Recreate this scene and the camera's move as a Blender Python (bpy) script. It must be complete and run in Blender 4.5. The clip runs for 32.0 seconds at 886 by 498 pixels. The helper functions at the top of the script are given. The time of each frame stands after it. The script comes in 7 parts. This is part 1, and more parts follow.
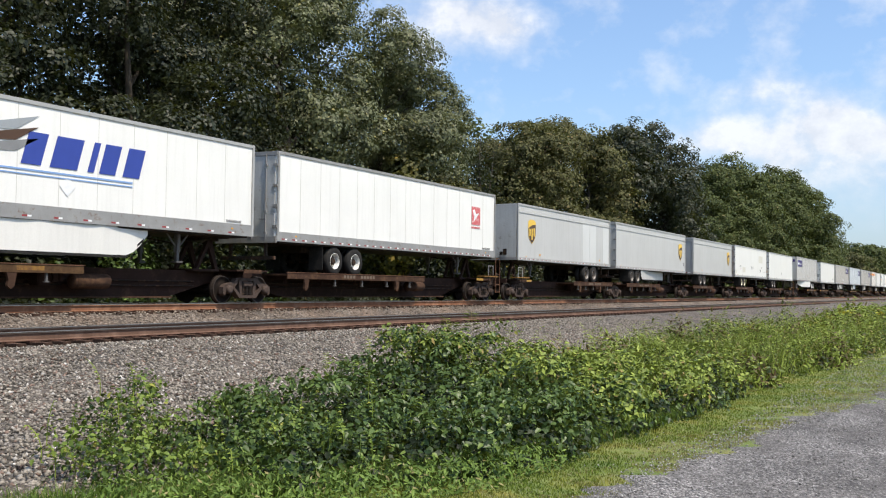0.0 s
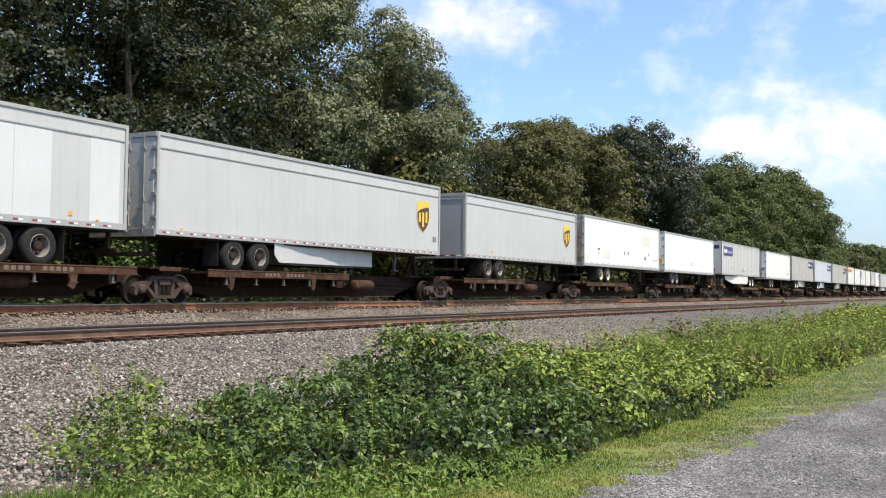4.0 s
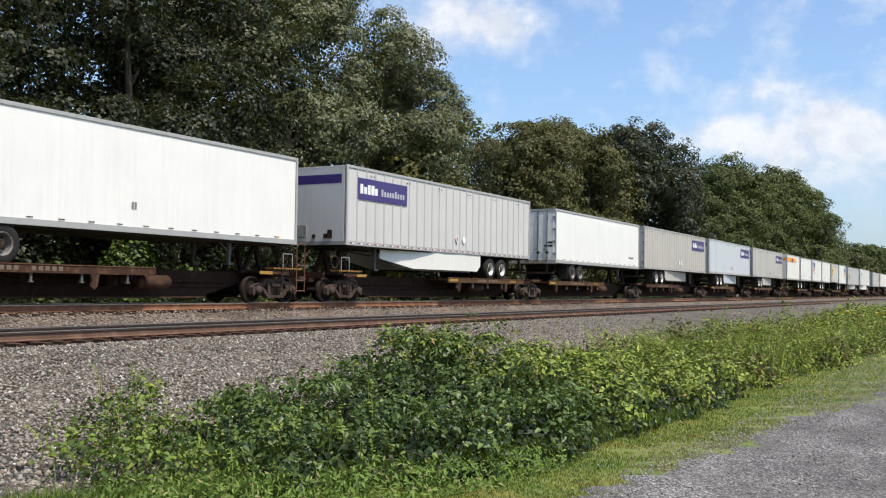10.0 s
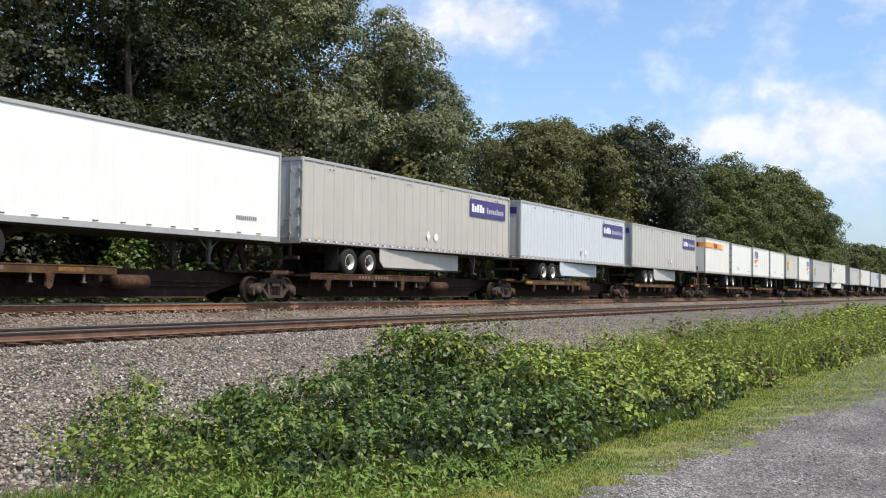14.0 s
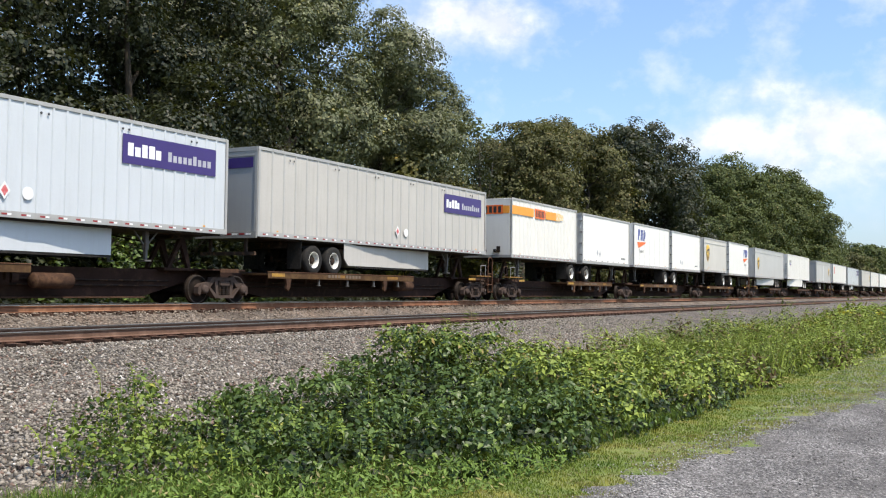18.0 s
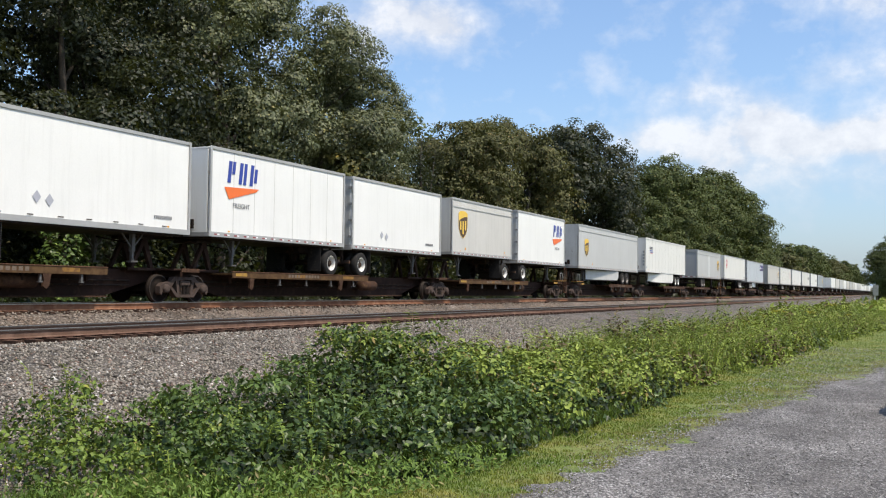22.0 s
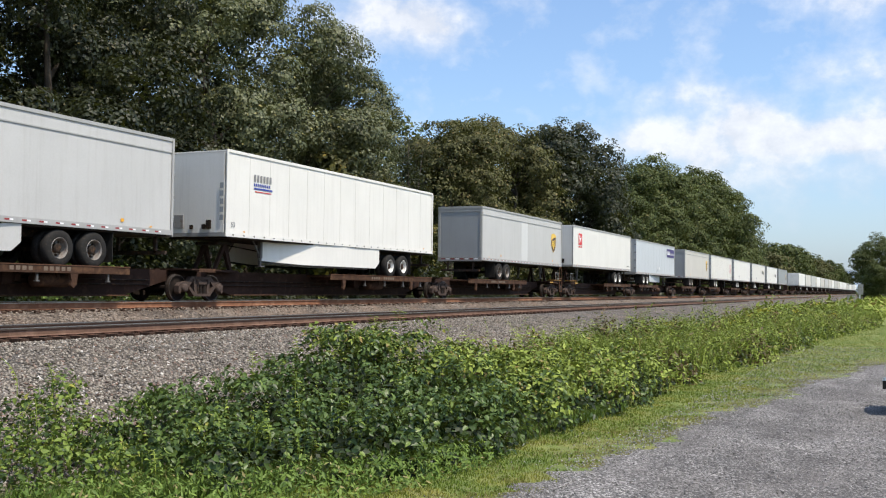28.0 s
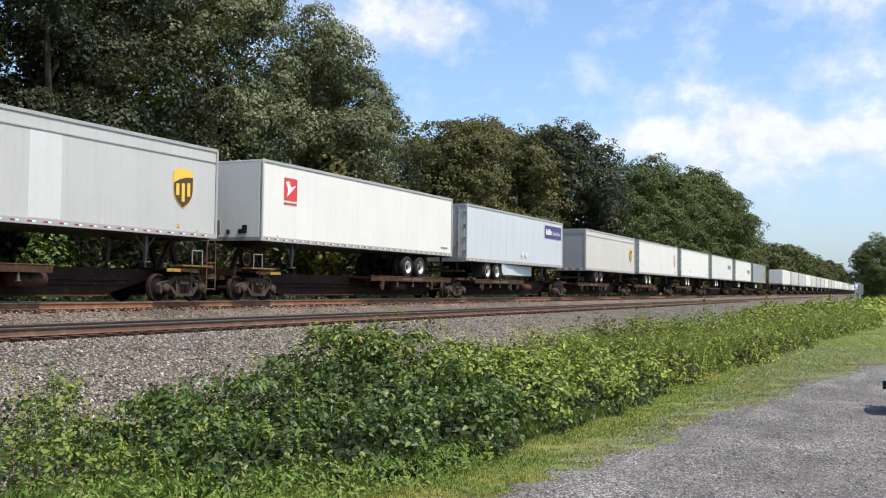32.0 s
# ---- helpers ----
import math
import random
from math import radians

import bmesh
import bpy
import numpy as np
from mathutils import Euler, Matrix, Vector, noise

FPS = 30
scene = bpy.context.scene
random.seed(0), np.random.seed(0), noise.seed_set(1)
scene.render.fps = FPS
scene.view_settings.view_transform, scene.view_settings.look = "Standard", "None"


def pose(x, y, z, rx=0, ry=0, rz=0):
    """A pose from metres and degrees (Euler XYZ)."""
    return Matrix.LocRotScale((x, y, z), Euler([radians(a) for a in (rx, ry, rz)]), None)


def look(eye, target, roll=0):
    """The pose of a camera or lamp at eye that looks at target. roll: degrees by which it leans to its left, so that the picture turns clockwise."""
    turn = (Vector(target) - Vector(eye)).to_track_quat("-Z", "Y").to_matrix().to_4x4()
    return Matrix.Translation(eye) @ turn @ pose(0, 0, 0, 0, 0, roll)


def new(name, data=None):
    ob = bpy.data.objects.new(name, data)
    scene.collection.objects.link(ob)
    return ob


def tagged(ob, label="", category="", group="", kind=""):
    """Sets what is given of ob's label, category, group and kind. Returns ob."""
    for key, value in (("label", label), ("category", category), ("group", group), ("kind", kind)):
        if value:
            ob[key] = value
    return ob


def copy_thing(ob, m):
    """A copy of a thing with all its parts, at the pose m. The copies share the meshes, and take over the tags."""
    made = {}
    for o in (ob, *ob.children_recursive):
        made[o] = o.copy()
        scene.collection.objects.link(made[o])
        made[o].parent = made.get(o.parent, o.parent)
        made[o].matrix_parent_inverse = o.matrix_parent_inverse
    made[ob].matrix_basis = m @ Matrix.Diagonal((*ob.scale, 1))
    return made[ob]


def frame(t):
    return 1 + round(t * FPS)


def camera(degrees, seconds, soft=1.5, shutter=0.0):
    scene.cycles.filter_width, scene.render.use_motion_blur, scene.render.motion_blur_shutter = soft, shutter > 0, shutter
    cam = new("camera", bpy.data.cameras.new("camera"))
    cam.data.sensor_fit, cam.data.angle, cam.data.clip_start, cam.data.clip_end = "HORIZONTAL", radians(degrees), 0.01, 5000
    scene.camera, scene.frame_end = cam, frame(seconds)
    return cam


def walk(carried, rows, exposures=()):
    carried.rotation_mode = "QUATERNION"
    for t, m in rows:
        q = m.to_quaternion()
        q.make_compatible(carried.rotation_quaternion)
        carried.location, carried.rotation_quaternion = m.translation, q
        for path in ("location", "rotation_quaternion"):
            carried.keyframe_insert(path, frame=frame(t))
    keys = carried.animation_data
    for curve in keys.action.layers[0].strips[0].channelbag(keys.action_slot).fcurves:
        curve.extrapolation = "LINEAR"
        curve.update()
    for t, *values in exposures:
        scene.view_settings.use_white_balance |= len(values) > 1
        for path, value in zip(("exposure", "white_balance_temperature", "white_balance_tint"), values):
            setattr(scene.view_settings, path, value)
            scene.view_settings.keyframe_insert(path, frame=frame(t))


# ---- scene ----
# ---- camera ----
cam = camera(48.6, 32.0, 1.15)
EYE = Vector((0.0, 0.0, 0.525))
YAW, PITCH, ROLL = 28.97, 2.326, 0.674


def aim(turn, lift, lean=0.0):
    """The camera's pose: turned by degrees to its right and lifted by degrees from its first aim."""
    a, p = radians(YAW - turn), radians(PITCH + lift)
    way = Vector((math.cos(p) * math.cos(a), math.cos(p) * math.sin(a), math.sin(p)))
    return look(EYE, EYE + way, ROLL + lean)


walk(cam, [(t, aim(*a)) for t, *a in (
    (0, 0, 0), (9, 0, 0), (18, 0, 0), (19, -0.03, 0.0), (19.5, -0.07, 0.02), (20, -0.16, 0.07), (21, -0.16, 0.07),
    (21.5, -0.12, 0.07), (21.6, 0.2, 0.05), (21.7, 1.15, 0.03), (21.8, 2.46, 0.0), (21.9, 3.05, 0.0), (22, 3.45, 0.0, 0.02),
    (22.1, 3.72, -0.02, 0.03), (22.2, 4.06, -0.04, 0.03), (22.4, 4.25, -0.06, 0.03), (22.6, 4.32, -0.06, 0.03),
    (24, 4.28, -0.05, 0.03), (24.5, 4.32, -0.07, 0.03), (25, 4.33, -0.11, 0.03), (25.5, 4.19, -0.047, 0.03),
    (28, 4.19, -0.047, 0.03), (32, 4.19, -0.047, 0.03))],
     ((0, 0.17), (1, 0.2), (2, 0.27), (3, 0.36), (3.5, 0.36), (6, 0.31), (7, 0.2), (8, 0.1), (10, 0.12), (11, 0.24), (12, 0.28), (13, 0.24), (14, 0.2), (17, 0.33),
      (19, 0.31), (20, 0.26), (21, 0.16), (22, 0.1), (23, 0.12), (25, 0.2), (28, 0.18), (29, 0.14), (30, 0.2), (31, 0.28), (32, 0.23)))

# ---- sky, sun and exposure ----
SUN_AZ, SUN_EL = radians(-101), radians(61)      # bearing from the line of the track, towards the camera's side
to_sun = Vector((math.cos(SUN_EL) * math.cos(SUN_AZ), math.cos(SUN_EL) * math.sin(SUN_AZ), math.sin(SUN_EL)))
sun = new("sun", bpy.data.lights.new("sun", "SUN"))
sun.data.energy, sun.data.angle, sun.data.color = 4.9, radians(0.6), (1.0, 0.90, 0.76)
sun.matrix_world = look(to_sun * 50, (0, 0, 0))


class Nodes:
    """Short hand for a node tree."""

    def __init__(self, tree):
        self.t = tree
        tree.nodes.clear()

    def add(self, kind, values=None, **attrs):
        n = self.t.nodes.new("ShaderNode" + kind)
        for k, v in attrs.items():
            setattr(n, k, v)
        for k, v in (values or {}).items():
            if isinstance(v, bpy.types.NodeSocket):
                self.t.links.new(v, n.inputs[k])
            else:
                n.inputs[k].default_value = v
        return n

    def math(self, op, a, b=0.0, c=0.0):
        return self.add("Math", {0: a, 1: b, 2: c}, operation=op).outputs[0]

    def mix(self, f, a, b, how="MIX"):
        n = self.add("Mix", {0: f, 6: a, 7: b}, data_type="RGBA", blend_type=how)
        return n.outputs[2]

    def ramp(self, f, stops):
        n = self.add("ValToRGB", {0: f})
        e = n.color_ramp.elements
        while len(e) < len(stops):
            e.new(0.5)
        for el, (p, c) in zip(e, stops):
            el.position, el.color = p, (*c, 1) if len(c) == 3 else c
        return n.outputs[0]

    def noise(self, where, scale, detail=4.0, rough=0.55):
        return self.add("TexNoise", {"Vector": where, "Scale": scale, "Detail": detail, "Roughness": rough}).outputs[0]


world = bpy.data.worlds.new("world")
scene.world = world
world.use_nodes = True
N = Nodes(world.node_tree)
sky = N.add("TexSky", sky_type="NISHITA", sun_disc=False, sun_elevation=SUN_EL, sun_rotation=radians(90) - SUN_AZ,
            air_density=1.0, dust_density=1.6, ozone_density=1.2)
way = N.add("TexCoord").outputs["Generated"]
parts = N.add("SeparateXYZ", {0: way})
bearing = N.math("ARCTAN2", parts.outputs[1], parts.outputs[0])
rise = N.math("ARCSINE", parts.outputs[2])
tall = N.add("Mapping", {"Vector": way, "Scale": (1.0, 1.0, 1.35)}).outputs[0]
soft = N.noise(tall, 13.0, 7.0, 0.56)
fine = N.noise(tall, 38.0, 6.0, 0.6)
billow = N.math("MULTIPLY_ADD", fine, 0.30, N.math("MULTIPLY_ADD", soft, 1.2, -0.75))
# cumulus: bearing, rise, half width, half height (radians) and weight of each heap
puffs = ((0.510, 0.273, 0.086, 0.035, 0.40), (0.446, 0.256, 0.040, 0.035, 0.36), (0.469, 0.201, 0.035, 0.026, 0.16), (0.203, 0.198, 0.063, 0.018, 0.27),
         (0.247, 0.150, 0.043, 0.022, 0.34), (0.186, 0.149, 0.049, 0.024, 0.36), (0.125, 0.163, 0.035, 0.029, 0.46), (0.071, 0.148, 0.049, 0.018, 0.36),
         (0.022, 0.150, 0.035, 0.020, 0.32), (0.128, 0.117, 0.086, 0.026, 0.20), (0.041, 0.105, 0.069, 0.029, 0.12), (0.027, 0.270, 0.040, 0.026, 0.36),
         (0.076, 0.202, 0.029, 0.016, 0.18), (0.012, 0.201, 0.040, 0.035, 0.22), (-0.35, 0.15, 0.35, 0.07, 0.36), (-1.3, 0.5, 0.4, 0.2, 0.4),
         (2.2, 0.5, 0.5, 0.2, 0.4), (-2.6, 0.35, 0.5, 0.15, 0.4), (1.5, 0.9, 0.5, 0.2, 0.3))
heap = 0.0
for az, el, wide, high, weight in puffs:
    u = N.math("DIVIDE", N.math("SUBTRACT", bearing, az), wide)
    w = N.math("DIVIDE", N.math("SUBTRACT", rise, el), high)
    g = N.math("EXPONENT", N.math("MULTIPLY", N.math("MULTIPLY_ADD", u, u, N.math("MULTIPLY", w, w)), -1.0))
    heap = N.math("MULTIPLY_ADD", g, weight, heap)
cloud = N.math("ADD", billow, heap)
cover = N.ramp(cloud, [(0.03, (0, 0, 0)), (0.24, (0.34, 0.34, 0.34)), (0.46, (0.95, 0.95, 0.95))])
height = parts.outputs[2]
haze = N.ramp(height, [(0.0, (0.6, 0.6, 0.6)), (0.2, (0.22, 0.22, 0.22)), (0.6, (0, 0, 0))])
blue = N.mix(1.0, sky.outputs[0], (1.31, 1.59, 1.83, 1), "MULTIPLY")
pale = N.mix(N.math("MULTIPLY", haze, 0.8), blue, (4.75, 5.25, 6.5, 1))
shade = N.mix(1.0, N.ramp(height, [(0.07, (0.62, 0.70, 0.80)), (0.14, (0.92, 0.93, 0.96))]), (9.3, 9.3, 9.3, 1), "MULTIPLY")
billows = N.ramp(N.noise(tall, 26.0, 6.0, 0.62), [(0.36, (0.80, 0.82, 0.86)), (0.62, (1.0, 1.0, 1.0))])
white = N.mix(N.math("MULTIPLY", cover, 0.90), pale, N.mix(1.0, shade, billows, "MULTIPLY"))
N.t.links.new(N.add("Background", {"Color": white, "Strength": 0.108}).outputs[0], N.add("OutputWorld").inputs[0])

# ---- materials ----
MATS = {}


def mat(name, base, rough=0.6, metal=0.0, vary=0.12, grain=(3.0, 40.0), bump=0.0, stain=None, island=0.0, random_hue=0.0, streak=0.0):
    """A surface with broad and fine variation; stain: a second colour and how much of it; streak: run-down marks."""
    if name in MATS:
        return MATS[name]
    m = bpy.data.materials.new(name)
    m.use_nodes = True
    n = Nodes(m.node_tree)
    at = n.add("TexCoord").outputs["Object"]
    broad, small = n.noise(at, grain[0], 5.0), n.noise(at, grain[1], 6.0, 0.65)
    c = (*base, 1)
    dark, light = tuple(v * (1 - vary) for v in base), tuple(min(1, v * (1 + vary)) for v in base)
    col = n.mix(n.ramp(broad, [(0.3, (0, 0, 0)), (0.7, (1, 1, 1))]), (*dark, 1), (*light, 1))
    col = n.mix(n.math("MULTIPLY", n.ramp(small, [(0.35, (1, 1, 1)), (0.62, (0, 0, 0))]), vary * 2.2), col, tuple(v * 0.45 for v in base) + (1,))
    if stain:
        s = n.noise(at, grain[0] * 2.3, 8.0, 0.7)
        k = n.ramp(s, [(0.62 - stain[1] * 0.4, (0, 0, 0)), (0.72 - stain[1] * 0.25, (1, 1, 1))])
        col = n.mix(n.math("MULTIPLY", k, 0.85), col, (*stain[0], 1))
    if streak:
        run = n.add("Mapping", {"Vector": at, "Scale": (6.0, 6.0, 0.35)}).outputs[0]
        k = n.ramp(n.noise(run, 1.0, 5.0, 0.7), [(0.5, (0, 0, 0)), (0.8, (1, 1, 1))])
        col = n.mix(n.math("MULTIPLY", k, streak), col, (0.16, 0.13, 0.09, 1))
    if island:
        r = n.add("NewGeometry").outputs["Random Per Island"]
        r2 = n.add("ObjectInfo").outputs["Random"]
        r = n.math("FRACT", n.math("ADD", r, r2))
        col = n.mix(n.ramp(r, [(0, (0, 0, 0)), (1, (1, 1, 1))]), n.mix(island, col, tuple(v * 0.25 for v in base) + (1,)), n.mix(island, col, tuple(min(1, v * 1.9) for v in base) + (1,)))
    b = n.add("BsdfPrincipled", {"Base Color": col, "Roughness": rough, "Metallic": metal, "Specular IOR Level": 0.15 if rough > 0.7 else 0.5})
    n.t.links.new(n.math("MULTIPLY_ADD", small, 0.25, rough - 0.12), b.inputs["Roughness"])
    if bump:
        n.t.links.new(n.add("Bump", {"Height": small, "Strength": 0.6, "Distance": bump}).outputs[0], b.inputs["Normal"])
    n.t.links.new(b.outputs[0], n.add("OutputMaterial").inputs[0])
    MATS[name] = m
    return m


def leaf_mat(name, dark, light, odd=None, share=0.06, gloss=0.56, shine=0.25):
    """Leaves: light passes through them, each its own green; odd: the colour of a few yellowed ones."""
    m = bpy.data.materials.new(name)
    m.use_nodes = True
    n = Nodes(m.node_tree)
    r = n.add("NewGeometry").outputs["Random Per Island"]
    o = n.add("ObjectInfo").outputs["Random"]
    at = n.add("TexCoord").outputs["Object"]
    clump = n.noise(at, 0.35, 3.0)
    f = n.math("ADD", n.math("MULTIPLY", r, 0.5), n.math("MULTIPLY", clump, 0.5))
    col = n.ramp(f, [(0.24, dark), (0.78, light)])
    col = n.mix(n.math("MULTIPLY", o, 0.35), col, (*(v * 0.7 for v in light), 1))
    if odd:
        col = n.mix(n.math("GREATER_THAN", r, 1 - share), col, (*odd, 1))
    b = n.add("BsdfPrincipled", {"Base Color": col, "Roughness": gloss, "Specular IOR Level": shine})
    t = n.add("BsdfTranslucent", {"Color": n.mix(0.35, col, (0.22, 0.25, 0.03, 1))})
    s = n.add("MixShader", {0: 0.18, 1: b.outputs[0], 2: t.outputs[0]})
    n.t.links.new(s.outputs[0], n.add("OutputMaterial").inputs[0])
    return m


WHITE = mat("white_trailer_paint", (0.79, 0.775, 0.735), 0.38, vary=0.03, grain=(0.7, 30), streak=0.10)
CREAM = mat("aged_white_paint", (0.73, 0.712, 0.665), 0.42, vary=0.04, grain=(0.6, 24), streak=0.12)
BLUEWHITE = mat("cool_white_paint", (0.535, 0.565, 0.595), 0.36, vary=0.03, grain=(0.7, 30), streak=0.10)
GREYPAINT = mat("grey_trailer_paint", (0.50, 0.495, 0.48), 0.42, vary=0.05, grain=(0.5, 26), streak=0.18)
WARMGREY = mat("warm_grey_paint", (0.58, 0.555, 0.51), 0.45, vary=0.06, grain=(0.5, 26), streak=0.22)
PALERIB = mat("pale_grey_ribbed_paint", (0.485, 0.462, 0.425), 0.45, vary=0.06, grain=(0.5, 26), streak=0.22)
BEIGE = mat("beige_grey_paint", (0.47, 0.435, 0.385), 0.45, vary=0.06, grain=(0.5, 26), streak=0.22)
DARKGREY = mat("dark_grey_paint", (0.30, 0.32, 0.335), 0.42, vary=0.06, grain=(0.5, 26), streak=0.12)
ALU = mat("brushed_aluminium", (0.40, 0.395, 0.38), 0.5, 0.15, vary=0.08, grain=(1.5, 50), bump=0.0008, streak=0.2)
DOOR = mat("weathered_door_panel", (0.50, 0.50, 0.485), 0.42, vary=0.1, grain=(0.9, 22), stain=((0.25, 0.22, 0.19), 0.15), streak=0.35)
GALV = mat("galvanised_steel", (0.30, 0.295, 0.285), 0.55, 0.15, vary=0.12, grain=(2, 50), stain=((0.16, 0.09, 0.05), 0.15))
DARKSTEEL = mat("black_chassis_steel", (0.026, 0.019, 0.015), 0.75, 0.0, vary=0.25, grain=(2, 40), stain=((0.10, 0.055, 0.03), 0.25))
CARSTEEL = mat("grimy_brown_car_steel", (0.036, 0.019, 0.014), 0.85, vary=0.25, grain=(1.2, 30), bump=0.002, stain=((0.062, 0.034, 0.022), 0.25))
DECK = mat("rusty_deck_steel", (0.062, 0.033, 0.021), 0.85, vary=0.25, grain=(1.5, 24), bump=0.002, stain=((0.115, 0.062, 0.034), 0.3))
DECKLIP = mat("bare_rust_lip", (0.155, 0.080, 0.048), 0.85, vary=0.25, grain=(2.0, 30), stain=((0.09, 0.045, 0.03), 0.35))
DECKYEL = mat("faded_yellow_deck_edge", (0.082, 0.045, 0.022), 0.8, vary=0.22, grain=(1.5, 24), stain=((0.12, 0.07, 0.032), 0.4))
OCHRE = mat("worn_ochre_paint", (0.28, 0.15, 0.04), 0.75, vary=0.2, grain=(2.5, 30), stain=((0.10, 0.05, 0.03), 0.4))
YELLOWST = mat("yellow_safety_paint", (0.40, 0.22, 0.03), 0.6, vary=0.15, grain=(2, 30), stain=((0.15, 0.08, 0.045), 0.25))
TRUCKST = mat("dusty_cast_steel", (0.078, 0.056, 0.046), 0.85, vary=0.25, grain=(3, 40), bump=0.003, stain=((0.045, 0.030, 0.024), 0.3))
LEGSTEEL = mat("dull_landing_gear_steel", (0.115, 0.11, 0.105), 0.65, vary=0.2, grain=(3, 40), stain=((0.08, 0.045, 0.03), 0.25))
UNDERRIDE = mat("rusty_bumper_steel", (0.045, 0.034, 0.028), 0.75, vary=0.25, grain=(3, 40), stain=((0.13, 0.07, 0.04), 0.3))
WHEELST = mat("rail_wheel_steel", (0.014, 0.010, 0.008), 0.9, 0.0, vary=0.2, grain=(3, 40), stain=((0.028, 0.018, 0.013), 0.2))
TREAD = mat("polished_wheel_tread", (0.055, 0.042, 0.034), 0.5, 0.3, vary=0.15)
FADED = mat("faded_lettering", (0.19, 0.145, 0.11), 0.8, vary=0.3, grain=(5, 40))
PLATE = mat("dark_rusty_plate", (0.075, 0.036, 0.024), 0.9, vary=0.25, grain=(5, 40))
RUBBER = mat("tyre_rubber", (0.024, 0.023, 0.022), 0.85, vary=0.2, grain=(6, 60), bump=0.002, stain=((0.06, 0.05, 0.04), 0.2))
RIM = mat("white_wheel_rim", (0.76, 0.75, 0.71), 0.35, vary=0.08, grain=(8, 60), stain=((0.35, 0.25, 0.17), 0.08))
CREAMRIM = mat("cream_wheel_rim", (0.66, 0.60, 0.42), 0.45, vary=0.12, grain=(8, 60), stain=((0.30, 0.18, 0.1), 0.15))
SILVERRIB = mat("silver_ribbed_panel", (0.565, 0.55, 0.53), 0.42, vary=0.05, grain=(0.5, 26), streak=0.2)
SEAM = mat("panel_joint_sealant", (0.52, 0.50, 0.45), 0.5, vary=0.08)
ROLLGREY = mat("grey_roll_door", (0.335, 0.345, 0.35), 0.45, vary=0.06, grain=(0.5, 26), streak=0.15)
RUSTDOOR = mat("rust_stained_door", (0.42, 0.38, 0.33), 0.6, vary=0.12, grain=(0.8, 14), stain=((0.15, 0.075, 0.04), 0.45), streak=0.6)
FADEDORANGE = mat("faded_orange_paint", (0.78, 0.50, 0.20), 0.5, vary=0.1, stain=((0.74, 0.70, 0.60), 0.4))
RUSTRIM = mat("dull_wheel_rim", (0.30, 0.28, 0.26), 0.5, 0.3, vary=0.2, grain=(8, 60), stain=((0.14, 0.08, 0.055), 0.3))
PATCHPAINT = mat("newer_grey_panel_paint", (0.60, 0.60, 0.585), 0.4, vary=0.04, grain=(0.6, 26), streak=0.08)
YELLOWED = mat("yellowed_white_paint", (0.70, 0.67, 0.585), 0.45, vary=0.05, grain=(0.6, 24), streak=0.15)
OLDDOOR = mat("weathered_white_door", (0.82, 0.81, 0.77), 0.45, vary=0.08, grain=(0.9, 22), stain=((0.30, 0.20, 0.13), 0.06), streak=0.3)
FADEDRED = mat("faded_red_decal", (0.60, 0.115, 0.12), 0.5, vary=0.1, stain=((0.72, 0.55, 0.53), 0.3))
DARKTAPE = mat("dirty_dark_tape", (0.10, 0.085, 0.08), 0.6, vary=0.2)
REDTAPE = mat("red_reflective_tape", (0.27, 0.028, 0.03), 0.4)
WHITETAPE = mat("white_reflective_tape", (0.82, 0.82, 0.82), 0.35)
ORANGE = mat("orange_paint", (0.85, 0.33, 0.04), 0.45, vary=0.06)
MARKER = mat("amber_marker", (0.75, 0.36, 0.03), 0.4)
PURPLE = mat("purple_decal", (0.046, 0.027, 0.150), 0.4, vary=0.06)
NAVY = mat("navy_blue_decal", (0.03, 0.055, 0.30), 0.4, vary=0.05)
PALEBLUE = mat("pale_blue_decal", (0.22, 0.35, 0.62), 0.4, vary=0.05)
GOLD = mat("gold_decal", (0.78, 0.50, 0.06), 0.4, vary=0.05)
BROWN = mat("brown_decal", (0.075, 0.036, 0.016), 0.45, vary=0.08)
RED = mat("red_decal", (0.62, 0.045, 0.05), 0.45, vary=0.06)
SILVER = mat("pale_silver_decal", (0.42, 0.42, 0.46), 0.4)
BLACKDECAL = mat("black_decal", (0.03, 0.03, 0.032), 0.5)
GREYDECAL = mat("grey_lettering", (0.22, 0.22, 0.22), 0.5)
RAIL = mat("rusty_rail", (0.215, 0.100, 0.056), 0.85, vary=0.2, grain=(1.0, 30), bump=0.001, stain=((0.30, 0.165, 0.10), 0.35))
NEARRAIL = mat("dull_brown_rail", (0.150, 0.088, 0.062), 0.85, vary=0.2, grain=(1.0, 30), bump=0.001, stain=((0.21, 0.13, 0.095), 0.35))
RAILTOP = mat("worn_rail_head", (0.060, 0.042, 0.033), 0.65, 0.0, vary=0.2)
RAILEDGE = mat("polished_rail_edge", (0.55, 0.53, 0.50), 0.3, 0.9, vary=0.05)
RIBGREY = mat("dull_aluminium_post", (0.44, 0.43, 0.41), 0.5, 0.0, vary=0.08, streak=0.2)
TIE = mat("creosoted_tie", (0.050, 0.030, 0.022), 0.9, vary=0.3, grain=(1.5, 30), bump=0.004, stain=((0.20, 0.11, 0.07), 0.3))
BARK = mat("grey_brown_bark", (0.07, 0.058, 0.047), 0.95, vary=0.3, grain=(2, 25), bump=0.01)

# ---- small builders ----
CACHE = {}


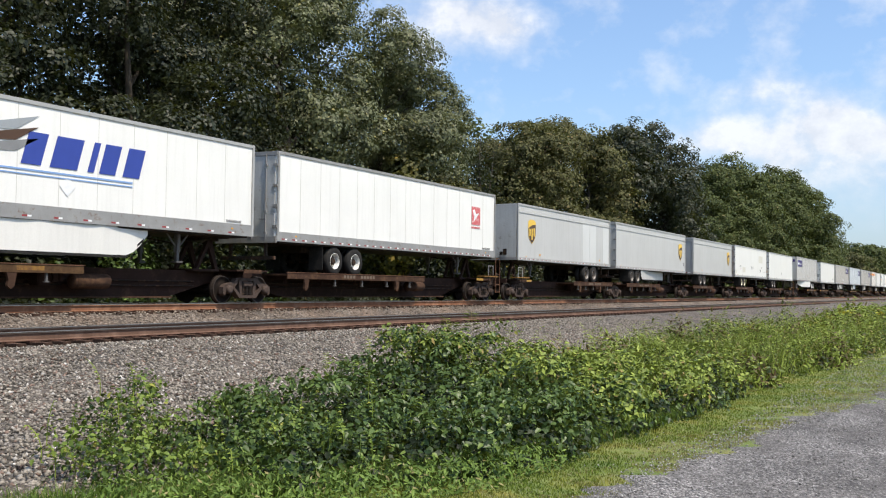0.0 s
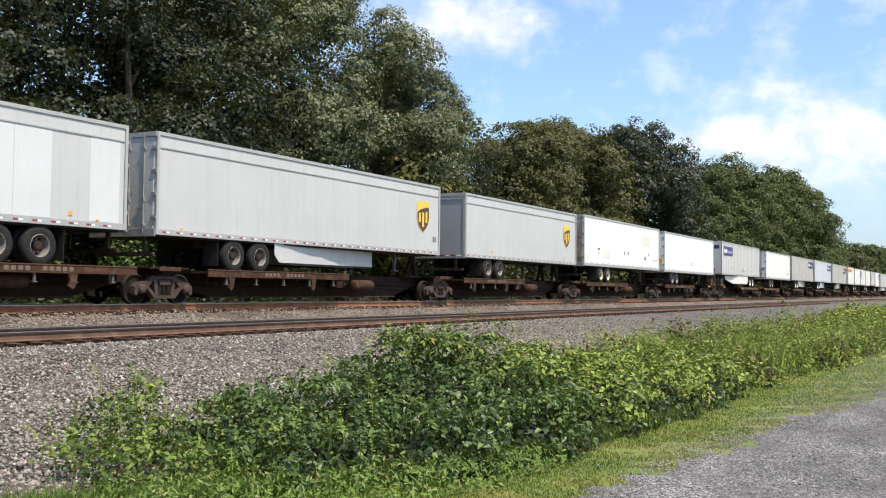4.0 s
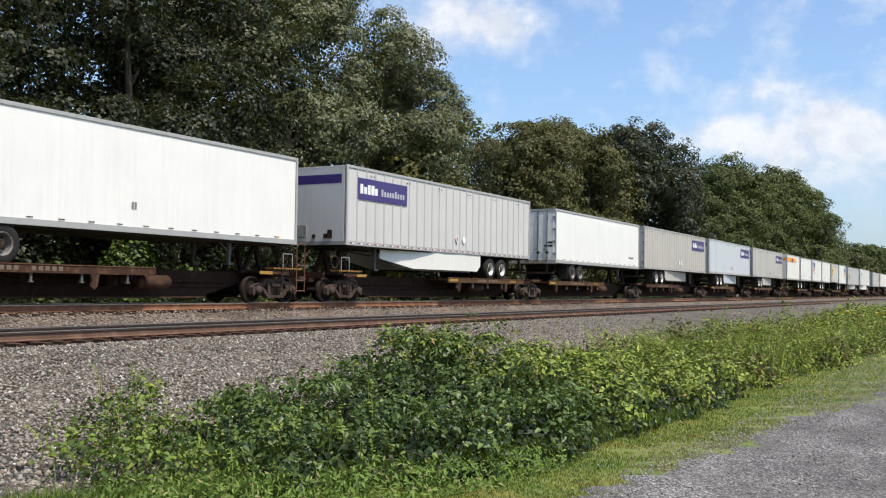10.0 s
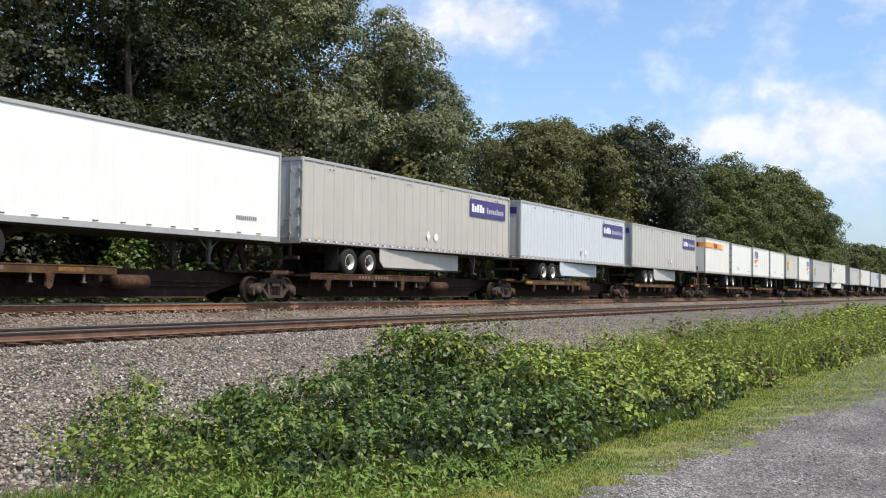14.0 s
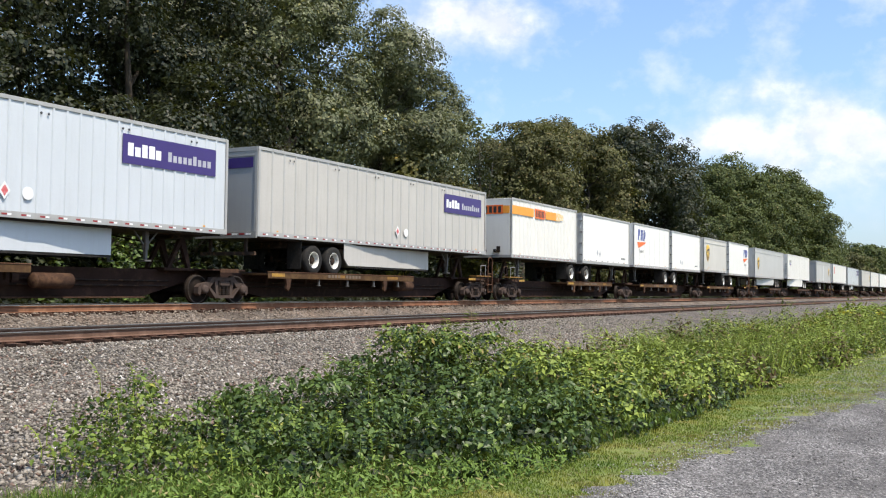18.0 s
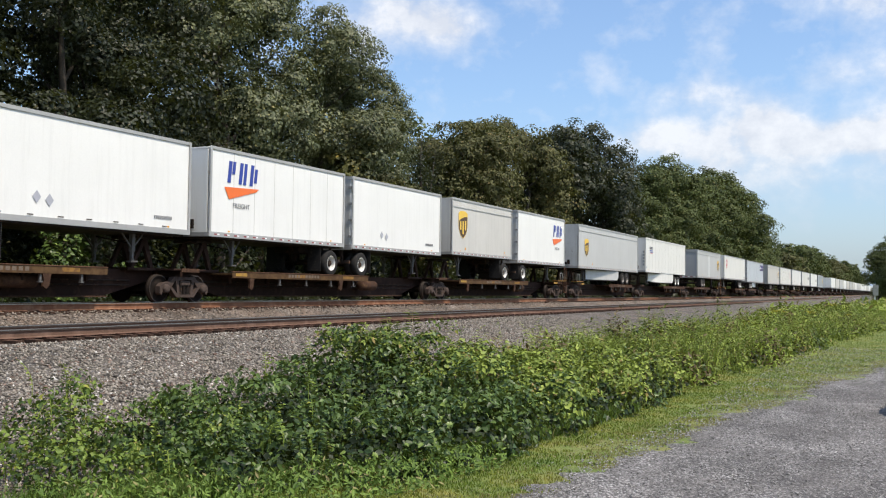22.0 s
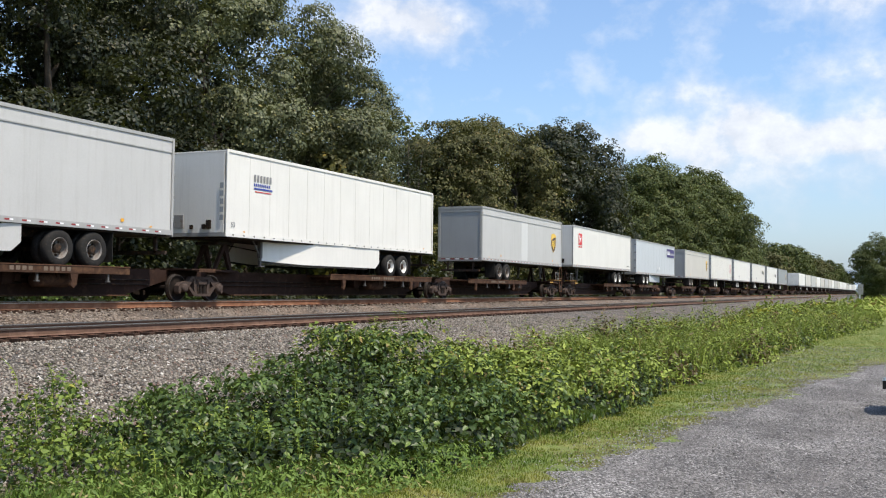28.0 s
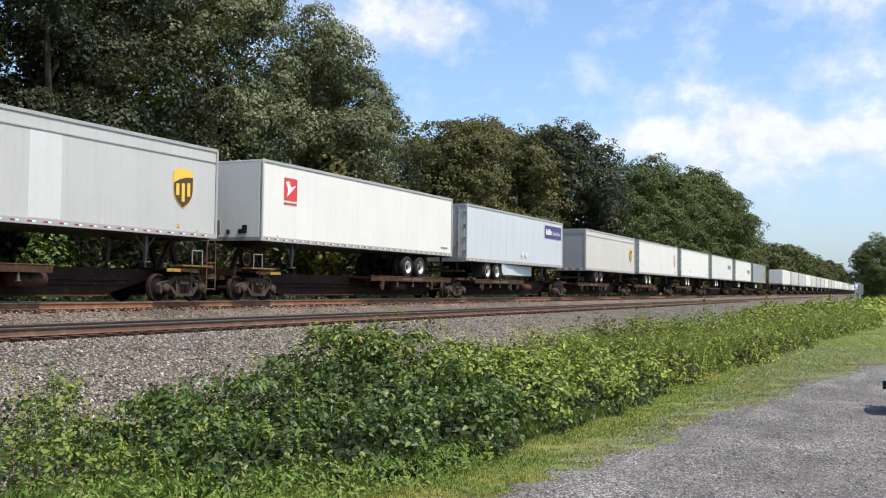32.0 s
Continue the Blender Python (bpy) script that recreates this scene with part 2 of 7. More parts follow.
def box(bm, x0, x1, y0, y1, z0, z1, bevel=0.0):
    vs = bmesh.ops.create_cube(bm, size=1.0, matrix=Matrix.Translation(((x0 + x1) / 2, (y0 + y1) / 2, (z0 + z1) / 2))
                               @ Matrix.Diagonal((abs(x1 - x0), abs(y1 - y0), abs(z1 - z0), 1)))["verts"]
    if bevel:
        es = list({e for v in vs for e in v.link_edges})
        bmesh.ops.bevel(bm, geom=es, offset=bevel, segments=2, affect="EDGES", clamp_overlap=True)
    return vs


def rod(bm, a, b, r, r2=None, seg=10, caps=True):
    a, b = Vector(a), Vector(b)
    d = b - a
    m = Matrix.Translation((a + b) / 2) @ d.to_track_quat("Z", "Y").to_matrix().to_4x4()
    return bmesh.ops.create_cone(bm, cap_ends=caps, segments=seg, radius1=r, radius2=r if r2 is None else r2, depth=d.length, matrix=m)["verts"]


def beam(bm, a, b, w, h):
    """A bar of w by h from a to b."""
    a, b = Vector(a), Vector(b)
    d = b - a
    m = Matrix.Translation((a + b) / 2) @ d.to_track_quat("X", "Z").to_matrix().to_4x4() @ Matrix.Diagonal((d.length, w, h, 1))
    return bmesh.ops.create_cube(bm, size=1.0, matrix=m)["verts"]


def prism(bm, outline, y0, y1):
    """An outline in x and z, drawn out from y0 to y1."""
    a = [bm.verts.new((x, y0, z)) for x, z in outline]
    b = [bm.verts.new((x, y1, z)) for x, z in outline]
    k = len(a)
    bm.faces.new(a)
    bm.faces.new(b[::-1])
    for i in range(k):
        bm.faces.new((a[i], b[i], b[(i + 1) % k], a[(i + 1) % k]))


def lathe(bm, profile, seg=20, at=(0, 0, 0), caps=True):
    """Radius and y pairs turned round the y axis."""
    rings = []
    for r, y in profile:
        rings.append([bm.verts.new((at[0] + r * math.cos(i * math.tau / seg), at[1] + y, at[2] + r * math.sin(i * math.tau / seg))) for i in range(seg)])
    for p, q in zip(rings, rings[1:]):
        for i in range(seg):
            bm.faces.new((p[i], p[(i + 1) % seg], q[(i + 1) % seg], q[i]))
    for ring in (rings[0], rings[-1]) if caps else ():
        bm.faces.new(ring)


def mesh_of(name, bm, material, smooth=False):
    bmesh.ops.recalc_face_normals(bm, faces=bm.faces)
    me = bpy.data.meshes.new(name)
    bm.to_mesh(me)
    bm.free()
    for m in (material if isinstance(material, (list, tuple)) else [material]):
        me.materials.append(m)
    if smooth:
        me.polygons.foreach_set("use_smooth", [True] * len(me.polygons))
    return me


def part(name, bm, material, parent=None, label="", loc=(0, 0, 0), smooth=False):
    """One mesh object under a thing; bm may also be a mesh that is shared."""
    me = bm if isinstance(bm, bpy.types.Mesh) else mesh_of(name, bm, material, smooth)
    ob = new(name, me)
    ob.parent = parent
    ob.location = loc
    return tagged(ob, label) if label else ob


def shared(key, material, build, smooth=False):
    """A mesh built once under a key."""
    k = (key, material.name)
    if k not in CACHE:
        bm = bmesh.new()
        build(bm)
        CACHE[k] = mesh_of(str(key if isinstance(key, str) else key[0]), bm, material, smooth)
    return CACHE[k]


def one(name, material, parent, x0, x1, y0, y1, z0, z1, bevel=0.0, label="", loc=(0, 0, 0)):
    bm = bmesh.new()
    box(bm, x0, x1, y0, y1, z0, z1, bevel)
    return part(name, bm, material, parent, label, loc)


def from_arrays(name, verts, faces, material):
    me = bpy.data.meshes.new(name)
    verts, faces = np.asarray(verts, np.float32), np.asarray(faces, np.int32)
    k = faces.shape[1]
    me.vertices.add(len(verts))
    me.vertices.foreach_set("co", verts.ravel())
    me.loops.add(faces.size)
    me.loops.foreach_set("vertex_index", faces.ravel())
    me.polygons.add(len(faces))
    me.polygons.foreach_set("loop_start", np.arange(0, faces.size, k, dtype=np.int32))
    me.polygons.foreach_set("loop_total", np.full(len(faces), k, np.int32))
    me.update(calc_edges=True)
    me.validate()
    for m in (material if isinstance(material, (list, tuple)) else [material]):
        me.materials.append(m)
    return me


MOVING = []          # things of the train, each with its place along the track at the start
YC = 21.62           # the middle of the far track
YN = 17.43           # the middle of the near track
ZN = -0.42           # its rail head; the far track's is at 0

# ---- ground, ballast, road ----
GROUND_Y = ((-400, -1.6), (-60, -1.3), (-6, -1.22), (2.5, -1.21), (4, -1.22), (6.5, -1.25), (10, -1.3), (26, -1.0), (30, -0.7), (60, 0.6), (150, 3.0), (400, 8.0))


def ground_z(x, y):
    z = np.interp(y, [p[0] for p in GROUND_Y], [p[1] for p in GROUND_Y])
    return z


def sheet(name, xs, ys, zf, material, label, category, kind="structure", edge=None):
    X, Y = np.meshgrid(xs, ys, indexing="ij")
    if edge is not None:
        X, Y = edge(X, Y)
    Z = zf(X, Y)
    v = np.stack([X, Y, Z], -1).reshape(-1, 3)
    n, m = len(xs), len(ys)
    i = np.arange(n * m).reshape(n, m)
    f = np.stack([i[:-1, :-1], i[1:, :-1], i[1:, 1:], i[:-1, 1:]], -1).reshape(-1, 4)
    return tagged(new(name, from_arrays(name, v, f, material)), label, category, kind=kind)


def lumps(x, y, size, amount, seed=0.0):
    """Gentle unevenness: a few crossed waves."""
    return amount * (np.sin(x / size + seed) * np.cos(y / size * 1.3 + seed * 2) + 0.5 * np.sin(x / size * 2.7 + y / size * 1.9 + seed * 5)
                     + 0.3 * np.sin(x / size * 5.3 - y / size * 4.1 + seed * 3))


def turf_colour(n, at):
    """Fresh green, yellowing and straw-coloured patches of short grass."""
    a, b = n.noise(at, 0.9, 4, 0.6), n.noise(at, 3.1, 6, 0.7)
    f = n.math("MULTIPLY_ADD", b, 0.55, n.math("MULTIPLY", a, 0.5))
    return n.ramp(f, [(0.38, (0.092, 0.150, 0.020)), (0.52, (0.152, 0.200, 0.030)), (0.61, (0.222, 0.228, 0.046)), (0.73, (0.32, 0.272, 0.098))])


def blade_mat():
    """Short turf whose patches run from fresh to dry."""
    m = bpy.data.materials.new("patchy_short_turf")
    m.use_nodes = True
    n = Nodes(m.node_tree)
    r = n.add("NewGeometry").outputs["Random Per Island"]
    col = turf_colour(n, n.add("TexCoord").outputs["Object"])
    col = n.mix(1.0, col, n.ramp(r, [(0, (0.62, 0.62, 0.62)), (1, (1.3, 1.25, 1.2))]), "MULTIPLY")
    b = n.add("BsdfPrincipled", {"Base Color": col, "Roughness": 0.75, "Specular IOR Level": 0.15})
    t = n.add("BsdfTranslucent", {"Color": col})
    n.t.links.new(n.add("MixShader", {0: 0.25, 1: b.outputs[0], 2: t.outputs[0]}).outputs[0], n.add("OutputMaterial").inputs[0])
    return m


def grass_mat():
    m = bpy.data.materials.new("mown_grass_and_soil")
    m.use_nodes = True
    n = Nodes(m.node_tree)
    at = n.add("TexCoord").outputs["Object"]
    c = n.noise(at, 55.0, 5, 0.7)
    col = n.mix(n.ramp(n.noise(at, 5.0, 6, 0.7), [(0.5, (0, 0, 0)), (0.7, (0.7, 0.7, 0.7))]), turf_colour(n, at), (0.22, 0.18, 0.10, 1))
    col = n.mix(n.ramp(c, [(0.3, (0.7, 0.7, 0.7)), (0.6, (0, 0, 0))]), col, (0.055, 0.060, 0.02, 1))
    s = n.add("BsdfPrincipled", {"Base Color": col, "Roughness": 0.9})
    n.t.links.new(n.add("Bump", {"Height": c, "Strength": 0.8, "Distance": 0.02}).outputs[0], s.inputs["Normal"])
    n.t.links.new(s.outputs[0], n.add("OutputMaterial").inputs[0])
    return m


def stone_mat(name, shades, scale, dirt, bump=0.02):
    """Crushed stone: cells of several greys, the shade of the gaps painted dark, and patches of dirt."""
    m = bpy.data.materials.new(name)
    m.use_nodes = True
    n = Nodes(m.node_tree)
    at = n.add("TexCoord").outputs["Object"]
    v = n.add("TexVoronoi", {"Vector": at, "Scale": scale, "Randomness": 1.0})
    r = n.add("SeparateColor", {0: v.outputs["Color"]}).outputs[0]
    col = n.ramp(r, [(i / (len(shades) - 1), s) for i, s in enumerate(shades)])
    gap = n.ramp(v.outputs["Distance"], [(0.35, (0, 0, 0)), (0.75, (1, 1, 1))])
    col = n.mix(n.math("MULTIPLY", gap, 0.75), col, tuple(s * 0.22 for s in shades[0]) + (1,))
    patch = n.noise(at, 0.8, 6, 0.65)
    col = n.mix(n.ramp(patch, [(0.42, (0, 0, 0)), (0.68, (0.75, 0.75, 0.75))]), col, (*dirt, 1))
    tone = n.noise(n.add("Mapping", {"Vector": at, "Scale": (0.7, 1.2, 1.0)}).outputs[0], 0.9, 7, 0.7)
    col = n.mix(1.0, col, n.ramp(tone, [(0.34, (0.52, 0.51, 0.50)), (0.66, (1.35, 1.35, 1.35))]), "MULTIPLY")
    s = n.add("BsdfPrincipled", {"Base Color": col, "Roughness": 0.9})
    h = n.math("SUBTRACT", 1.0, v.outputs["Distance"])
    n.t.links.new(n.add("Bump", {"Height": h, "Strength": 1.0, "Distance": bump}).outputs[0], s.inputs["Normal"])
    n.t.links.new(s.outputs[0], n.add("OutputMaterial").inputs[0])
    return m


GRASS = grass_mat()
TURF = blade_mat()
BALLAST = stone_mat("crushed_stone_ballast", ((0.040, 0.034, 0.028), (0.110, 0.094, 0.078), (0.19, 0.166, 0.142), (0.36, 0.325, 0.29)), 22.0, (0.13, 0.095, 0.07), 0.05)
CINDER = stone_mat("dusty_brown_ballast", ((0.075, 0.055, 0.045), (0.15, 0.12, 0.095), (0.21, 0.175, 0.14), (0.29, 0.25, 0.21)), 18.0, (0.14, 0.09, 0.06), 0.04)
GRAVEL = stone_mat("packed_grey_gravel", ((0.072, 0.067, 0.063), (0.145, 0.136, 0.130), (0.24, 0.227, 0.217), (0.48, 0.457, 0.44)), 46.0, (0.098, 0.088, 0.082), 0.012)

far_x = np.concatenate([[-900, -300, -100], np.arange(-30, 120, 1.5), np.arange(120, 420, 10), [500, 700, 1000, 1600, 2600, 4500]])
far_y = np.concatenate([[-2500, -900, -400, -150, -60], np.arange(-30, 44, 1.0), [60, 90, 150, 250, 400, 900, 2500]])
sheet("ground", far_x, far_y, lambda x, y: ground_z(x, y) + lumps(x, y, 1.7, 0.015) * (np.abs(y - 25) < 19), GRASS,
      "grassy ground with bare soil patches along the railway", "ground")

BED = ((6.4, -1.285), (6.8, -1.238), (8.5, -1.22), (11.0, -1.12), (13.2, -0.98), (14.9, -0.76), (15.75, -0.70), (16.3, -0.70), (18.7, -0.70), (19.2, -0.62), (19.9, -0.46), (20.3, -0.245),
       (21.6, -0.24), (23.1, -0.25), (24.0, -0.6), (25.6, -1.02))


def bed_z(x, y):
    return np.interp(y, [p[0] for p in BED], [p[1] for p in BED]) + 0.012


def bed_edge(x, y):
    front = np.clip((9.5 - y) / 3.1, 0, 1)
    return x, y + front * (lumps(x, 0 * x, 1.1, 0.35, 1.0) + 0.055 * np.clip(x - 8, 0, 60))


bed_x = np.concatenate([np.arange(-30, 60, 0.35), np.arange(60, 200, 2.0), np.arange(200, 1500, 30)])
bed_y1 = np.concatenate([np.arange(6.4, 19.2, 0.3), [19.2]])
sheet("ballast_shoulder", bed_x, bed_y1, lambda x, y: bed_z(x, y) + lumps(x, y, 0.33, 0.012) + lumps(x, y, 0.11, 0.006, 2), BALLAST,
      "grey crushed stone ballast sloping down from the track", "ballast", edge=bed_edge)
bed_y2 = np.concatenate([np.arange(19.2, 25.6, 0.25), [25.6]])
sheet("ballast_bed", bed_x, bed_y2, lambda x, y: bed_z(x, y) + lumps(x, y, 0.33, 0.012) + lumps(x, y, 0.11, 0.006, 2), CINDER,
      "brown dusty ballast under the loaded track", "ballast")

ROAD_EDGE = ((-40, 4.6), (4, 3.3), (7.5, 2.95), (11.3, 2.7), (14.6, 2.25), (16.5, 1.95), (20.7, 1.5), (27.4, 0.2), (40, -3.2), (60, -10), (90, -24))


def lane_side(x):
    """The lane's ragged border with the grass."""
    e = np.interp(x, [p[0] for p in ROAD_EDGE], [p[1] for p in ROAD_EDGE])
    return e + lumps(x, 0 * x, 0.9, 0.16, 1.7) + lumps(x, 0 * x, 0.33, 0.11, 0.7) + lumps(x, 0 * x, 0.09, 0.06, 3.1)


def road_edge(x, y):
    e = np.interp(x, [p[0] for p in ROAD_EDGE], [p[1] for p in ROAD_EDGE])
    return x, e + (lane_side(x) - e) * (1 - y) ** 4 - y * 7.5      # y: 0 at the ragged border, 1 at the far side


def road_z(x, y):
    return -1.196 + lumps(x, y, 0.9, 0.004) - 0.06 * np.exp(-np.clip(lane_side(x) - y, 0, 9) / 0.07)


sheet("road", np.concatenate([np.arange(-40, 2, 2.0), np.arange(2, 34, 0.06), np.arange(34, 90, 1.0)]), np.linspace(0, 1, 30) ** 2.2, road_z,
      GRAVEL, "grey packed gravel lane with a ragged grass edge", "road", edge=road_edge)


# ---- railway tracks ----
def rail_profile(z):
    return [(-0.075, z - 0.186), (0.075, z - 0.186), (0.075, z - 0.172), (0.012, z - 0.155), (0.012, z - 0.05), (0.036, z - 0.038), (0.036, z - 0.006),
            (-0.036, z - 0.006), (-0.036, z - 0.038), (-0.012, z - 0.05), (-0.012, z - 0.155), (-0.075, z - 0.172)]


def track(name, y, z, x0, x1, label):
    t = tagged(new(name), label, "railway track", kind="structure")
    for side in (-0.752, 0.752):
        bm = bmesh.new()
        a = [bm.verts.new((x0, y + side + p, q)) for p, q in rail_profile(z)]
        b = [bm.verts.new((x1, y + side + p, q)) for p, q in rail_profile(z)]
        for i in range(len(a)):
            bm.faces.new((a[i], b[i], b[(i + 1) % len(a)], a[(i + 1) % len(a)]))
        r = part("rail", bm, NEARRAIL if z < 0 else RAIL, t)
        bm = bmesh.new()
        box(bm, x0, x1, y + side - 0.038, y + side + 0.038, z - 0.042, z)
        part("rail_head", bm, RAILTOP if z < 0 else RAIL, r, "dark worn rail head" if z < 0 else "")
        bm = bmesh.new()
        box(bm, x0, x1, y + side - 0.0405, y + side - 0.037, z - 0.012, z + 0.001)
        part("gauge_edge", bm, RAILEDGE, r, "bright polished edge of the rail")
    return t


near_track = track("near_track", YN, ZN, -40, 1500, "empty rusty track with wooden ties on grey ballast")
far_track = track("far_track", YC, 0.0, -40, 1500, "rusty track under the passing freight train")
tie_mesh = shared("tie", TIE, lambda bm: box(bm, -0.115, 0.115, -1.3, 1.3, -0.09, 0.09, 0.012))
for t, y, z, x0 in ((near_track, YN, ZN, 2.0), (far_track, YC, 0.0, 4.0)):
    for i in range(230):
        part("tie", tie_mesh, TIE, t, loc=(x0 + i * 0.53 + random.uniform(-0.03, 0.03), y + random.uniform(-0.05, 0.05), z - 0.186 - 0.014 - 0.088))
for t, y, z in ((near_track, YN, ZN), (far_track, YC, 0.0)):
    plate = shared("tie_plate", PLATE, lambda bm: box(bm, -0.10, 0.10, -0.19, 0.17, -0.016, 0.016, 0.003))
    for i in range(110):
        part("tie_plate", plate, PLATE, t, loc=(2.0 + i * 0.53 + (2.0 if t is far_track else 0), y - 0.752, z - 0.19))


# ---- leaves, shrubs and trees ----
rng = np.random.default_rng(7)
# dark foliage; its colour also carries the shade inside the wood
TREELEAF = leaf_mat("dark_shade_tree_leaves", (0.007, 0.011, 0.005), (0.043, 0.051, 0.024), (0.09, 0.078, 0.032), 0.015, 0.5, 0.28)
# grey-green brightened so that one end of the wood looks sunlit
GREYLEAF = leaf_mat("sunlit_grey_green_leaves", (0.038, 0.047, 0.022), (0.172, 0.186, 0.090), (0.24, 0.22, 0.08), 0.03, 0.5, 0.3)
GREENLEAF = leaf_mat("fresh_green_tree_leaves", (0.025, 0.036, 0.013), (0.112, 0.136, 0.046), (0.16, 0.15, 0.06), 0.03, 0.6, 0.15)
OLIVELEAF = leaf_mat("olive_tree_leaves", (0.036, 0.038, 0.016), (0.140, 0.138, 0.056), (0.18, 0.14, 0.06), 0.04, 0.6, 0.15)
YELLEAF = leaf_mat("yellowing_tree_leaves", (0.045, 0.048, 0.014), (0.135, 0.130, 0.036), (0.22, 0.16, 0.03), 0.08)
VINELEAF = leaf_mat("broad_vine_leaves", (0.010, 0.025, 0.005), (0.112, 0.172, 0.040), (0.16, 0.22, 0.05), 0.06, 0.42, 0.30)
# leaf colour darkened so that hollows in thicket and weeds read as shade
SHADELEAF = leaf_mat("shade_dark_inner_leaves", (0.006, 0.012, 0.004), (0.030, 0.046, 0.016))
WEEDLEAF = leaf_mat("weed_leaves", (0.075, 0.110, 0.019), (0.305, 0.372, 0.065), (0.26, 0.20, 0.07), 0.06)
LIMELEAF = leaf_mat("bright_young_leaves", (0.075, 0.120, 0.017), (0.195, 0.262, 0.045), (0.26, 0.26, 0.05), 0.06)
DRYLEAF = leaf_mat("dry_brown_weeds", (0.055, 0.036, 0.016), (0.145, 0.100, 0.048))
FLOWER = mat("goldenrod_flowers", (0.55, 0.42, 0.03), 0.8)
GRASSLEAF = leaf_mat("grass_blades", (0.088, 0.132, 0.022), (0.232, 0.278, 0.054), (0.30, 0.24, 0.11), 0.10)
GREENBLADE = leaf_mat("fresh_grass_blades", (0.052, 0.100, 0.016), (0.180, 0.262, 0.047), (0.25, 0.22, 0.09), 0.06)
DRYGRASS = leaf_mat("dry_straw_grass", (0.18, 0.15, 0.06), (0.36, 0.30, 0.15), (0.20, 0.22, 0.06), 0.3)


def leaves(points, out, size, long=1.5, droop=0.4, r=None, wild=0.5):
    """Folded leaves at the points, facing roughly along out; arrays of vertices and triangles."""
    r = r or rng
    k = len(points)
    d = out + r.normal(0, wild, (k, 3))
    d /= np.linalg.norm(d, axis=1)[:, None] + 1e-9
    side = np.cross(d, r.normal(0, 1, (k, 3)))
    side /= np.linalg.norm(side, axis=1)[:, None] + 1e-9
    tip = np.cross(d, side)
    tip[:, 2] -= droop
    tip /= np.linalg.norm(tip, axis=1)[:, None] + 1e-9
    side = np.cross(tip, d)
    side /= np.linalg.norm(side, axis=1)[:, None] + 1e-9
    s = (size * r.uniform(0.6, 1.25, k))[:, None]
    base = points
    end = points + tip * s * long
    mid = points + tip * s * long * 0.42
    l = mid + side * s * 0.5 + d * s * 0.14
    q = mid - side * s * 0.5 + d * s * 0.14
    v = np.stack([base, l, end, q], 1).reshape(-1, 3)
    i = np.arange(k)[:, None] * 4
    f = np.concatenate([i + np.array([0, 1, 2]), i + np.array([0, 2, 3])], 0)
    return v, f


def round_leaves(points, out, size, long=1.2, droop=0.4, r=None, wild=0.5):
    """Broad six-cornered leaves, folded along the midrib."""
    r = r or rng
    k = len(points)
    d = out + r.normal(0, wild, (k, 3))
    d /= np.linalg.norm(d, axis=1)[:, None] + 1e-9
    side = np.cross(d, r.normal(0, 1, (k, 3)))
    side /= np.linalg.norm(side, axis=1)[:, None] + 1e-9
    tip = np.cross(d, side)
    tip[:, 2] -= droop
    tip /= np.linalg.norm(tip, axis=1)[:, None] + 1e-9
    side = np.cross(tip, d)
    side /= np.linalg.norm(side, axis=1)[:, None] + 1e-9
    s = (size * r.uniform(0.55, 1.3, k))[:, None]
    rows = [points]
    for along, wide, lift in ((0.22, 0.42, 0.10), (0.58, 0.36, 0.12), (1.0, 0.0, -0.08), (0.58, -0.36, 0.12), (0.22, -0.42, 0.10)):
        rows.append(points + tip * s * long * along + side * s * wide + d * s * lift)
    v = np.stack(rows, 1).reshape(-1, 3)
    i = np.arange(k)[:, None] * 6
    f = np.concatenate([i + np.array(q) for q in ((0, 1, 2), (0, 2, 3), (0, 3, 4), (0, 4, 5))], 0)
    return v, f


def merge(chunks):
    vs, fs, n = [], [], 0
    for v, f in chunks:
        vs.append(v)
        fs.append(f + n)
        n += len(v)
    return np.concatenate(vs), np.concatenate(fs)


def crown_mesh(seed, height, spread, base, count, size, material, lobes=26, lean=0.0):
    """A crown of leafy lobes on boughs, uneven, with gaps between them."""
    r = np.random.default_rng(seed)
    cz = base + (height - base) * r.uniform(0.05, 0.97, lobes)
    rel = (cz - base) / (height - base)
    rad = spread * np.sin(np.clip(rel * 0.86 + 0.13, 0, 1) * math.pi) ** 0.7
    a = r.uniform(0, math.tau, lobes)
    d = rad * np.sqrt(r.uniform(0.12, 1.0, lobes)) * 0.85
    c = np.stack([d * np.cos(a) + lean * rel * spread, d * np.sin(a), cz], 1)
    rr = spread * r.uniform(0.27, 0.46, lobes)
    pick = r.choice(lobes, count, p=rr ** 2 / (rr ** 2).sum())
    # leaves gather in clumps on the upper and outer skin of each lobe
    m = 20
    way = r.normal(0, 1, (lobes * m, 3)) + np.array([0, 0, 0.35])
    way /= np.linalg.norm(way, axis=1)[:, None]
    wide = np.repeat(rr, m) * r.uniform(0.26, 0.44, lobes * m)
    mid = np.repeat(c, m, 0) + way * (np.repeat(rr, m) * r.uniform(0.55, 0.95, lobes * m))[:, None] * np.array([1, 1, 0.85])
    which = pick * m + r.integers(0, m, count)
    n = r.normal(0, 1, (count, 3))
    n /= np.linalg.norm(n, axis=1)[:, None]
    n = n + 0.55 * way[which] + np.array([0, 0, 0.25])
    n /= np.linalg.norm(n, axis=1)[:, None]
    p = mid[which] + n * (wide[which] * r.uniform(0.35, 1.1, count) ** 0.5)[:, None] * np.array([1.1, 1.1, 0.75])
    up = n + 0.5 * way[which] + np.array([0, 0, 0.4])
    v, f = leaves(p, up, size, 1.35, 0.45, r, 0.24)
    return from_arrays("crown", v, f, material), c, rr


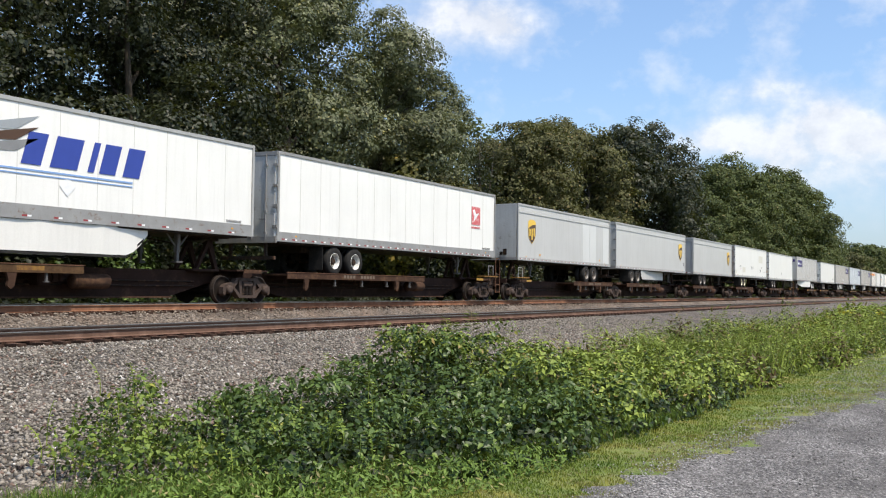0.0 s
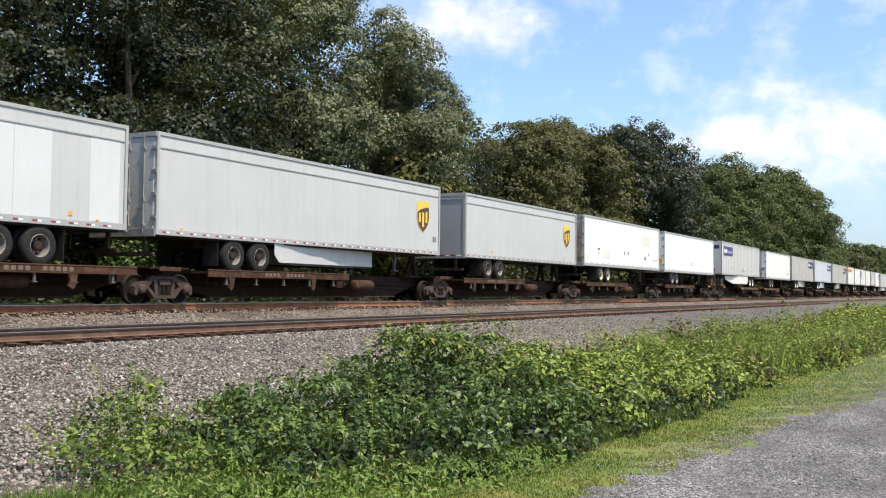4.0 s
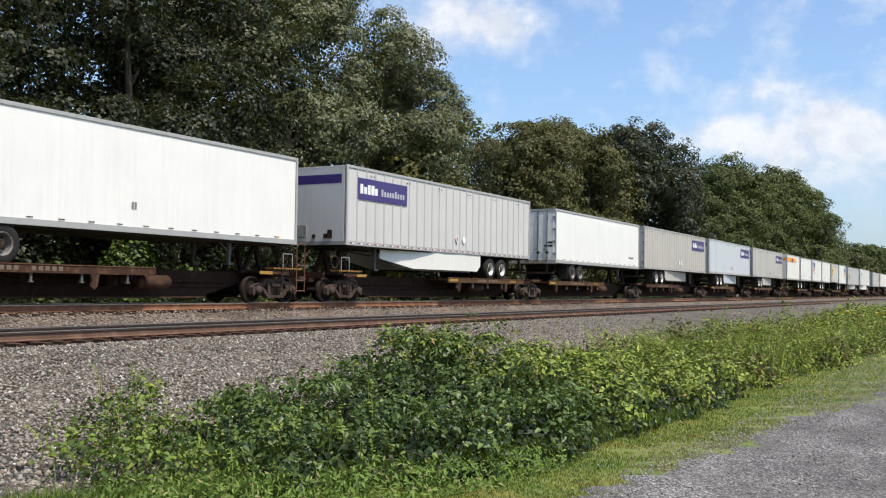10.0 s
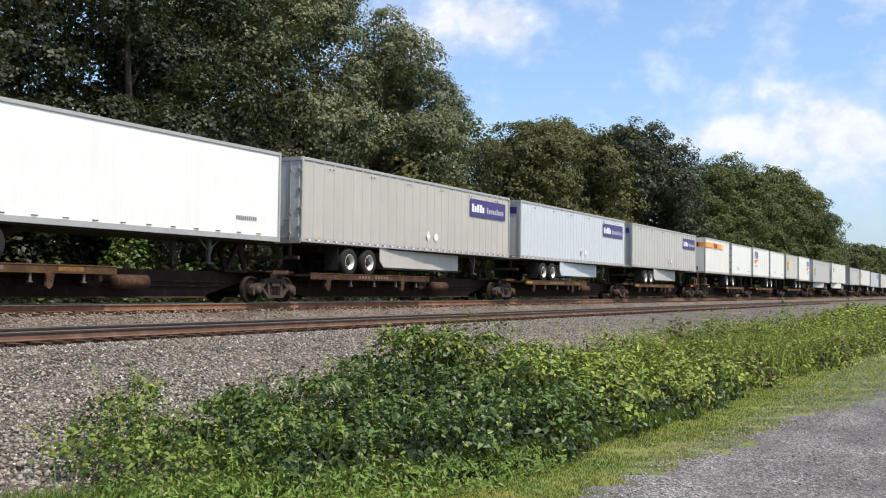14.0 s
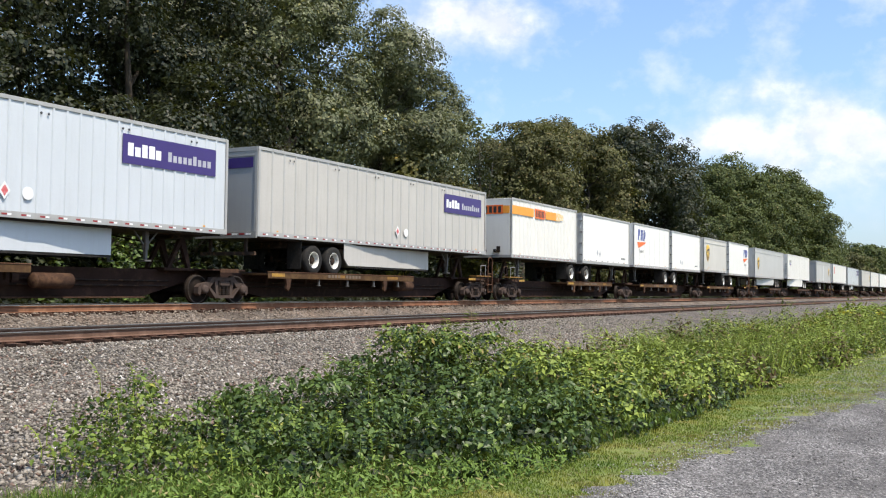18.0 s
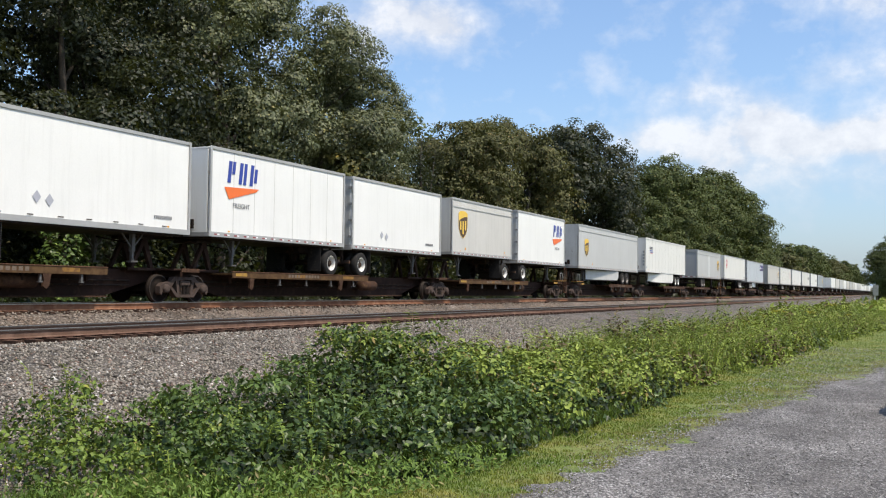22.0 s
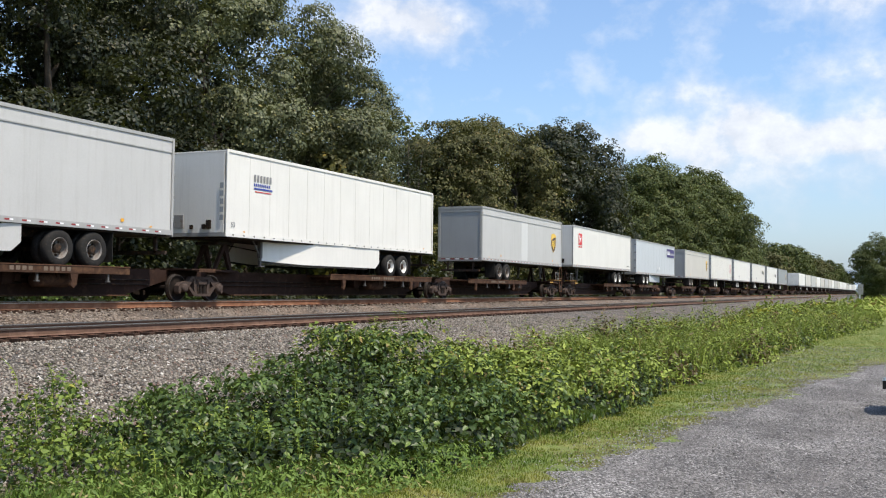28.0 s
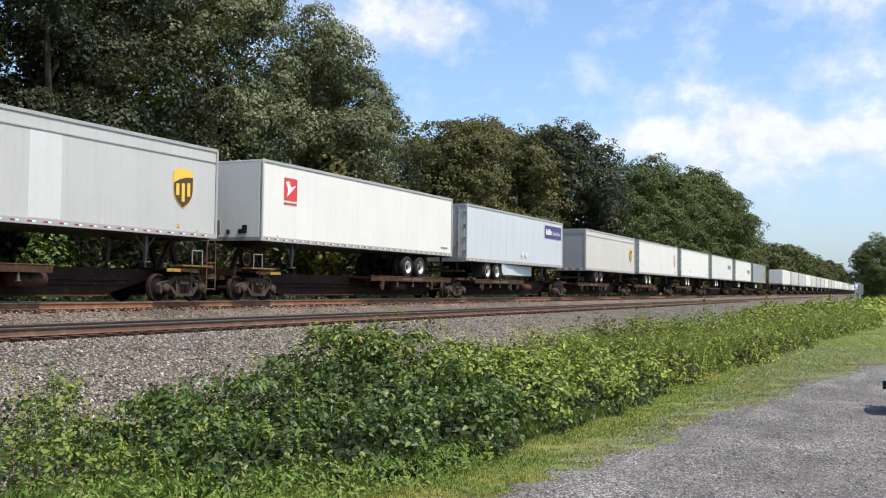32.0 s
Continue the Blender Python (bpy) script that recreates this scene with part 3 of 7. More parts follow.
def trunk_mesh(seed, height, base, centres, girth):
    r = random.Random(seed)
    bm = bmesh.new()
    top = height * 0.8
    pts = [Vector((0, 0, -0.4))]
    for i in range(1, 6):
        pts.append(Vector((r.uniform(-0.25, 0.25) * i * 0.5, r.uniform(-0.25, 0.25) * i * 0.5, top * i / 5)))
    for i in range(5):
        rod(bm, pts[i], pts[i + 1], girth * (1 - i / 5.6), girth * (1 - (i + 1) / 5.6), 8, False)
    for c in centres[:16]:
        z = max(base * 0.7, c[2] - np.hypot(c[0], c[1]) * 0.8)
        k = min(4, int(z / top * 5)) if z < top else 4
        f = min(1.0, max(0.0, z / top * 5 - k))
        a = pts[k].lerp(pts[k + 1], f)
        b = Vector(c)
        m = a.lerp(b, 0.5) + Vector((0, 0, -0.25))
        g = girth * 0.34
        rod(bm, a, m, g, g * 0.6, 6, False)
        rod(bm, m, b, g * 0.6, g * 0.2, 6, False)
    return mesh_of("trunk", bm, BARK, True)


TREES = []


def tree_kind(seed, height, spread, base, count, size, material, lobes=26, lean=0.0):
    me, c, rr = crown_mesh(seed, height, spread, base, count, size, material, lobes, lean)
    return me, trunk_mesh(seed, height, base, c, 0.20 + height * 0.008)


KINDS = {
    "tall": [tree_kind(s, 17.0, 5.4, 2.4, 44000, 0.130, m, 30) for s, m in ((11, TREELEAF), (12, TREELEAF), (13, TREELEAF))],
    "light": [tree_kind(s, 17.0, 5.2, 2.0, 46000, 0.128, m, 28) for s, m in ((14, GREYLEAF), (15, GREYLEAF))],
    "broad": [tree_kind(s, 13.0, 5.0, 1.2, 9000, 0.27, m, 26) for s, m in ((21, GREENLEAF), (22, GREENLEAF), (23, OLIVELEAF))],
    "distant": [tree_kind(s, 13.0, 5.2, 0.6, 4200, 0.46, m, 24) for s, m in ((61, GREENLEAF), (62, OLIVELEAF), (63, GREENLEAF))],
    "green": [tree_kind(s, 13.0, 5.2, 0.8, 32000, 0.180, m, 34) for s, m in ((33, GREENLEAF), (24, GREENLEAF), (34, GREENLEAF))],
    "dark": [tree_kind(s, 13.0, 4.8, 1.0, 34000, 0.170, m, 34) for s, m in ((25, TREELEAF), (26, TREELEAF))],
    "olive": [tree_kind(s, 13.0, 4.6, 1.2, 26000, 0.165, m, 30) for s, m in ((27, OLIVELEAF), (28, OLIVELEAF))],
    "yellow": [tree_kind(31, 8.0, 3.2, 2.6, 9000, 0.19, YELLEAF, 16), tree_kind(32, 8.5, 3.2, 2.6, 9000, 0.19, OLIVELEAF, 16)],
    "thin": [tree_kind(41, 13.5, 4.0, 3.0, 12000, 0.165, OLIVELEAF, 20)],
}
TREE_LABELS = {"distant": "full green tree far along the railway", "dark": "round dark green tree behind the railway", "olive": "olive green broadleaf tree behind the railway", "light": "tall grey-green broadleaf tree, brightened as sunlit, at the end of the wood", "tall": "tall dark green broadleaf tree behind the railway", "green": "full-crowned fresh green tree behind the railway", "broad": "broad full-crowned green tree behind the railway",
               "yellow": "small tree with yellowing leaves beside the track", "thin": "thin-crowned olive tree with bare limbs showing"}


def tree(kind, i, x, y, scale=1.0, turn=0.0, z=None):
    me, tr = KINDS[kind][i % len(KINDS[kind])]
    t = tagged(new("tree"), TREE_LABELS[kind], "tree", "trees along the railway")
    t.location = (x, y, float(ground_z(x, y)) if z is None else z)
    t.rotation_euler[2] = radians(turn)
    t.scale = (scale,) * 3
    part("trunk", tr, BARK, t)
    part("crown", me, TREELEAF, t)
    return t


# the wood beyond the train; lighter leaves past 36 m paint its sunlit end
rt = random.Random(3)
for i, (x, y, s) in enumerate(((-6, 33, 1.05), (2, 36, 1.2), (8, 32, 1.1), (14, 36, 1.25), (19, 32, 1.12), (25, 35, 1.25), (30, 32, 1.1), (36, 35, 1.2),
                               (41, 32.5, 1.1), (46.5, 34, 1.15), (51.3, 33, 1.05), (56.2, 34, 0.93), (10, 43, 1.3), (22, 44, 1.3), (34, 44, 1.3), (45, 43, 1.15), (-14, 36, 1.2))):
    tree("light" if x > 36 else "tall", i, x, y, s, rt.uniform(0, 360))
for i, (x, y, s) in enumerate(((50.0, 30.0, 1.05), (55, 30.0, 0.9), (60, 30, 0.8))):
    tree("yellow", i, x, y, s, rt.uniform(0, 360))
for i, (k, x, y, s) in enumerate((("thin", 73, 33, 1.06), ("olive", 76.5, 37, 1.04), ("thin", 77, 33, 1.10), ("olive", 81, 35, 1.17), ("thin", 86, 36, 1.22), ("olive", 90, 34, 1.25),
                                  ("dark", 97, 34, 1.32), ("dark", 103, 33, 1.40), ("dark", 109, 32, 1.33), ("green", 121, 33, 1.10), ("green", 129, 31, 1.30),
                                  ("green", 139, 31, 1.40), ("green", 147, 31, 1.39), ("green", 157, 31, 1.47), ("green", 168, 30.5, 1.54), ("green", 180, 30, 1.61),
                                  ("green", 190, 30, 1.50), ("green", 198, 30, 1.20), ("broad", 78, 46, 1.15), ("broad", 88, 46, 1.25), ("broad", 101, 46, 1.35))):
    tree(k, i, x, y, s, rt.uniform(0, 360))
# farther along the line, both sides
for i in range(44):
    x = 214 + i * 8.5 if i < 36 else 520 + (i - 36) * 26
    h = float(np.interp(x, (214, 262, 340, 430, 506, 740), (10.5, 11.6, 14.6, 14.4, 14.6, 16.0))) * (1 + 0.07 * math.sin(i * 2.3))
    tree("distant", i, x, 31 + rt.uniform(-1.5, 3), h / 13.0, rt.uniform(0, 360))
for i, (x, y, s) in enumerate(((205, 2.5, 0.95), (214, -3.5, 1.05), (222, 6.0, 0.8), (232, -8, 1.1), (400, 8, 1.2), (430, 5, 1.1), (200, -12, 1.0), (216, -18, 1.1))):
    tree("green" if i < 3 else "broad", i, x, y, s, rt.uniform(0, 360))


def mound(name, boxes, count, size, material, label, category, seed, long=1.5, droop=0.4, kind="stuff", leaf=leaves, hollow=0.0):
    """Leaves heaped over a row of low lobes (x, y, z, rx, ry, rz), denser at their skins."""
    r = np.random.default_rng(seed)
    b = np.array(boxes, float)
    w = (b[:, 3] * b[:, 4]) ** 0.5 * b[:, 5] ** 0.5
    pick = r.choice(len(b), count, p=w / w.sum())
    n = r.normal(0, 1, (count, 3))
    n[:, 2] = np.abs(n[:, 2]) * 1.1 - 0.25
    n /= np.linalg.norm(n, axis=1)[:, None]
    q = b[pick]
    n = n + np.stack([np.sin(9.1 * n[:, 1] + q[:, 0] * 3), np.sin(8.3 * n[:, 2] + q[:, 1] * 5), np.sin(7.7 * n[:, 0] + q[:, 0] * 7)], 1) * 0.10
    p = q[:, :3] + n * q[:, 3:] * (r.uniform(0.45, 1.08, count) ** 0.5)[:, None]
    p[:, 2] = np.maximum(p[:, 2], ground_z(p[:, 0], p[:, 1]) + 0.02)
    if hollow:
        deep = np.sin(p[:, 0] * 7.3 + 2.1 * np.sin(p[:, 2] * 6)) * np.sin(p[:, 1] * 6.1 + 1.7 * np.sin(p[:, 0] * 3.7)) + 0.7 * np.sin(p[:, 2] * 11.7 + p[:, 0] * 4.9) * np.sin(p[:, 0] * 12.1 - p[:, 1] * 9.3)
        keep = deep > r.uniform(-1.3, -1.3 + 2 * hollow, count)
        p, n = p[keep], n[keep]
    v, f = leaf(p, n + np.array([0, 0, 0.5]), size, long, droop, r)
    return tagged(new(name, from_arrays(name, v, f, material)), label, category, kind=kind)


# a dead trunk grown over with vines where the tall trees end
dead = tagged(new("dead_tree"), "dead leaning trunk with a clump of vines", "tree")
dead.location = (61.5, 31.0, -0.7)
bm = bmesh.new()
for a, b, r0, r1 in (((0, 0, -0.3), (0.3, 0, 5), 0.2, 0.15), ((0.3, 0, 5), (-0.5, 0, 9.6), 0.15, 0.09), ((-0.5, 0, 9.6), (-0.1, 0, 12.6), 0.05, 0.012), ((0.3, 0, 5), (2.1, 0.3, 9.2), 0.1, 0.04),
                     ((2.1, 0.3, 9.2), (2.6, 0.3, 11.4), 0.04, 0.012), ((0.1, 0, 7.4), (-1.3, 0.2, 9.0), 0.05, 0.015)):
    rod(bm, a, b, r0, r1, 7, False)
part("trunk", bm, BARK, dead)
rv = np.random.default_rng(17)
cl = rv.normal(0, 1, (900, 3)) * np.array([0.45, 0.45, 0.8]) + np.where(rv.random((900, 1)) < 0.6, np.array([[-0.5, 0, 9.6]]), np.array([[1.6, 0.3, 8.6]]))
v, f = leaves(cl, rv.normal(0, 1, (900, 3)) + np.array([0, 0, 0.6]), 0.15, 1.3, 0.4, rv)
part("vines", from_arrays("vines", v, f, TREELEAF), TREELEAF, dead)

# undergrowth at the foot of the wood, its shade put into the dark leaves
under = []
for i in range(150):
    x = -12 + i * 0.9 + rt.uniform(-0.4, 0.4)
    h = rt.uniform(0.9, 2.3)
    if math.sin(x * 0.9) + 0.6 * math.sin(x * 2.3 + 1) > -0.35:
        under.append((x, 28.2 + rt.uniform(-1.0, 1.2), -0.9, 1.2, 1.0, h))
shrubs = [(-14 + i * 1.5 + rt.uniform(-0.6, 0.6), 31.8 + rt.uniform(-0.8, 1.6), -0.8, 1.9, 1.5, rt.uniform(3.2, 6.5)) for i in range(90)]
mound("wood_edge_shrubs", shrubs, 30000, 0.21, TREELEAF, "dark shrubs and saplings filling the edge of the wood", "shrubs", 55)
# filler behind the trees: dark leaves paint the shade inside the wood
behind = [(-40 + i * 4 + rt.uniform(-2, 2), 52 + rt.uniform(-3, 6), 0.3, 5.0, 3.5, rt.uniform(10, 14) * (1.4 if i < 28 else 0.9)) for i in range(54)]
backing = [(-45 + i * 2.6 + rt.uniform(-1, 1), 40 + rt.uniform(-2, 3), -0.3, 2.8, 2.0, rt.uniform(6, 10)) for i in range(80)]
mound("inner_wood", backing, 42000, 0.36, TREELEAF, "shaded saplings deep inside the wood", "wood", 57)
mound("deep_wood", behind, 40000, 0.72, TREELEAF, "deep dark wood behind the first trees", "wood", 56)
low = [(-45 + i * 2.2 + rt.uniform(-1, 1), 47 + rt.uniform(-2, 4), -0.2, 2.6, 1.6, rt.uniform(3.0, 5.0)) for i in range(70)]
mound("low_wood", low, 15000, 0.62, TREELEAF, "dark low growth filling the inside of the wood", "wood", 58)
mound("undergrowth", under, 30000, 0.13, TREELEAF, "leafy green undergrowth, darkened for shade, at the edge of the wood", "undergrowth", 51)
under = []
for i in range(70):
    x = 122 + i * 6 + rt.uniform(-2, 2)
    under.append((x, 27.5 + rt.uniform(-0.6, 2), -0.9, 4.0, 1.5, rt.uniform(1.2, 3.0)))
mound("far_undergrowth", under, 12000, 0.35, TREELEAF, "low scrub along the far wood", "undergrowth", 52)

mound("track_bushes", [(27.0, 28.6, 0.2, 1.25, 0.9, 2.9), (26.2, 28.4, 0.0, 0.8, 0.7, 1.9), (23.6, 28.6, -0.2, 0.9, 0.7, 1.5), (30.4, 28.7, -0.2, 1.0, 0.8, 1.7), (35.5, 28.6, -0.4, 1.0, 0.8, 1.5)], 2600, 0.15, VINELEAF,
      "sunlit leafy bushes close behind the train", "bush", 76, 1.3, 0.4, leaf=round_leaves)
tufts = [(21.2, 23.9, -0.5, 0.45, 0.3, 0.75), (24.8, 23.9, -0.5, 0.6, 0.3, 0.7), (26.1, 23.9, -0.5, 0.7, 0.3, 0.8)]
tufts += [(29 + i * 3.7 + rt.uniform(-1, 1), 24.0 + rt.uniform(-0.1, 0.3), -0.55, rt.uniform(0.3, 0.7), 0.3, rt.uniform(0.5, 0.85)) for i in range(11)]
mound("trackside_tufts", tufts, 3200, 0.085, VINELEAF, "low leafy weeds beside the far rail", "weeds", 77, 1.4, 0.3)

# ---- foreground weeds ----
def strip_front(x):
    return np.interp(x, (4, 8, 11, 16, 22, 40, 60, 120, 220), (4.6, 4.1, 3.75, 3.3, 2.9, 1.9, 0.0, -4.0, -6.0))


bush = [(9.2, 6.6, -1.2, 1.5, 1.3, 0.70), (10.3, 6.2, -1.2, 1.6, 1.5, 0.92), (11.2, 6.4, -1.2, 1.4, 1.4, 1.08), (11.9, 6.2, -1.2, 1.3, 1.2, 1.12), (9.9, 5.4, -1.2, 1.3, 1.0, 0.65),
        (11.2, 5.0, -1.2, 1.4, 0.9, 0.75), (12.6, 4.9, -1.2, 1.3, 0.9, 0.72), (13.2, 5.6, -1.2, 1.2, 1.2, 0.85), (8.2, 6.9, -1.2, 1.0, 0.9, 0.5), (8.6, 5.6, -1.2, 1.0, 0.9, 0.45),
        (14.6, 5.2, -1.2, 1.2, 1.0, 0.72), (12.6, 7.0, -1.2, 1.2, 1.0, 0.9), (8.4, 4.7, -1.2, 1.0, 0.8, 0.42), (9.6, 4.3, -1.2, 1.1, 0.7, 0.5), (12.0, 4.2, -1.2, 1.1, 0.7, 0.5),
        (13.6, 4.1, -1.2, 1.1, 0.7, 0.55), (15.0, 4.0, -1.2, 1.0, 0.7, 0.55), (16.4, 4.2, -1.2, 1.0, 0.8, 0.7), (7.4, 5.4, -1.2, 0.9, 0.9, 0.36), (10.6, 4.3, -1.2, 1.0, 0.6, 0.5)]
rb = random.Random(9)
knobs = []
for b in bush:
    for k in range(9):
        a, e = rb.uniform(0, math.tau), rb.uniform(0.15, 1.4)
        knobs.append((b[0] + b[3] * 0.85 * math.cos(a) * math.cos(e), b[1] + b[4] * 0.85 * math.sin(a) * math.cos(e), b[2] + b[5] * (0.25 + 0.72 * math.sin(e)),
                      rb.uniform(0.18, 0.36), rb.uniform(0.18, 0.36), rb.uniform(0.10, 0.26)))
mound("vine_thicket", [(b[0], b[1], b[2], b[3] * 0.95, b[4] * 0.95, b[5] * 0.92) for b in bush], 18000, 0.056, VINELEAF, "dense dark green thicket of broad vine leaves", "bush", 61, 1.4, 0.5, leaf=round_leaves, hollow=1.1)
mound("vine_shoots", [k for k in knobs if k[0] < 12.3], 17000, 0.050, VINELEAF, "bunched vine shoots over the thicket", "bush", 69, 1.4, 0.5, leaf=round_leaves, hollow=1.1)
mound("bramble_leaves", [k for k in knobs if k[0] > 11.2], 15000, 0.046, WEEDLEAF, "lighter bramble leaves mixed through the thicket", "bush", 59, 1.7, 0.3, hollow=0.7)
# a smaller heap of near-black leaves paints the shade inside the thicket
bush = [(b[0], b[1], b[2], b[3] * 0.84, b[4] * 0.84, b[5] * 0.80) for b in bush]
mound("thicket_inside", bush, 15000, 0.06, SHADELEAF, "inner leaves of the thicket, coloured dark for shade", "bush", 65, 1.3, 0.4)
lime = [(7.7, 8.0, -1.2, 0.45, 0.4, 0.95), (7.1, 7.7, -1.2, 0.6, 0.6, 0.72), (6.5, 7.2, -1.2, 0.6, 0.55, 0.45), (7.6, 7.0, -1.2, 0.7, 0.7, 0.55), (11.8, 7.4, -1.2, 0.9, 0.5, 1.2), (13.0, 6.2, -1.2, 0.6, 0.5, 1.3),
        (6.3, 6.5, -1.2, 0.6, 0.55, 0.36), (7.0, 6.2, -1.2, 0.6, 0.6, 0.36), (8.2, 6.4, -1.2, 0.6, 0.6, 0.5), (10.6, 7.4, -1.2, 0.6, 0.5, 1.0)]
sprigs = []
for b in lime:
    for k in range(16):
        a = rb.uniform(0, math.tau)
        f = rb.uniform(0.1, 1.0)
        sprigs.append((b[0] + b[3] * 0.9 * f * math.cos(a), b[1] + b[4] * 0.9 * f * math.sin(a), b[2] + b[5] * (1.1 - 0.75 * f) * rb.uniform(0.3, 1.0), rb.uniform(0.10, 0.24), rb.uniform(0.10, 0.24), rb.uniform(0.08, 0.2)))
mound("shrub_leaves", [b[:3] + tuple(v * 0.9 for v in b[3:]) for b in lime[:4] + lime[6:9]], 3000, 0.042, VINELEAF, "small dark leaves low in the young shrub", "bush", 60, 1.3, 0.4)
mound("young_shrub", sprigs, 2700, 0.044, LIMELEAF, "young shrub with bright yellow-green leaves beside the thicket", "bush", 62, 1.3, 0.3, leaf=round_leaves)
bm = bmesh.new()
for x, y, z, *q in sprigs[::3]:
    rod(bm, (x + rb.uniform(-0.2, 0.2), y + rb.uniform(-0.2, 0.2), -1.22), (x, y, z + 0.05), 0.006, 0.003, 5, False)
tagged(part("shrub_stems", bm, BARK), "thin brown stems of the young shrub", "stems", kind="stuff")
front = [(5.9, 6.0, -1.2, 0.6, 0.6, 0.16), (6.6, 5.4, -1.2, 0.7, 0.7, 0.20), (7.2, 4.6, -1.2, 0.8, 0.6, 0.22), (8.0, 4.2, -1.2, 0.8, 0.5, 0.22), (9.0, 4.0, -1.2, 0.8, 0.4, 0.2)]
mound("low_weeds", front, 6000, 0.022, GREENBLADE, "low bright weeds and grass before the thicket", "weeds", 66, 3.0, -0.4)


def sprays(name, feet, height, pairs, size, material, label, seed, long=2.2):
    """Arching stems that carry leaves in pairs; feet: where each stem starts (x, y, z)."""
    r = np.random.default_rng(seed)
    chunks = []
    for x, y, z in feet:
        h = height * r.uniform(0.55, 1.25)
        a, bow = r.uniform(0, math.tau), r.uniform(0.1, 0.55)
        f = np.linspace(0.12, 1.0, pairs)
        line = np.stack([x + np.cos(a) * h * bow * f ** 2, y + np.sin(a) * h * bow * f ** 2, z + h * (f - 0.28 * bow * f ** 2)], 1)
        p = np.repeat(line, 2, 0)
        across = np.array([-np.sin(a), np.cos(a), 0.0])
        s = np.tile([1.0, -1.0], pairs)[:, None]
        q = np.repeat(size * (1.15 - 0.6 * np.abs(f - 0.45)), 2)[:, None] * r.uniform(0.8, 1.15, (pairs * 2, 1))
        out = across * s + np.array([np.cos(a) * 0.35, np.sin(a) * 0.35, 0.15]) + r.normal(0, 0.18, (pairs * 2, 3))
        out /= np.linalg.norm(out, axis=1)[:, None]
        wide = np.cross(out, np.array([0, 0, 1.0]) + r.normal(0, 0.25, (pairs * 2, 3)))
        wide /= np.linalg.norm(wide, axis=1)[:, None]
        mid = p + out * q * long * 0.45 + np.array([0, 0, 0.10]) * q
        v = np.stack([p, mid + wide * q * 0.5, p + out * q * long - np.array([0, 0, 0.35]) * q, mid - wide * q * 0.5], 1).reshape(-1, 3)
        i = np.arange(pairs * 2)[:, None] * 4
        chunks.append((v, np.concatenate([i + np.array([0, 1, 2]), i + np.array([0, 2, 3])], 0)))
        w = 0.006
        stem = np.stack([line + np.array([w, 0, 0]), line - np.array([w, 0, 0])], 1).reshape(-1, 3)
        stem = np.concatenate([[(x + w, y, z - 0.1), (x - w, y, z - 0.1)], stem])
        j = np.arange(pairs)[:, None] * 2
        chunks.append((stem, np.concatenate([j + np.array([0, 1, 3]), j + np.array([0, 3, 2])], 0)))
    v, f = merge(chunks)
    return tagged(new(name, from_arrays(name, v, f, material)), label, "weeds", kind="stuff")


tops = []
for i in range(190):
    b = rb.choice(bush)
    a, d = rb.uniform(0, math.tau), rb.uniform(0, 0.95) ** 0.5
    tops.append((b[0] + b[3] * d * math.cos(a), b[1] + b[4] * d * math.sin(a), b[2] + b[5] * 1.2 * math.sqrt(max(0.05, 1 - d * d))))
sprays("thicket_shoots", tops[:110], 0.22, 5, 0.05, VINELEAF, "young shoots standing out of the thicket", 171, 1.5)
sprays("bright_shoots", tops[110:], 0.18, 5, 0.042, LIMELEAF, "bright young leaf shoots on the thicket", 172, 1.5)
sprays("fern_fronds", [(12.2 + rb.uniform(-0.35, 0.35), 6.55 + rb.uniform(-0.3, 0.3), -0.35 + rb.uniform(-0.25, 0.12)) for i in range(16)], 0.48, 13, 0.036, WEEDLEAF,
       "arching feathery fronds rising over the thicket", 173, 4.2)
weeds, far_weeds, dry, gold = [], [], [], []
for i in range(100):
    x = 12.5 + i * 0.44 + rt.uniform(-0.3, 0.3)
    f = float(strip_front(x))
    for k in range(3):
        w = (x, f + 0.9 + k * 1.3 + rt.uniform(-0.5, 0.5), -1.2, rt.uniform(0.35, 0.6), 0.5, rt.uniform(0.55, 1.15) * (1.0 if k else 0.7) * (0.85 if x < 22 else 1.15) * (0.92 + 0.3 * math.sin(x * 1.15 + k) * math.sin(x * 0.47 + 1)))
        weeds.append(w)
        if rt.random() < (0.3 if 13.5 < x < 19 else 0.13):
            dry.append((w[0], w[1], -1.2, 0.4, 0.4, w[5] * 1.05))
        if rt.random() < 0.06 and x > 24:
            gold.append((w[0], w[1], -1.2 + w[5], 0.25, 0.25, 0.12))
mound("weed_strip", weeds, 48000, 0.046, WEEDLEAF, "tall green weeds between the lane and the ballast", "weeds", 63, 3.0, -0.35, hollow=0.8)
# shade between the weeds, painted with dark leaves inside them
mound("weed_inside", [(w[0], w[1] + 0.1, w[2], w[3] * 0.85, w[4] * 0.85, w[5] * 0.78) for w in weeds], 15000, 0.06, SHADELEAF, "stems and leaves inside the weeds, coloured dark for shade", "weeds", 75, 1.6, 0.2)
mound("dark_weeds", [w for i, w in enumerate(weeds) if (i * 7919) % 5 == 0], 14000, 0.055, VINELEAF, "darker broad-leaved weeds in the strip", "weeds", 70, 1.4, 0.3, leaf=round_leaves, hollow=0.6)
sprays("weed_stalks", [(w[0] + rb.uniform(-0.4, 0.4), w[1] + rb.uniform(-0.4, 0.4), -1.2 + w[5] * 0.55) for w in weeds + weeds[:150]], 0.6, 9, 0.036, WEEDLEAF, "leafy upright weed stalks", 174, 2.6)
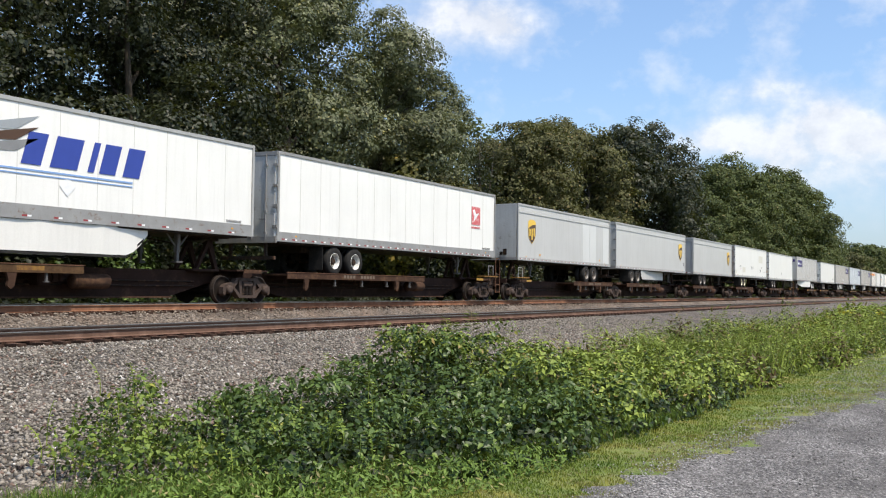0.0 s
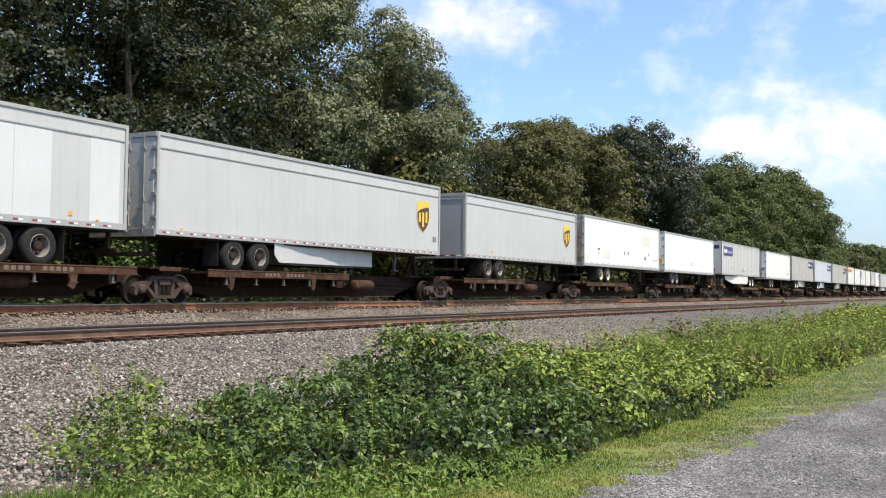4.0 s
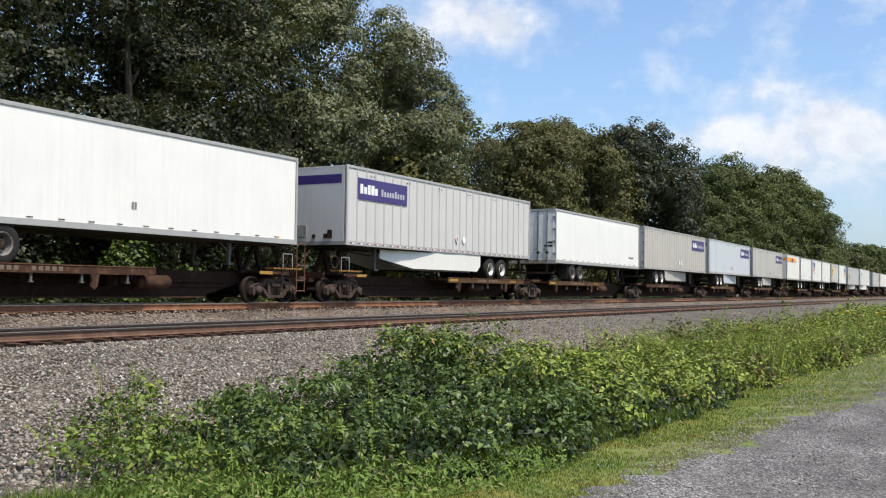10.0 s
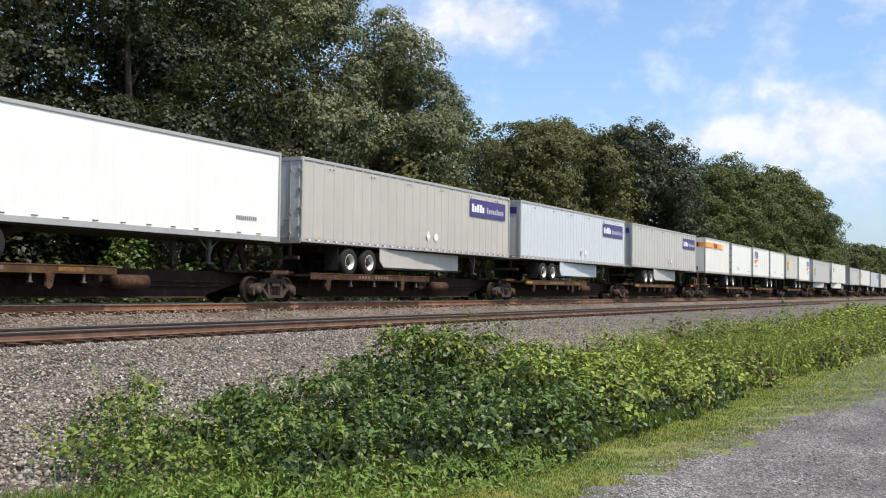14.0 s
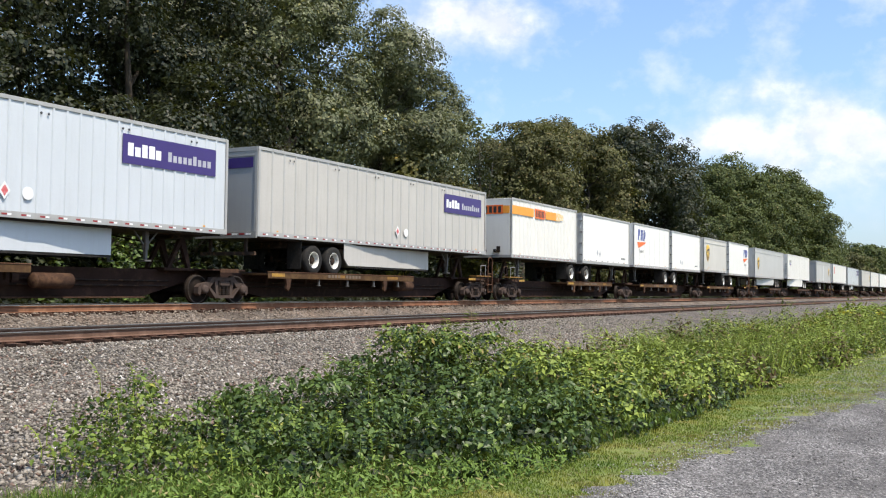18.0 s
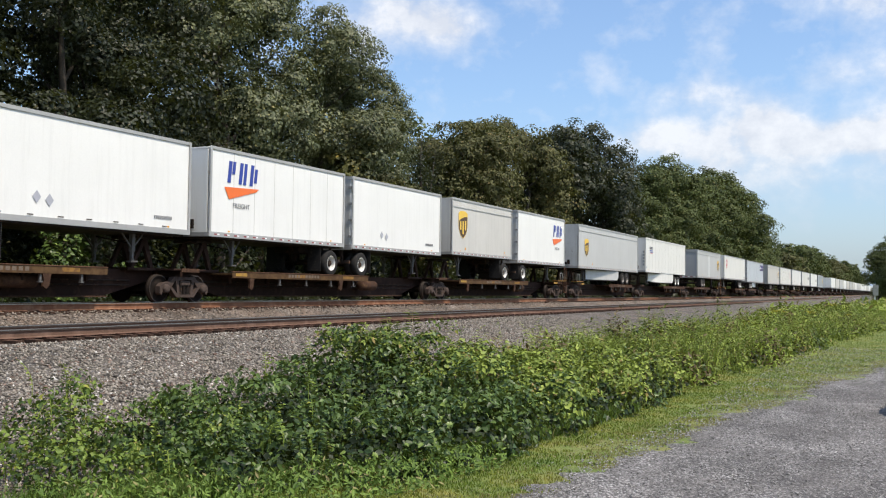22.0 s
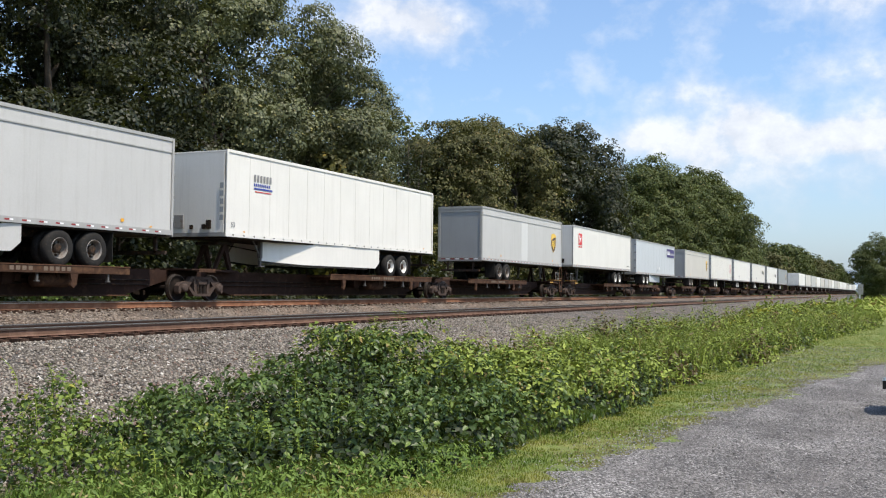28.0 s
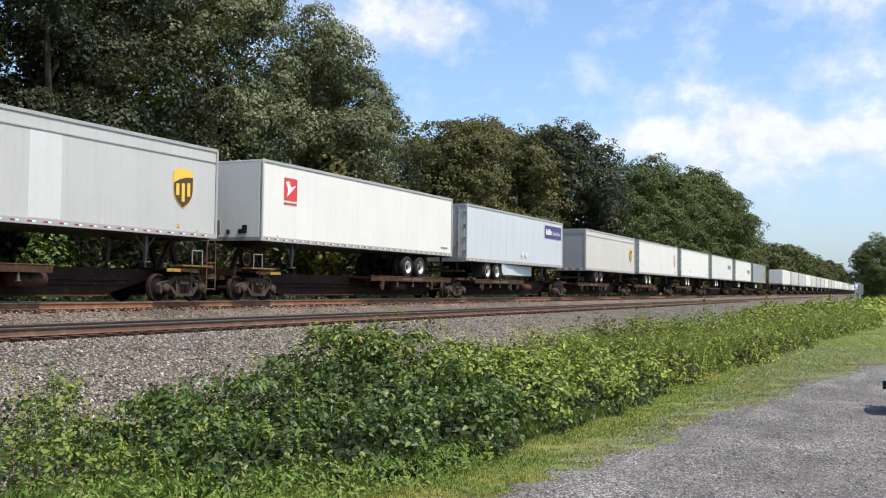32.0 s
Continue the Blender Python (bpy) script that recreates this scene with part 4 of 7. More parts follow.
sprays("young_weed_stalks", [(w[0] + rb.uniform(-0.4, 0.4), w[1] + rb.uniform(-0.4, 0.4), -1.2 + w[5] * 0.55) for w in weeds[60::2]], 0.62, 9, 0.036, LIMELEAF, "bright upright weed stalks", 175, 2.6)
sprays("dead_stalks", [(w[0] + rb.uniform(-0.3, 0.3), w[1] - 0.2, -1.2 + w[5] * 0.4) for w in weeds[::3]], 0.5, 8, 0.032, DRYLEAF, "brown dead stalks among the weeds", 176, 2.0)
mound("dry_weeds", dry, 8000, 0.05, DRYLEAF, "dried brown weed stalks among the green", "weeds", 67, 3.0, -0.3)
mound("goldenrod", gold[::2], 500, 0.03, FLOWER, "yellow goldenrod flower heads in the weeds", "flowers", 68, 1.5, 0.0)
for i in range(160):
    x = 52 + i * 1.1 + rt.uniform(-0.5, 0.5)
    f = float(strip_front(x))
    far_weeds.append((x, f + 1.5 + rt.uniform(0, 6), -1.2, 1.3, 1.5, rt.uniform(0.7, 1.4)))
mound("far_weed_strip", far_weeds, 16000, 0.17, WEEDLEAF, "weeds and tall grass along the line", "weeds", 64, 2.6, -0.2)


def blades(name, xs, ys, count, height, width, material, label, seed, clear=None):
    """Upright thin blades over a stretch of ground."""
    r = np.random.default_rng(seed)
    x = r.uniform(*xs, count) if isinstance(xs, tuple) else xs(r, count)
    y = ys(r, x)
    if clear is not None:
        keep = clear(x, y)
        x, y = x[keep], y[keep]
    k = len(x)
    z = ground_z(x, y)
    a = r.uniform(0, math.tau, k)
    h = height * r.uniform(0.4, 1.3, k)
    w = width * r.uniform(0.6, 1.3, k)
    lean = r.normal(0, 0.35, (k, 2)) * h[:, None]
    base = np.stack([x, y, z], 1)
    d = np.stack([np.cos(a), np.sin(a), 0 * a], 1) * w[:, None] * 0.5
    mid = base + np.stack([lean[:, 0] * 0.35, lean[:, 1] * 0.35, h * 0.6], 1)
    tip = base + np.stack([lean[:, 0], lean[:, 1], h], 1)
    v = np.stack([base - d, base + d, mid + d * 0.7, mid - d * 0.7, tip], 1).reshape(-1, 3)
    i = np.arange(k)[:, None] * 5
    f = np.concatenate([i + np.array([0, 1, 2]), i + np.array([0, 2, 3]), i + np.array([3, 2, 4])], 0)
    return tagged(new(name, from_arrays(name, v, f, material)), label, "grass", kind="stuff")


def verge_y(r, x):
    e = np.interp(x, [p[0] for p in ROAD_EDGE], [p[1] for p in ROAD_EDGE])
    f = strip_front(x) + 1.0
    return e - 0.15 + (f - e + 0.15) * r.uniform(0, 1, len(x)) ** 0.8


# loose stones on the near slope and between the tracks
def stones(name, count, xs, y0, y1, size, material, label, seed):
    r = np.random.default_rng(seed)
    x = xs[0] + (xs[1] - xs[0]) * r.uniform(0, 1, count) ** 1.6
    y = r.uniform(y0, y1, count)
    z = (bed_z(x, y) if y0 > 6 else np.full(count, -1.19))
    s = size * r.uniform(0.45, 1.5, count)
    base = np.array([(1, 0, 0), (-1, 0, 0), (0, 1, 0), (0, -1, 0), (0, 0, 1), (0, 0, -1)], float)
    v = base[None] * r.uniform(0.55, 1.25, (count, 6, 1)) + r.normal(0, 0.16, (count, 6, 3))
    a = r.uniform(0, math.tau, count)
    c, q = np.cos(a), np.sin(a)
    v = np.stack([v[..., 0] * c[:, None] - v[..., 1] * q[:, None], v[..., 0] * q[:, None] + v[..., 1] * c[:, None], v[..., 2] * 0.7], -1)
    v = v * s[:, None, None] * 0.5 + np.stack([x, y, z + s * 0.12], 1)[:, None]
    f = np.array([(0, 2, 4), (2, 1, 4), (1, 3, 4), (3, 0, 4), (2, 0, 5), (1, 2, 5), (3, 1, 5), (0, 3, 5)])
    f = f[None] + np.arange(count)[:, None, None] * 6
    return tagged(new(name, from_arrays(name, v.reshape(-1, 3), f.reshape(-1, 3), material)), label, "gravel", kind="stuff")


STONE = mat("loose_grey_stone", (0.184, 0.163, 0.137), 0.9, vary=0.15, grain=(3, 60), island=0.9)
RUSTSTONE = mat("reddish_brown_stone", (0.155, 0.108, 0.086), 0.9, vary=0.15, grain=(3, 60), island=0.7)
PALESTONE = mat("pale_limestone_lumps", (0.42, 0.395, 0.36), 0.9, vary=0.12, grain=(3, 60), island=0.4)
BROWNSTONE = mat("loose_brown_stone", (0.19, 0.155, 0.125), 0.9, vary=0.15, grain=(3, 60), island=0.65)
LANESTONE = mat("loose_lane_gravel", (0.258, 0.247, 0.235), 0.9, vary=0.12, grain=(3, 60), island=0.75)
stones("ballast_stones", 80000, (3.0, 44.0), 6.8, 16.1, 0.058, STONE, "loose crushed ballast stones on the slope", 81)
stones("rusty_stones", 8000, (3.0, 36.0), 6.9, 16.0, 0.058, RUSTSTONE, "reddish-brown stones among the ballast", 86)
stones("pale_stones", 2600, (3.0, 36.0), 6.9, 16.0, 0.062, PALESTONE, "pale stones scattered over the ballast slope", 85)
stones("cinder_stones", 14000, (6.0, 60.0), 18.3, 20.9, 0.075, BROWNSTONE, "brown ballast stones between the tracks", 82)

def road_y(x):
    return np.interp(x, [p[0] for p in ROAD_EDGE], [p[1] for p in ROAD_EDGE])


near_x = lambda r, k: 4.5 + 55 * r.uniform(0, 1, k) ** 2.0
blades("grass_verge", near_x, verge_y, 120000, 0.028, 0.010, TURF, "short mown grass verge with dry patches", 71,
       lambda x, y: (lumps(x, y, 0.22, 0.8, 2.0) + lumps(x, y, 0.7, 0.9, 5.0) + 2.6 * (y - road_y(x)) - 0.6 > 0))
blades("dry_grass", near_x, lambda r, x: road_y(x) - 0.2 + np.abs(r.normal(0, 0.5, len(x))), 60000, 0.019, 0.009, DRYGRASS, "dry straw-coloured grass at the edge of the lane", 72,
       lambda x, y: lumps(x, y, 0.35, 1.0, 4.0) + lumps(x, y, 0.9, 0.8, 1.0) > -0.35)
blades("tall_weed_grass", lambda r, k: 20 + 40 * r.uniform(0, 1, k) ** 1.3, lambda r, x: strip_front(x) + 0.5 + 4.0 * r.uniform(0, 1, len(x)), 26000, 0.75, 0.02, WEEDLEAF,
       "tall yellow-green grass among the weeds", 74, lambda x, y: lumps(x, y, 1.3, 1.0, 2.5) > -0.1)
blades("long_grass", lambda r, k: 5.2 + 9 * r.uniform(0, 1, k) ** 1.3, lambda r, x: strip_front(x) + 0.1 + np.abs(r.normal(0, 0.45, len(x))) + np.clip(8 - x, 0, 3) * 0.5, 26000, 0.15, 0.010, GREENBLADE,
       "longer grass at the foot of the thicket", 73, lambda x, y: (lumps(x, y, 0.3, 1.0, 6.0) + (x - 6.2) * 0.8 > -0.4))
sprays("shrub_shoots", [(b[0] + rb.uniform(-1, 1) * b[3], b[1] + rb.uniform(-1, 1) * b[4], -1.2 + b[5] * rb.uniform(0.1, 0.75)) for b in lime for k in range(4)], 0.3, 7, 0.036, WEEDLEAF,
       "thin leafy shoots of the young shrub", 177, 1.6)
stones("lane_stones", 36000, (4.0, 34.0), -4.0, 2.9, 0.020, LANESTONE, "loose grey gravel on the lane", 83)


def edge_stones():
    r = np.random.default_rng(84)
    ob = stones("edge_gravel", 4200, (4.5, 34.0), 0.0, 1.0, 0.019, LANESTONE, "gravel scattered into the grass beside the lane", 84)
    v = np.empty(len(ob.data.vertices) * 3, np.float32)
    ob.data.vertices.foreach_get("co", v)
    v = v.reshape(-1, 6, 3)
    c = v.mean(1)
    far = np.abs(r.normal(0, 0.24, len(c))) * (1 + 0.9 * np.sin(c[:, 0] * 2.1) * np.sin(c[:, 0] * 0.83 + 1))
    shift = road_y(c[:, 0]) + far - 0.25 - c[:, 1]
    v[:, :, 1] += shift[:, None]
    ob.data.vertices.foreach_set("co", v.ravel())
    ob.data.update()


edge_stones()

# ---- the train: spine cars ----
def wheel_mesh(bm):
    lathe(bm, [(0.10, -0.10), (0.16, -0.09), (0.17, -0.05), (0.34, -0.02), (0.37, -0.06), (0.42, -0.062), (0.425, 0.05), (0.45, 0.075), (0.44, 0.085), (0.36, 0.07), (0.15, 0.05)], 28)


def tread_mesh(bm):
    lathe(bm, [(0.395, -0.066), (0.4235, -0.066), (0.4285, 0.045), (0.40, 0.045)], 28, caps=False)


def frame_mesh(bm):
    """A three-piece truck's cast side frame with its openings."""
    y0, y1 = -0.09, 0.09
    top = [(-1.12, 0.50), (-0.98, 0.60), (-0.62, 0.66), (-0.48, 0.80), (0.48, 0.80), (0.62, 0.66), (0.98, 0.60), (1.12, 0.50), (1.12, 0.30), (1.04, 0.24), (0.96, 0.40), (0.82, 0.44), (0.66, 0.42),
           (0.40, 0.70), (-0.40, 0.70), (-0.66, 0.42), (-0.82, 0.44), (-0.96, 0.40), (-1.04, 0.24), (-1.12, 0.30)]
    prism(bm, top, y0, y1)
    low = [(-0.70, 0.46), (-0.40, 0.16), (0.40, 0.16), (0.70, 0.46), (0.62, 0.50), (0.34, 0.25), (-0.34, 0.25), (-0.62, 0.50)]
    prism(bm, low, y0 - 0.03, y1)
    for s in (-1, 1):
        prism(bm, [(s * 0.30, 0.72), (s * 0.42, 0.72), (s * 0.36, 0.22), (s * 0.24, 0.22)][::s], y0 - 0.02, y1)


def adapter_mesh(bm):
    lathe(bm, [(0.05, -0.15), (0.12, -0.145), (0.135, -0.10), (0.14, 0.06)], 16)


def spring_mesh(bm):
    for x in (-0.17, 0.0, 0.17):
        rod(bm, (x, -0.03, 0.25), (x, -0.03, 0.52), 0.07, None, 12)
        for k in range(4):
            rod(bm, (x, -0.03, 0.28 + k * 0.062), (x, -0.03, 0.305 + k * 0.062), 0.082, None, 12)


def bolster_mesh(bm):
    box(bm, -0.24, 0.24, -0.14, 2.1, 0.52, 0.68, 0.03)
    box(bm, -0.14, 0.14, 0.4, 1.6, 0.66, 0.80, 0.02)


def axle_mesh(bm):
    rod(bm, (0, 0.0, 0), (0, 1.96, 0), 0.085, None, 12)


def truck(parent, x):
    """A four-wheel rail truck; its middle stands x along the car."""
    b = part("rail_truck", shared("bolster", TRUCKST, bolster_mesh), TRUCKST, parent, "dusty brown cast rail truck", (x, -0.98, 0))
    for y, turn in ((0.0, 0), (1.96, 180)):
        f = part("side_frame", shared("side_frame", TRUCKST, frame_mesh), TRUCKST, b, loc=(0, y, 0))
        f.rotation_euler[2] = radians(turn)
        s = part("spring", shared("spring", DARKSTEEL, spring_mesh), DARKSTEEL, b, loc=(0, y, 0))
        s.rotation_euler[2] = radians(turn)
    for ax in (-0.86, 0.86):
        for y, turn in ((0.24, 0), (1.72, 180)):
            w = part("rail_wheel", shared("rail_wheel", WHEELST, wheel_mesh, True), WHEELST, b, loc=(ax, y, 0.43))
            w.rotation_euler[2] = radians(turn)
            if y < 1:
                part("wheel_rim", shared("wheel_rim", TREAD, tread_mesh), TREAD, b, "polished wheel rim", (ax, y, 0.43))
        part("axle", shared("axle", WHEELST, axle_mesh), WHEELST, b, loc=(ax, 0, 0.43))
        part("bearing_cap", shared("bearing_cap", TRUCKST, adapter_mesh, True), TRUCKST, b, loc=(ax, -0.02, 0.43))
    return b


def spine_car(s0, s1, decks, hitches, left_end=False, right_end=False, yellow=False):
    """One platform of an articulated spine car from truck s0 to truck s1. decks: wheel platforms (from, to); hitches: where
    a trailer's kingpin rests; a platform at the car's end brings its own coupler, steps and end platform."""
    L = s1 - s0
    car = tagged(new("spine_car"), "grimy brown articulated spine car carrying a trailer", "rail car", "spine cars of the train")
    MOVING.append((car, s0, 0.0))
    edge = DECKYEL if yellow else DECK
    bm = bmesh.new()
    prism(bm, [(0.9, 0.62), (2.6, 0.20), (L - 2.6, 0.20), (L - 0.9, 0.62), (L - 0.4, 0.70), (L - 0.4, 0.98), (L - 1.2, 1.0), (1.2, 1.0), (0.4, 0.98), (0.4, 0.70)], -0.24, 0.24)
    part("center_sill", bm, CARSTEEL, car, "deep grimy steel spine beam")
    bm = bmesh.new()
    box(bm, 2.6, L - 2.6, -0.42, 0.42, 0.165, 0.205, 0.004)
    part("sill_flange", bm, DECK, car)
    for x0, x1 in decks:
        a, b = x0 - s0, x1 - s0
        d = one("wheel_platform", edge, car, a, b, -1.32, 1.32, 0.90, 0.965, 0.01, "rust-brown wheel platform deck")
        for y in (-1, 1):
            bm = bmesh.new()
            box(bm, a, b, y * 1.325 - 0.012, y * 1.325 + 0.012, 0.80, 1.02, 0.004)
            part("deck_edge", bm, edge, d)
            one("edge_lip", DECKLIP, d, a - 0.01, b + 0.01, y * 1.325 - 0.03, y * 1.325 + 0.03, 1.0, 1.026, 0.004, "rust-red lip of the deck edge")
            if yellow:
                for q in (0.02, 0.42, 0.78):
                    w = 0.55 + 0.25 * math.sin(q * 40 + a)
                    one("yellow_patch", YELLOWST if q < 0.1 else OCHRE, d, a + (b - a) * q, a + (b - a) * q + w, y * 1.325 - 0.0155, y * 1.325 + 0.0155, 0.86, 0.97, 0.002, "worn yellow patch on the deck edge")
        bar = shared("reporting_mark", FADED, lambda bm: box(bm, 0, 0.13, -0.0015, 0.0015, 0, 0.11))
        for x, l in ((a + (b - a) * 0.36, 0.8), (a + (b - a) * 0.36 + 1.1, 1.0)):
            for i in range(int(l / 0.2)):
                part("reporting_mark", bar, FADED, d, "worn pale bar on the deck edge", (x + i * 0.2, -1.3395, 0.86))
        k = max(3, int((b - a) / 1.6))
        for i in range(k):
            x = a + 0.4 + (b - a - 0.8) * i / (k - 1)
            bm = bmesh.new()
            for y in (-1, 1):
                prism(bm, [(x - 0.09, 0.90), (x + 0.09, 0.90), (x + 0.06, 0.80), (x - 0.06, 0.80)], y * 0.24, y * 1.30)
                prism(bm, [(x - 0.035, 0.90), (x + 0.035, 0.90), (x + 0.035, 0.62), (x - 0.035, 0.62)], y * 0.9, y * 0.98)
            part("cross_bearer", bm, CARSTEEL, d)
        hang = shared("hanger", LEGSTEEL, lambda bm: (box(bm, -0.03, 0.03, -0.03, 0.03, -0.2, 0.0), box(bm, -0.06, 0.06, -0.05, 0.05, -0.23, -0.2)))
        for i in range(5):
            part("hanger", hang, LEGSTEEL, d, loc=(a + (b - a) * (0.12 + i * 0.19), -1.26, 0.80))
        for q in (a + 0.9, b - 2.3):
            bm = bmesh.new()
            prism(bm, [(q, 0.90), (q + 0.34, 0.90), (q + 0.26, 0.48), (q + 0.16, 0.40), (q + 0.06, 0.48), (q + 0.09, 0.62)], -1.33, -1.25)
            part("gusset", bm, DECK, d, "rusty hanging bracket")
    for x in hitches:
        h = x - s0
        bm = bmesh.new()
        box(bm, h - 0.45, h + 0.4, -0.5, 0.5, 1.93, 2.03, 0.03)
        hi = part("trailer_hitch", bm, DARKSTEEL, car, "folding steel trailer hitch")
        for y in (-0.42, 0.42):
            bm = bmesh.new()
            prism(bm, [(h - 0.62, 1.0), (h - 0.5, 1.0), (h - 0.05, 1.76), (h + 0.28, 1.0), (h + 0.4, 1.0), (h + 0.09, 1.95), (h - 0.09, 1.95)], y - 0.06, y + 0.06)
            part("hitch_strut", bm, CARSTEEL, hi)
        bm = bmesh.new()
        box(bm, h - 0.8, h + 0.7, -0.55, 0.55, 0.97, 1.06, 0.02)
        part("hitch_base", bm, CARSTEEL, hi)
    # air tank, brake gear and pipes
    m = L * 0.62
    bm = bmesh.new()
    rod(bm, (m, -0.78, 0.62), (m + 1.1, -0.78, 0.62), 0.20, None, 16)
    bmesh.ops.create_uvsphere(bm, u_segments=14, v_segments=8, radius=0.2, matrix=pose(m, -0.78, 0.62) @ Matrix.Diagonal((0.45, 1, 1, 1)))
    bmesh.ops.create_uvsphere(bm, u_segments=14, v_segments=8, radius=0.2, matrix=pose(m + 1.1, -0.78, 0.62) @ Matrix.Diagonal((0.45, 1, 1, 1)))
    part("air_tank", bm, DECK, car, "rusty air reservoir", smooth=True)
    bm = bmesh.new()
    box(bm, m - 1.0, m - 0.6, -0.7, -0.3, 0.5, 0.85, 0.03)
    box(bm, m - 0.55, m - 0.3, -0.66, -0.3, 0.58, 0.8, 0.03)
    part("brake_valve", bm, CARSTEEL, car)
    for y, z in ((-0.30, 0.66), (-0.31, 0.52)):
        bm = bmesh.new()
        rod(bm, (1.6, y, z), (L - 1.6, y, z), 0.022, None, 8)
        part("brake_pipe", bm, DARKSTEEL, car)
    # ends: articulation or coupler
    truck(car, 0.0)
    if right_end:
        truck(car, L)
    for end, x, sg in ((left_end, 0.0, -1), (right_end, L, 1)):
        bm = bmesh.new()
        box(bm, x - 0.55, x + 0.55, -0.45, 0.45, 0.80, 1.06, 0.03)
        box(bm, x - 0.75, x + 0.75, -1.28, -0.2, 0.99, 1.045, 0.01)
        box(bm, x - 0.75, x + 0.75, 0.2, 1.28, 0.99, 1.045, 0.01)
        if sg < 0 or end:
            e = part("end_platform", bm, CARSTEEL, car)
            one("cover_plate", DECK, e, x - 0.42, x + 0.42, -1.30, -1.285, 0.94, 1.06, 0.003, "rusty cover plate over the truck")
        else:
            bm.free()
        if end:
            bm = bmesh.new()
            box(bm, x + min(0, sg * 1.15), x + max(0, sg * 1.15), -0.16, 0.16, 0.70, 0.98, 0.02)
            box(bm, x + sg * 1.1 - 0.05, x + sg * 1.1 + 0.05, -0.9, 0.9, 0.86, 1.08, 0.01)
            part("draft_sill", bm, CARSTEEL, car)
            bm = bmesh.new()
            box(bm, x + sg * 1.15 - 0.35, x + sg * 1.15 + 0.35, -0.13, 0.13, 0.72, 0.92, 0.05)
            part("coupler", bm, TRUCKST, car, "knuckle coupler")
            bm = bmesh.new()
            box(bm, x + sg * 0.2 - 0.6, x + sg * 0.2 + 0.9, -1.35, -0.95, 1.10, 1.16, 0.01)
            part("crosswalk", bm, OCHRE, car, "faded ochre end walkway")
            one("warning_plate", YELLOWST, car, x - sg * 0.75 - 0.32, x - sg * 0.75 + 0.32, -1.30, -1.283, 0.93, 1.03, label="yellow panel on the sill")
            bm = bmesh.new()
            loop = [(x + sg * 1.0 - 0.22, -1.34, 0.36), (x + sg * 1.0 - 0.22, -1.34, 1.85), (x + sg * 1.0 - 0.12, -1.34, 2.0), (x + sg * 1.0 + 0.12, -1.34, 2.0), (x + sg * 1.0 + 0.22, -1.34, 1.85), (x + sg * 1.0 + 0.22, -1.34, 0.36)]
            for u, w in zip(loop, loop[1:]):
                rod(bm, u, w, 0.02, None, 6)
            for zz in (0.4, 0.75, 1.25):
                rod(bm, (x + sg * 1.0 - 0.22, -1.34, zz), (x + sg * 1.0 + 0.22, -1.34, zz), 0.017, None, 6)
            if sg > 0:
                part("end_ladder", bm, DECKLIP, car, "tall rusty looped end ladder")
            else:
                bm.free()
            for q in (0.15,):
                bm = bmesh.new()
                xx = x + sg * q
                for dx in (-0.2, 0.2):
                    rod(bm, (xx + dx, -1.38, 0.38), (xx + dx, -1.38, 1.12), 0.018, None, 6)
                for z in (0.40, 0.66, 0.92):
                    rod(bm, (xx - 0.2, -1.38, z), (xx + 0.2, -1.38, z), 0.016, None, 6)
                part("side_ladder", bm, DARKSTEEL, car)
            bm = bmesh.new()
            pts = [(x + sg * 0.35 - 0.25, -1.3, 1.14), (x + sg * 0.35 - 0.25, -1.3, 1.62), (x + sg * 0.35 + 0.25, -1.3, 1.62), (x + sg * 0.35 + 0.25, -1.3, 1.14)]
            for p, q in zip(pts, pts[1:]):
                rod(bm, p, q, 0.016, None, 6)
            part("grab_rail", bm, GALV, car, "worn steel grab rail")
            bm = bmesh.new()
            lathe(bm, [(0.20, -0.02), (0.24, -0.02), (0.24, 0.02), (0.20, 0.02)], 18, (x + sg * 0.75, -1.1, 1.45), caps=False)
            part("hand_brake", bm, DARKSTEEL, car, "hand brake wheel")
    return car


# ---- the train: trailers ----
W = 2.59


def tyre_mesh(bm):
    lathe(bm, [(0.29, -0.13), (0.33, -0.14), (0.45, -0.135), (0.495, -0.10), (0.505, -0.02), (0.505, 0.05), (0.49, 0.12), (0.44, 0.14), (0.30, 0.135)], 28, caps=False)


def rim_mesh(bm):
    lathe(bm, [(0.305, -0.12), (0.28, -0.135), (0.262, -0.10), (0.25, 0.0), (0.23, 0.075), (0.14, 0.06), (0.125, 0.0), (0.12, 0.03)], 24, caps=False)


def hub_mesh(bm):
    lathe(bm, [(0.135, 0.05), (0.13, -0.05), (0.10, -0.08), (0.01, -0.085)], 16)
    for i in range(8):
        a = i * math.tau / 8 + 0.2
        rod(bm, (0.185 * math.cos(a), 0.035, 0.185 * math.sin(a)), (0.185 * math.cos(a), 0.06, 0.185 * math.sin(a)), 0.038, None, 8)


def road_wheel(parent, x, z, rim, outer=True):
    for y, turn in ((-W / 2 + 0.16, 0), (W / 2 - 0.16, 180)):
        w = part("tyre", shared("tyre", RUBBER, tyre_mesh, True), RUBBER, parent, "black dual tyre", (x, y, z))
        w.rotation_euler[2] = radians(turn)
        part("rim", shared("rim", rim, rim_mesh), rim, w)
        part("hub", shared("hub", DARKSTEEL, hub_mesh), DARKSTEEL, w, "dark hub with hand holes")
        part("inner_tyre", shared("tyre", RUBBER, tyre_mesh, True), RUBBER, w, loc=(0, 0.31, 0))


def decal(bm, x0, x1, z0, z1, y):
    box(bm, x0, x1, y - 0.003, y + 0.003, z0, z1)


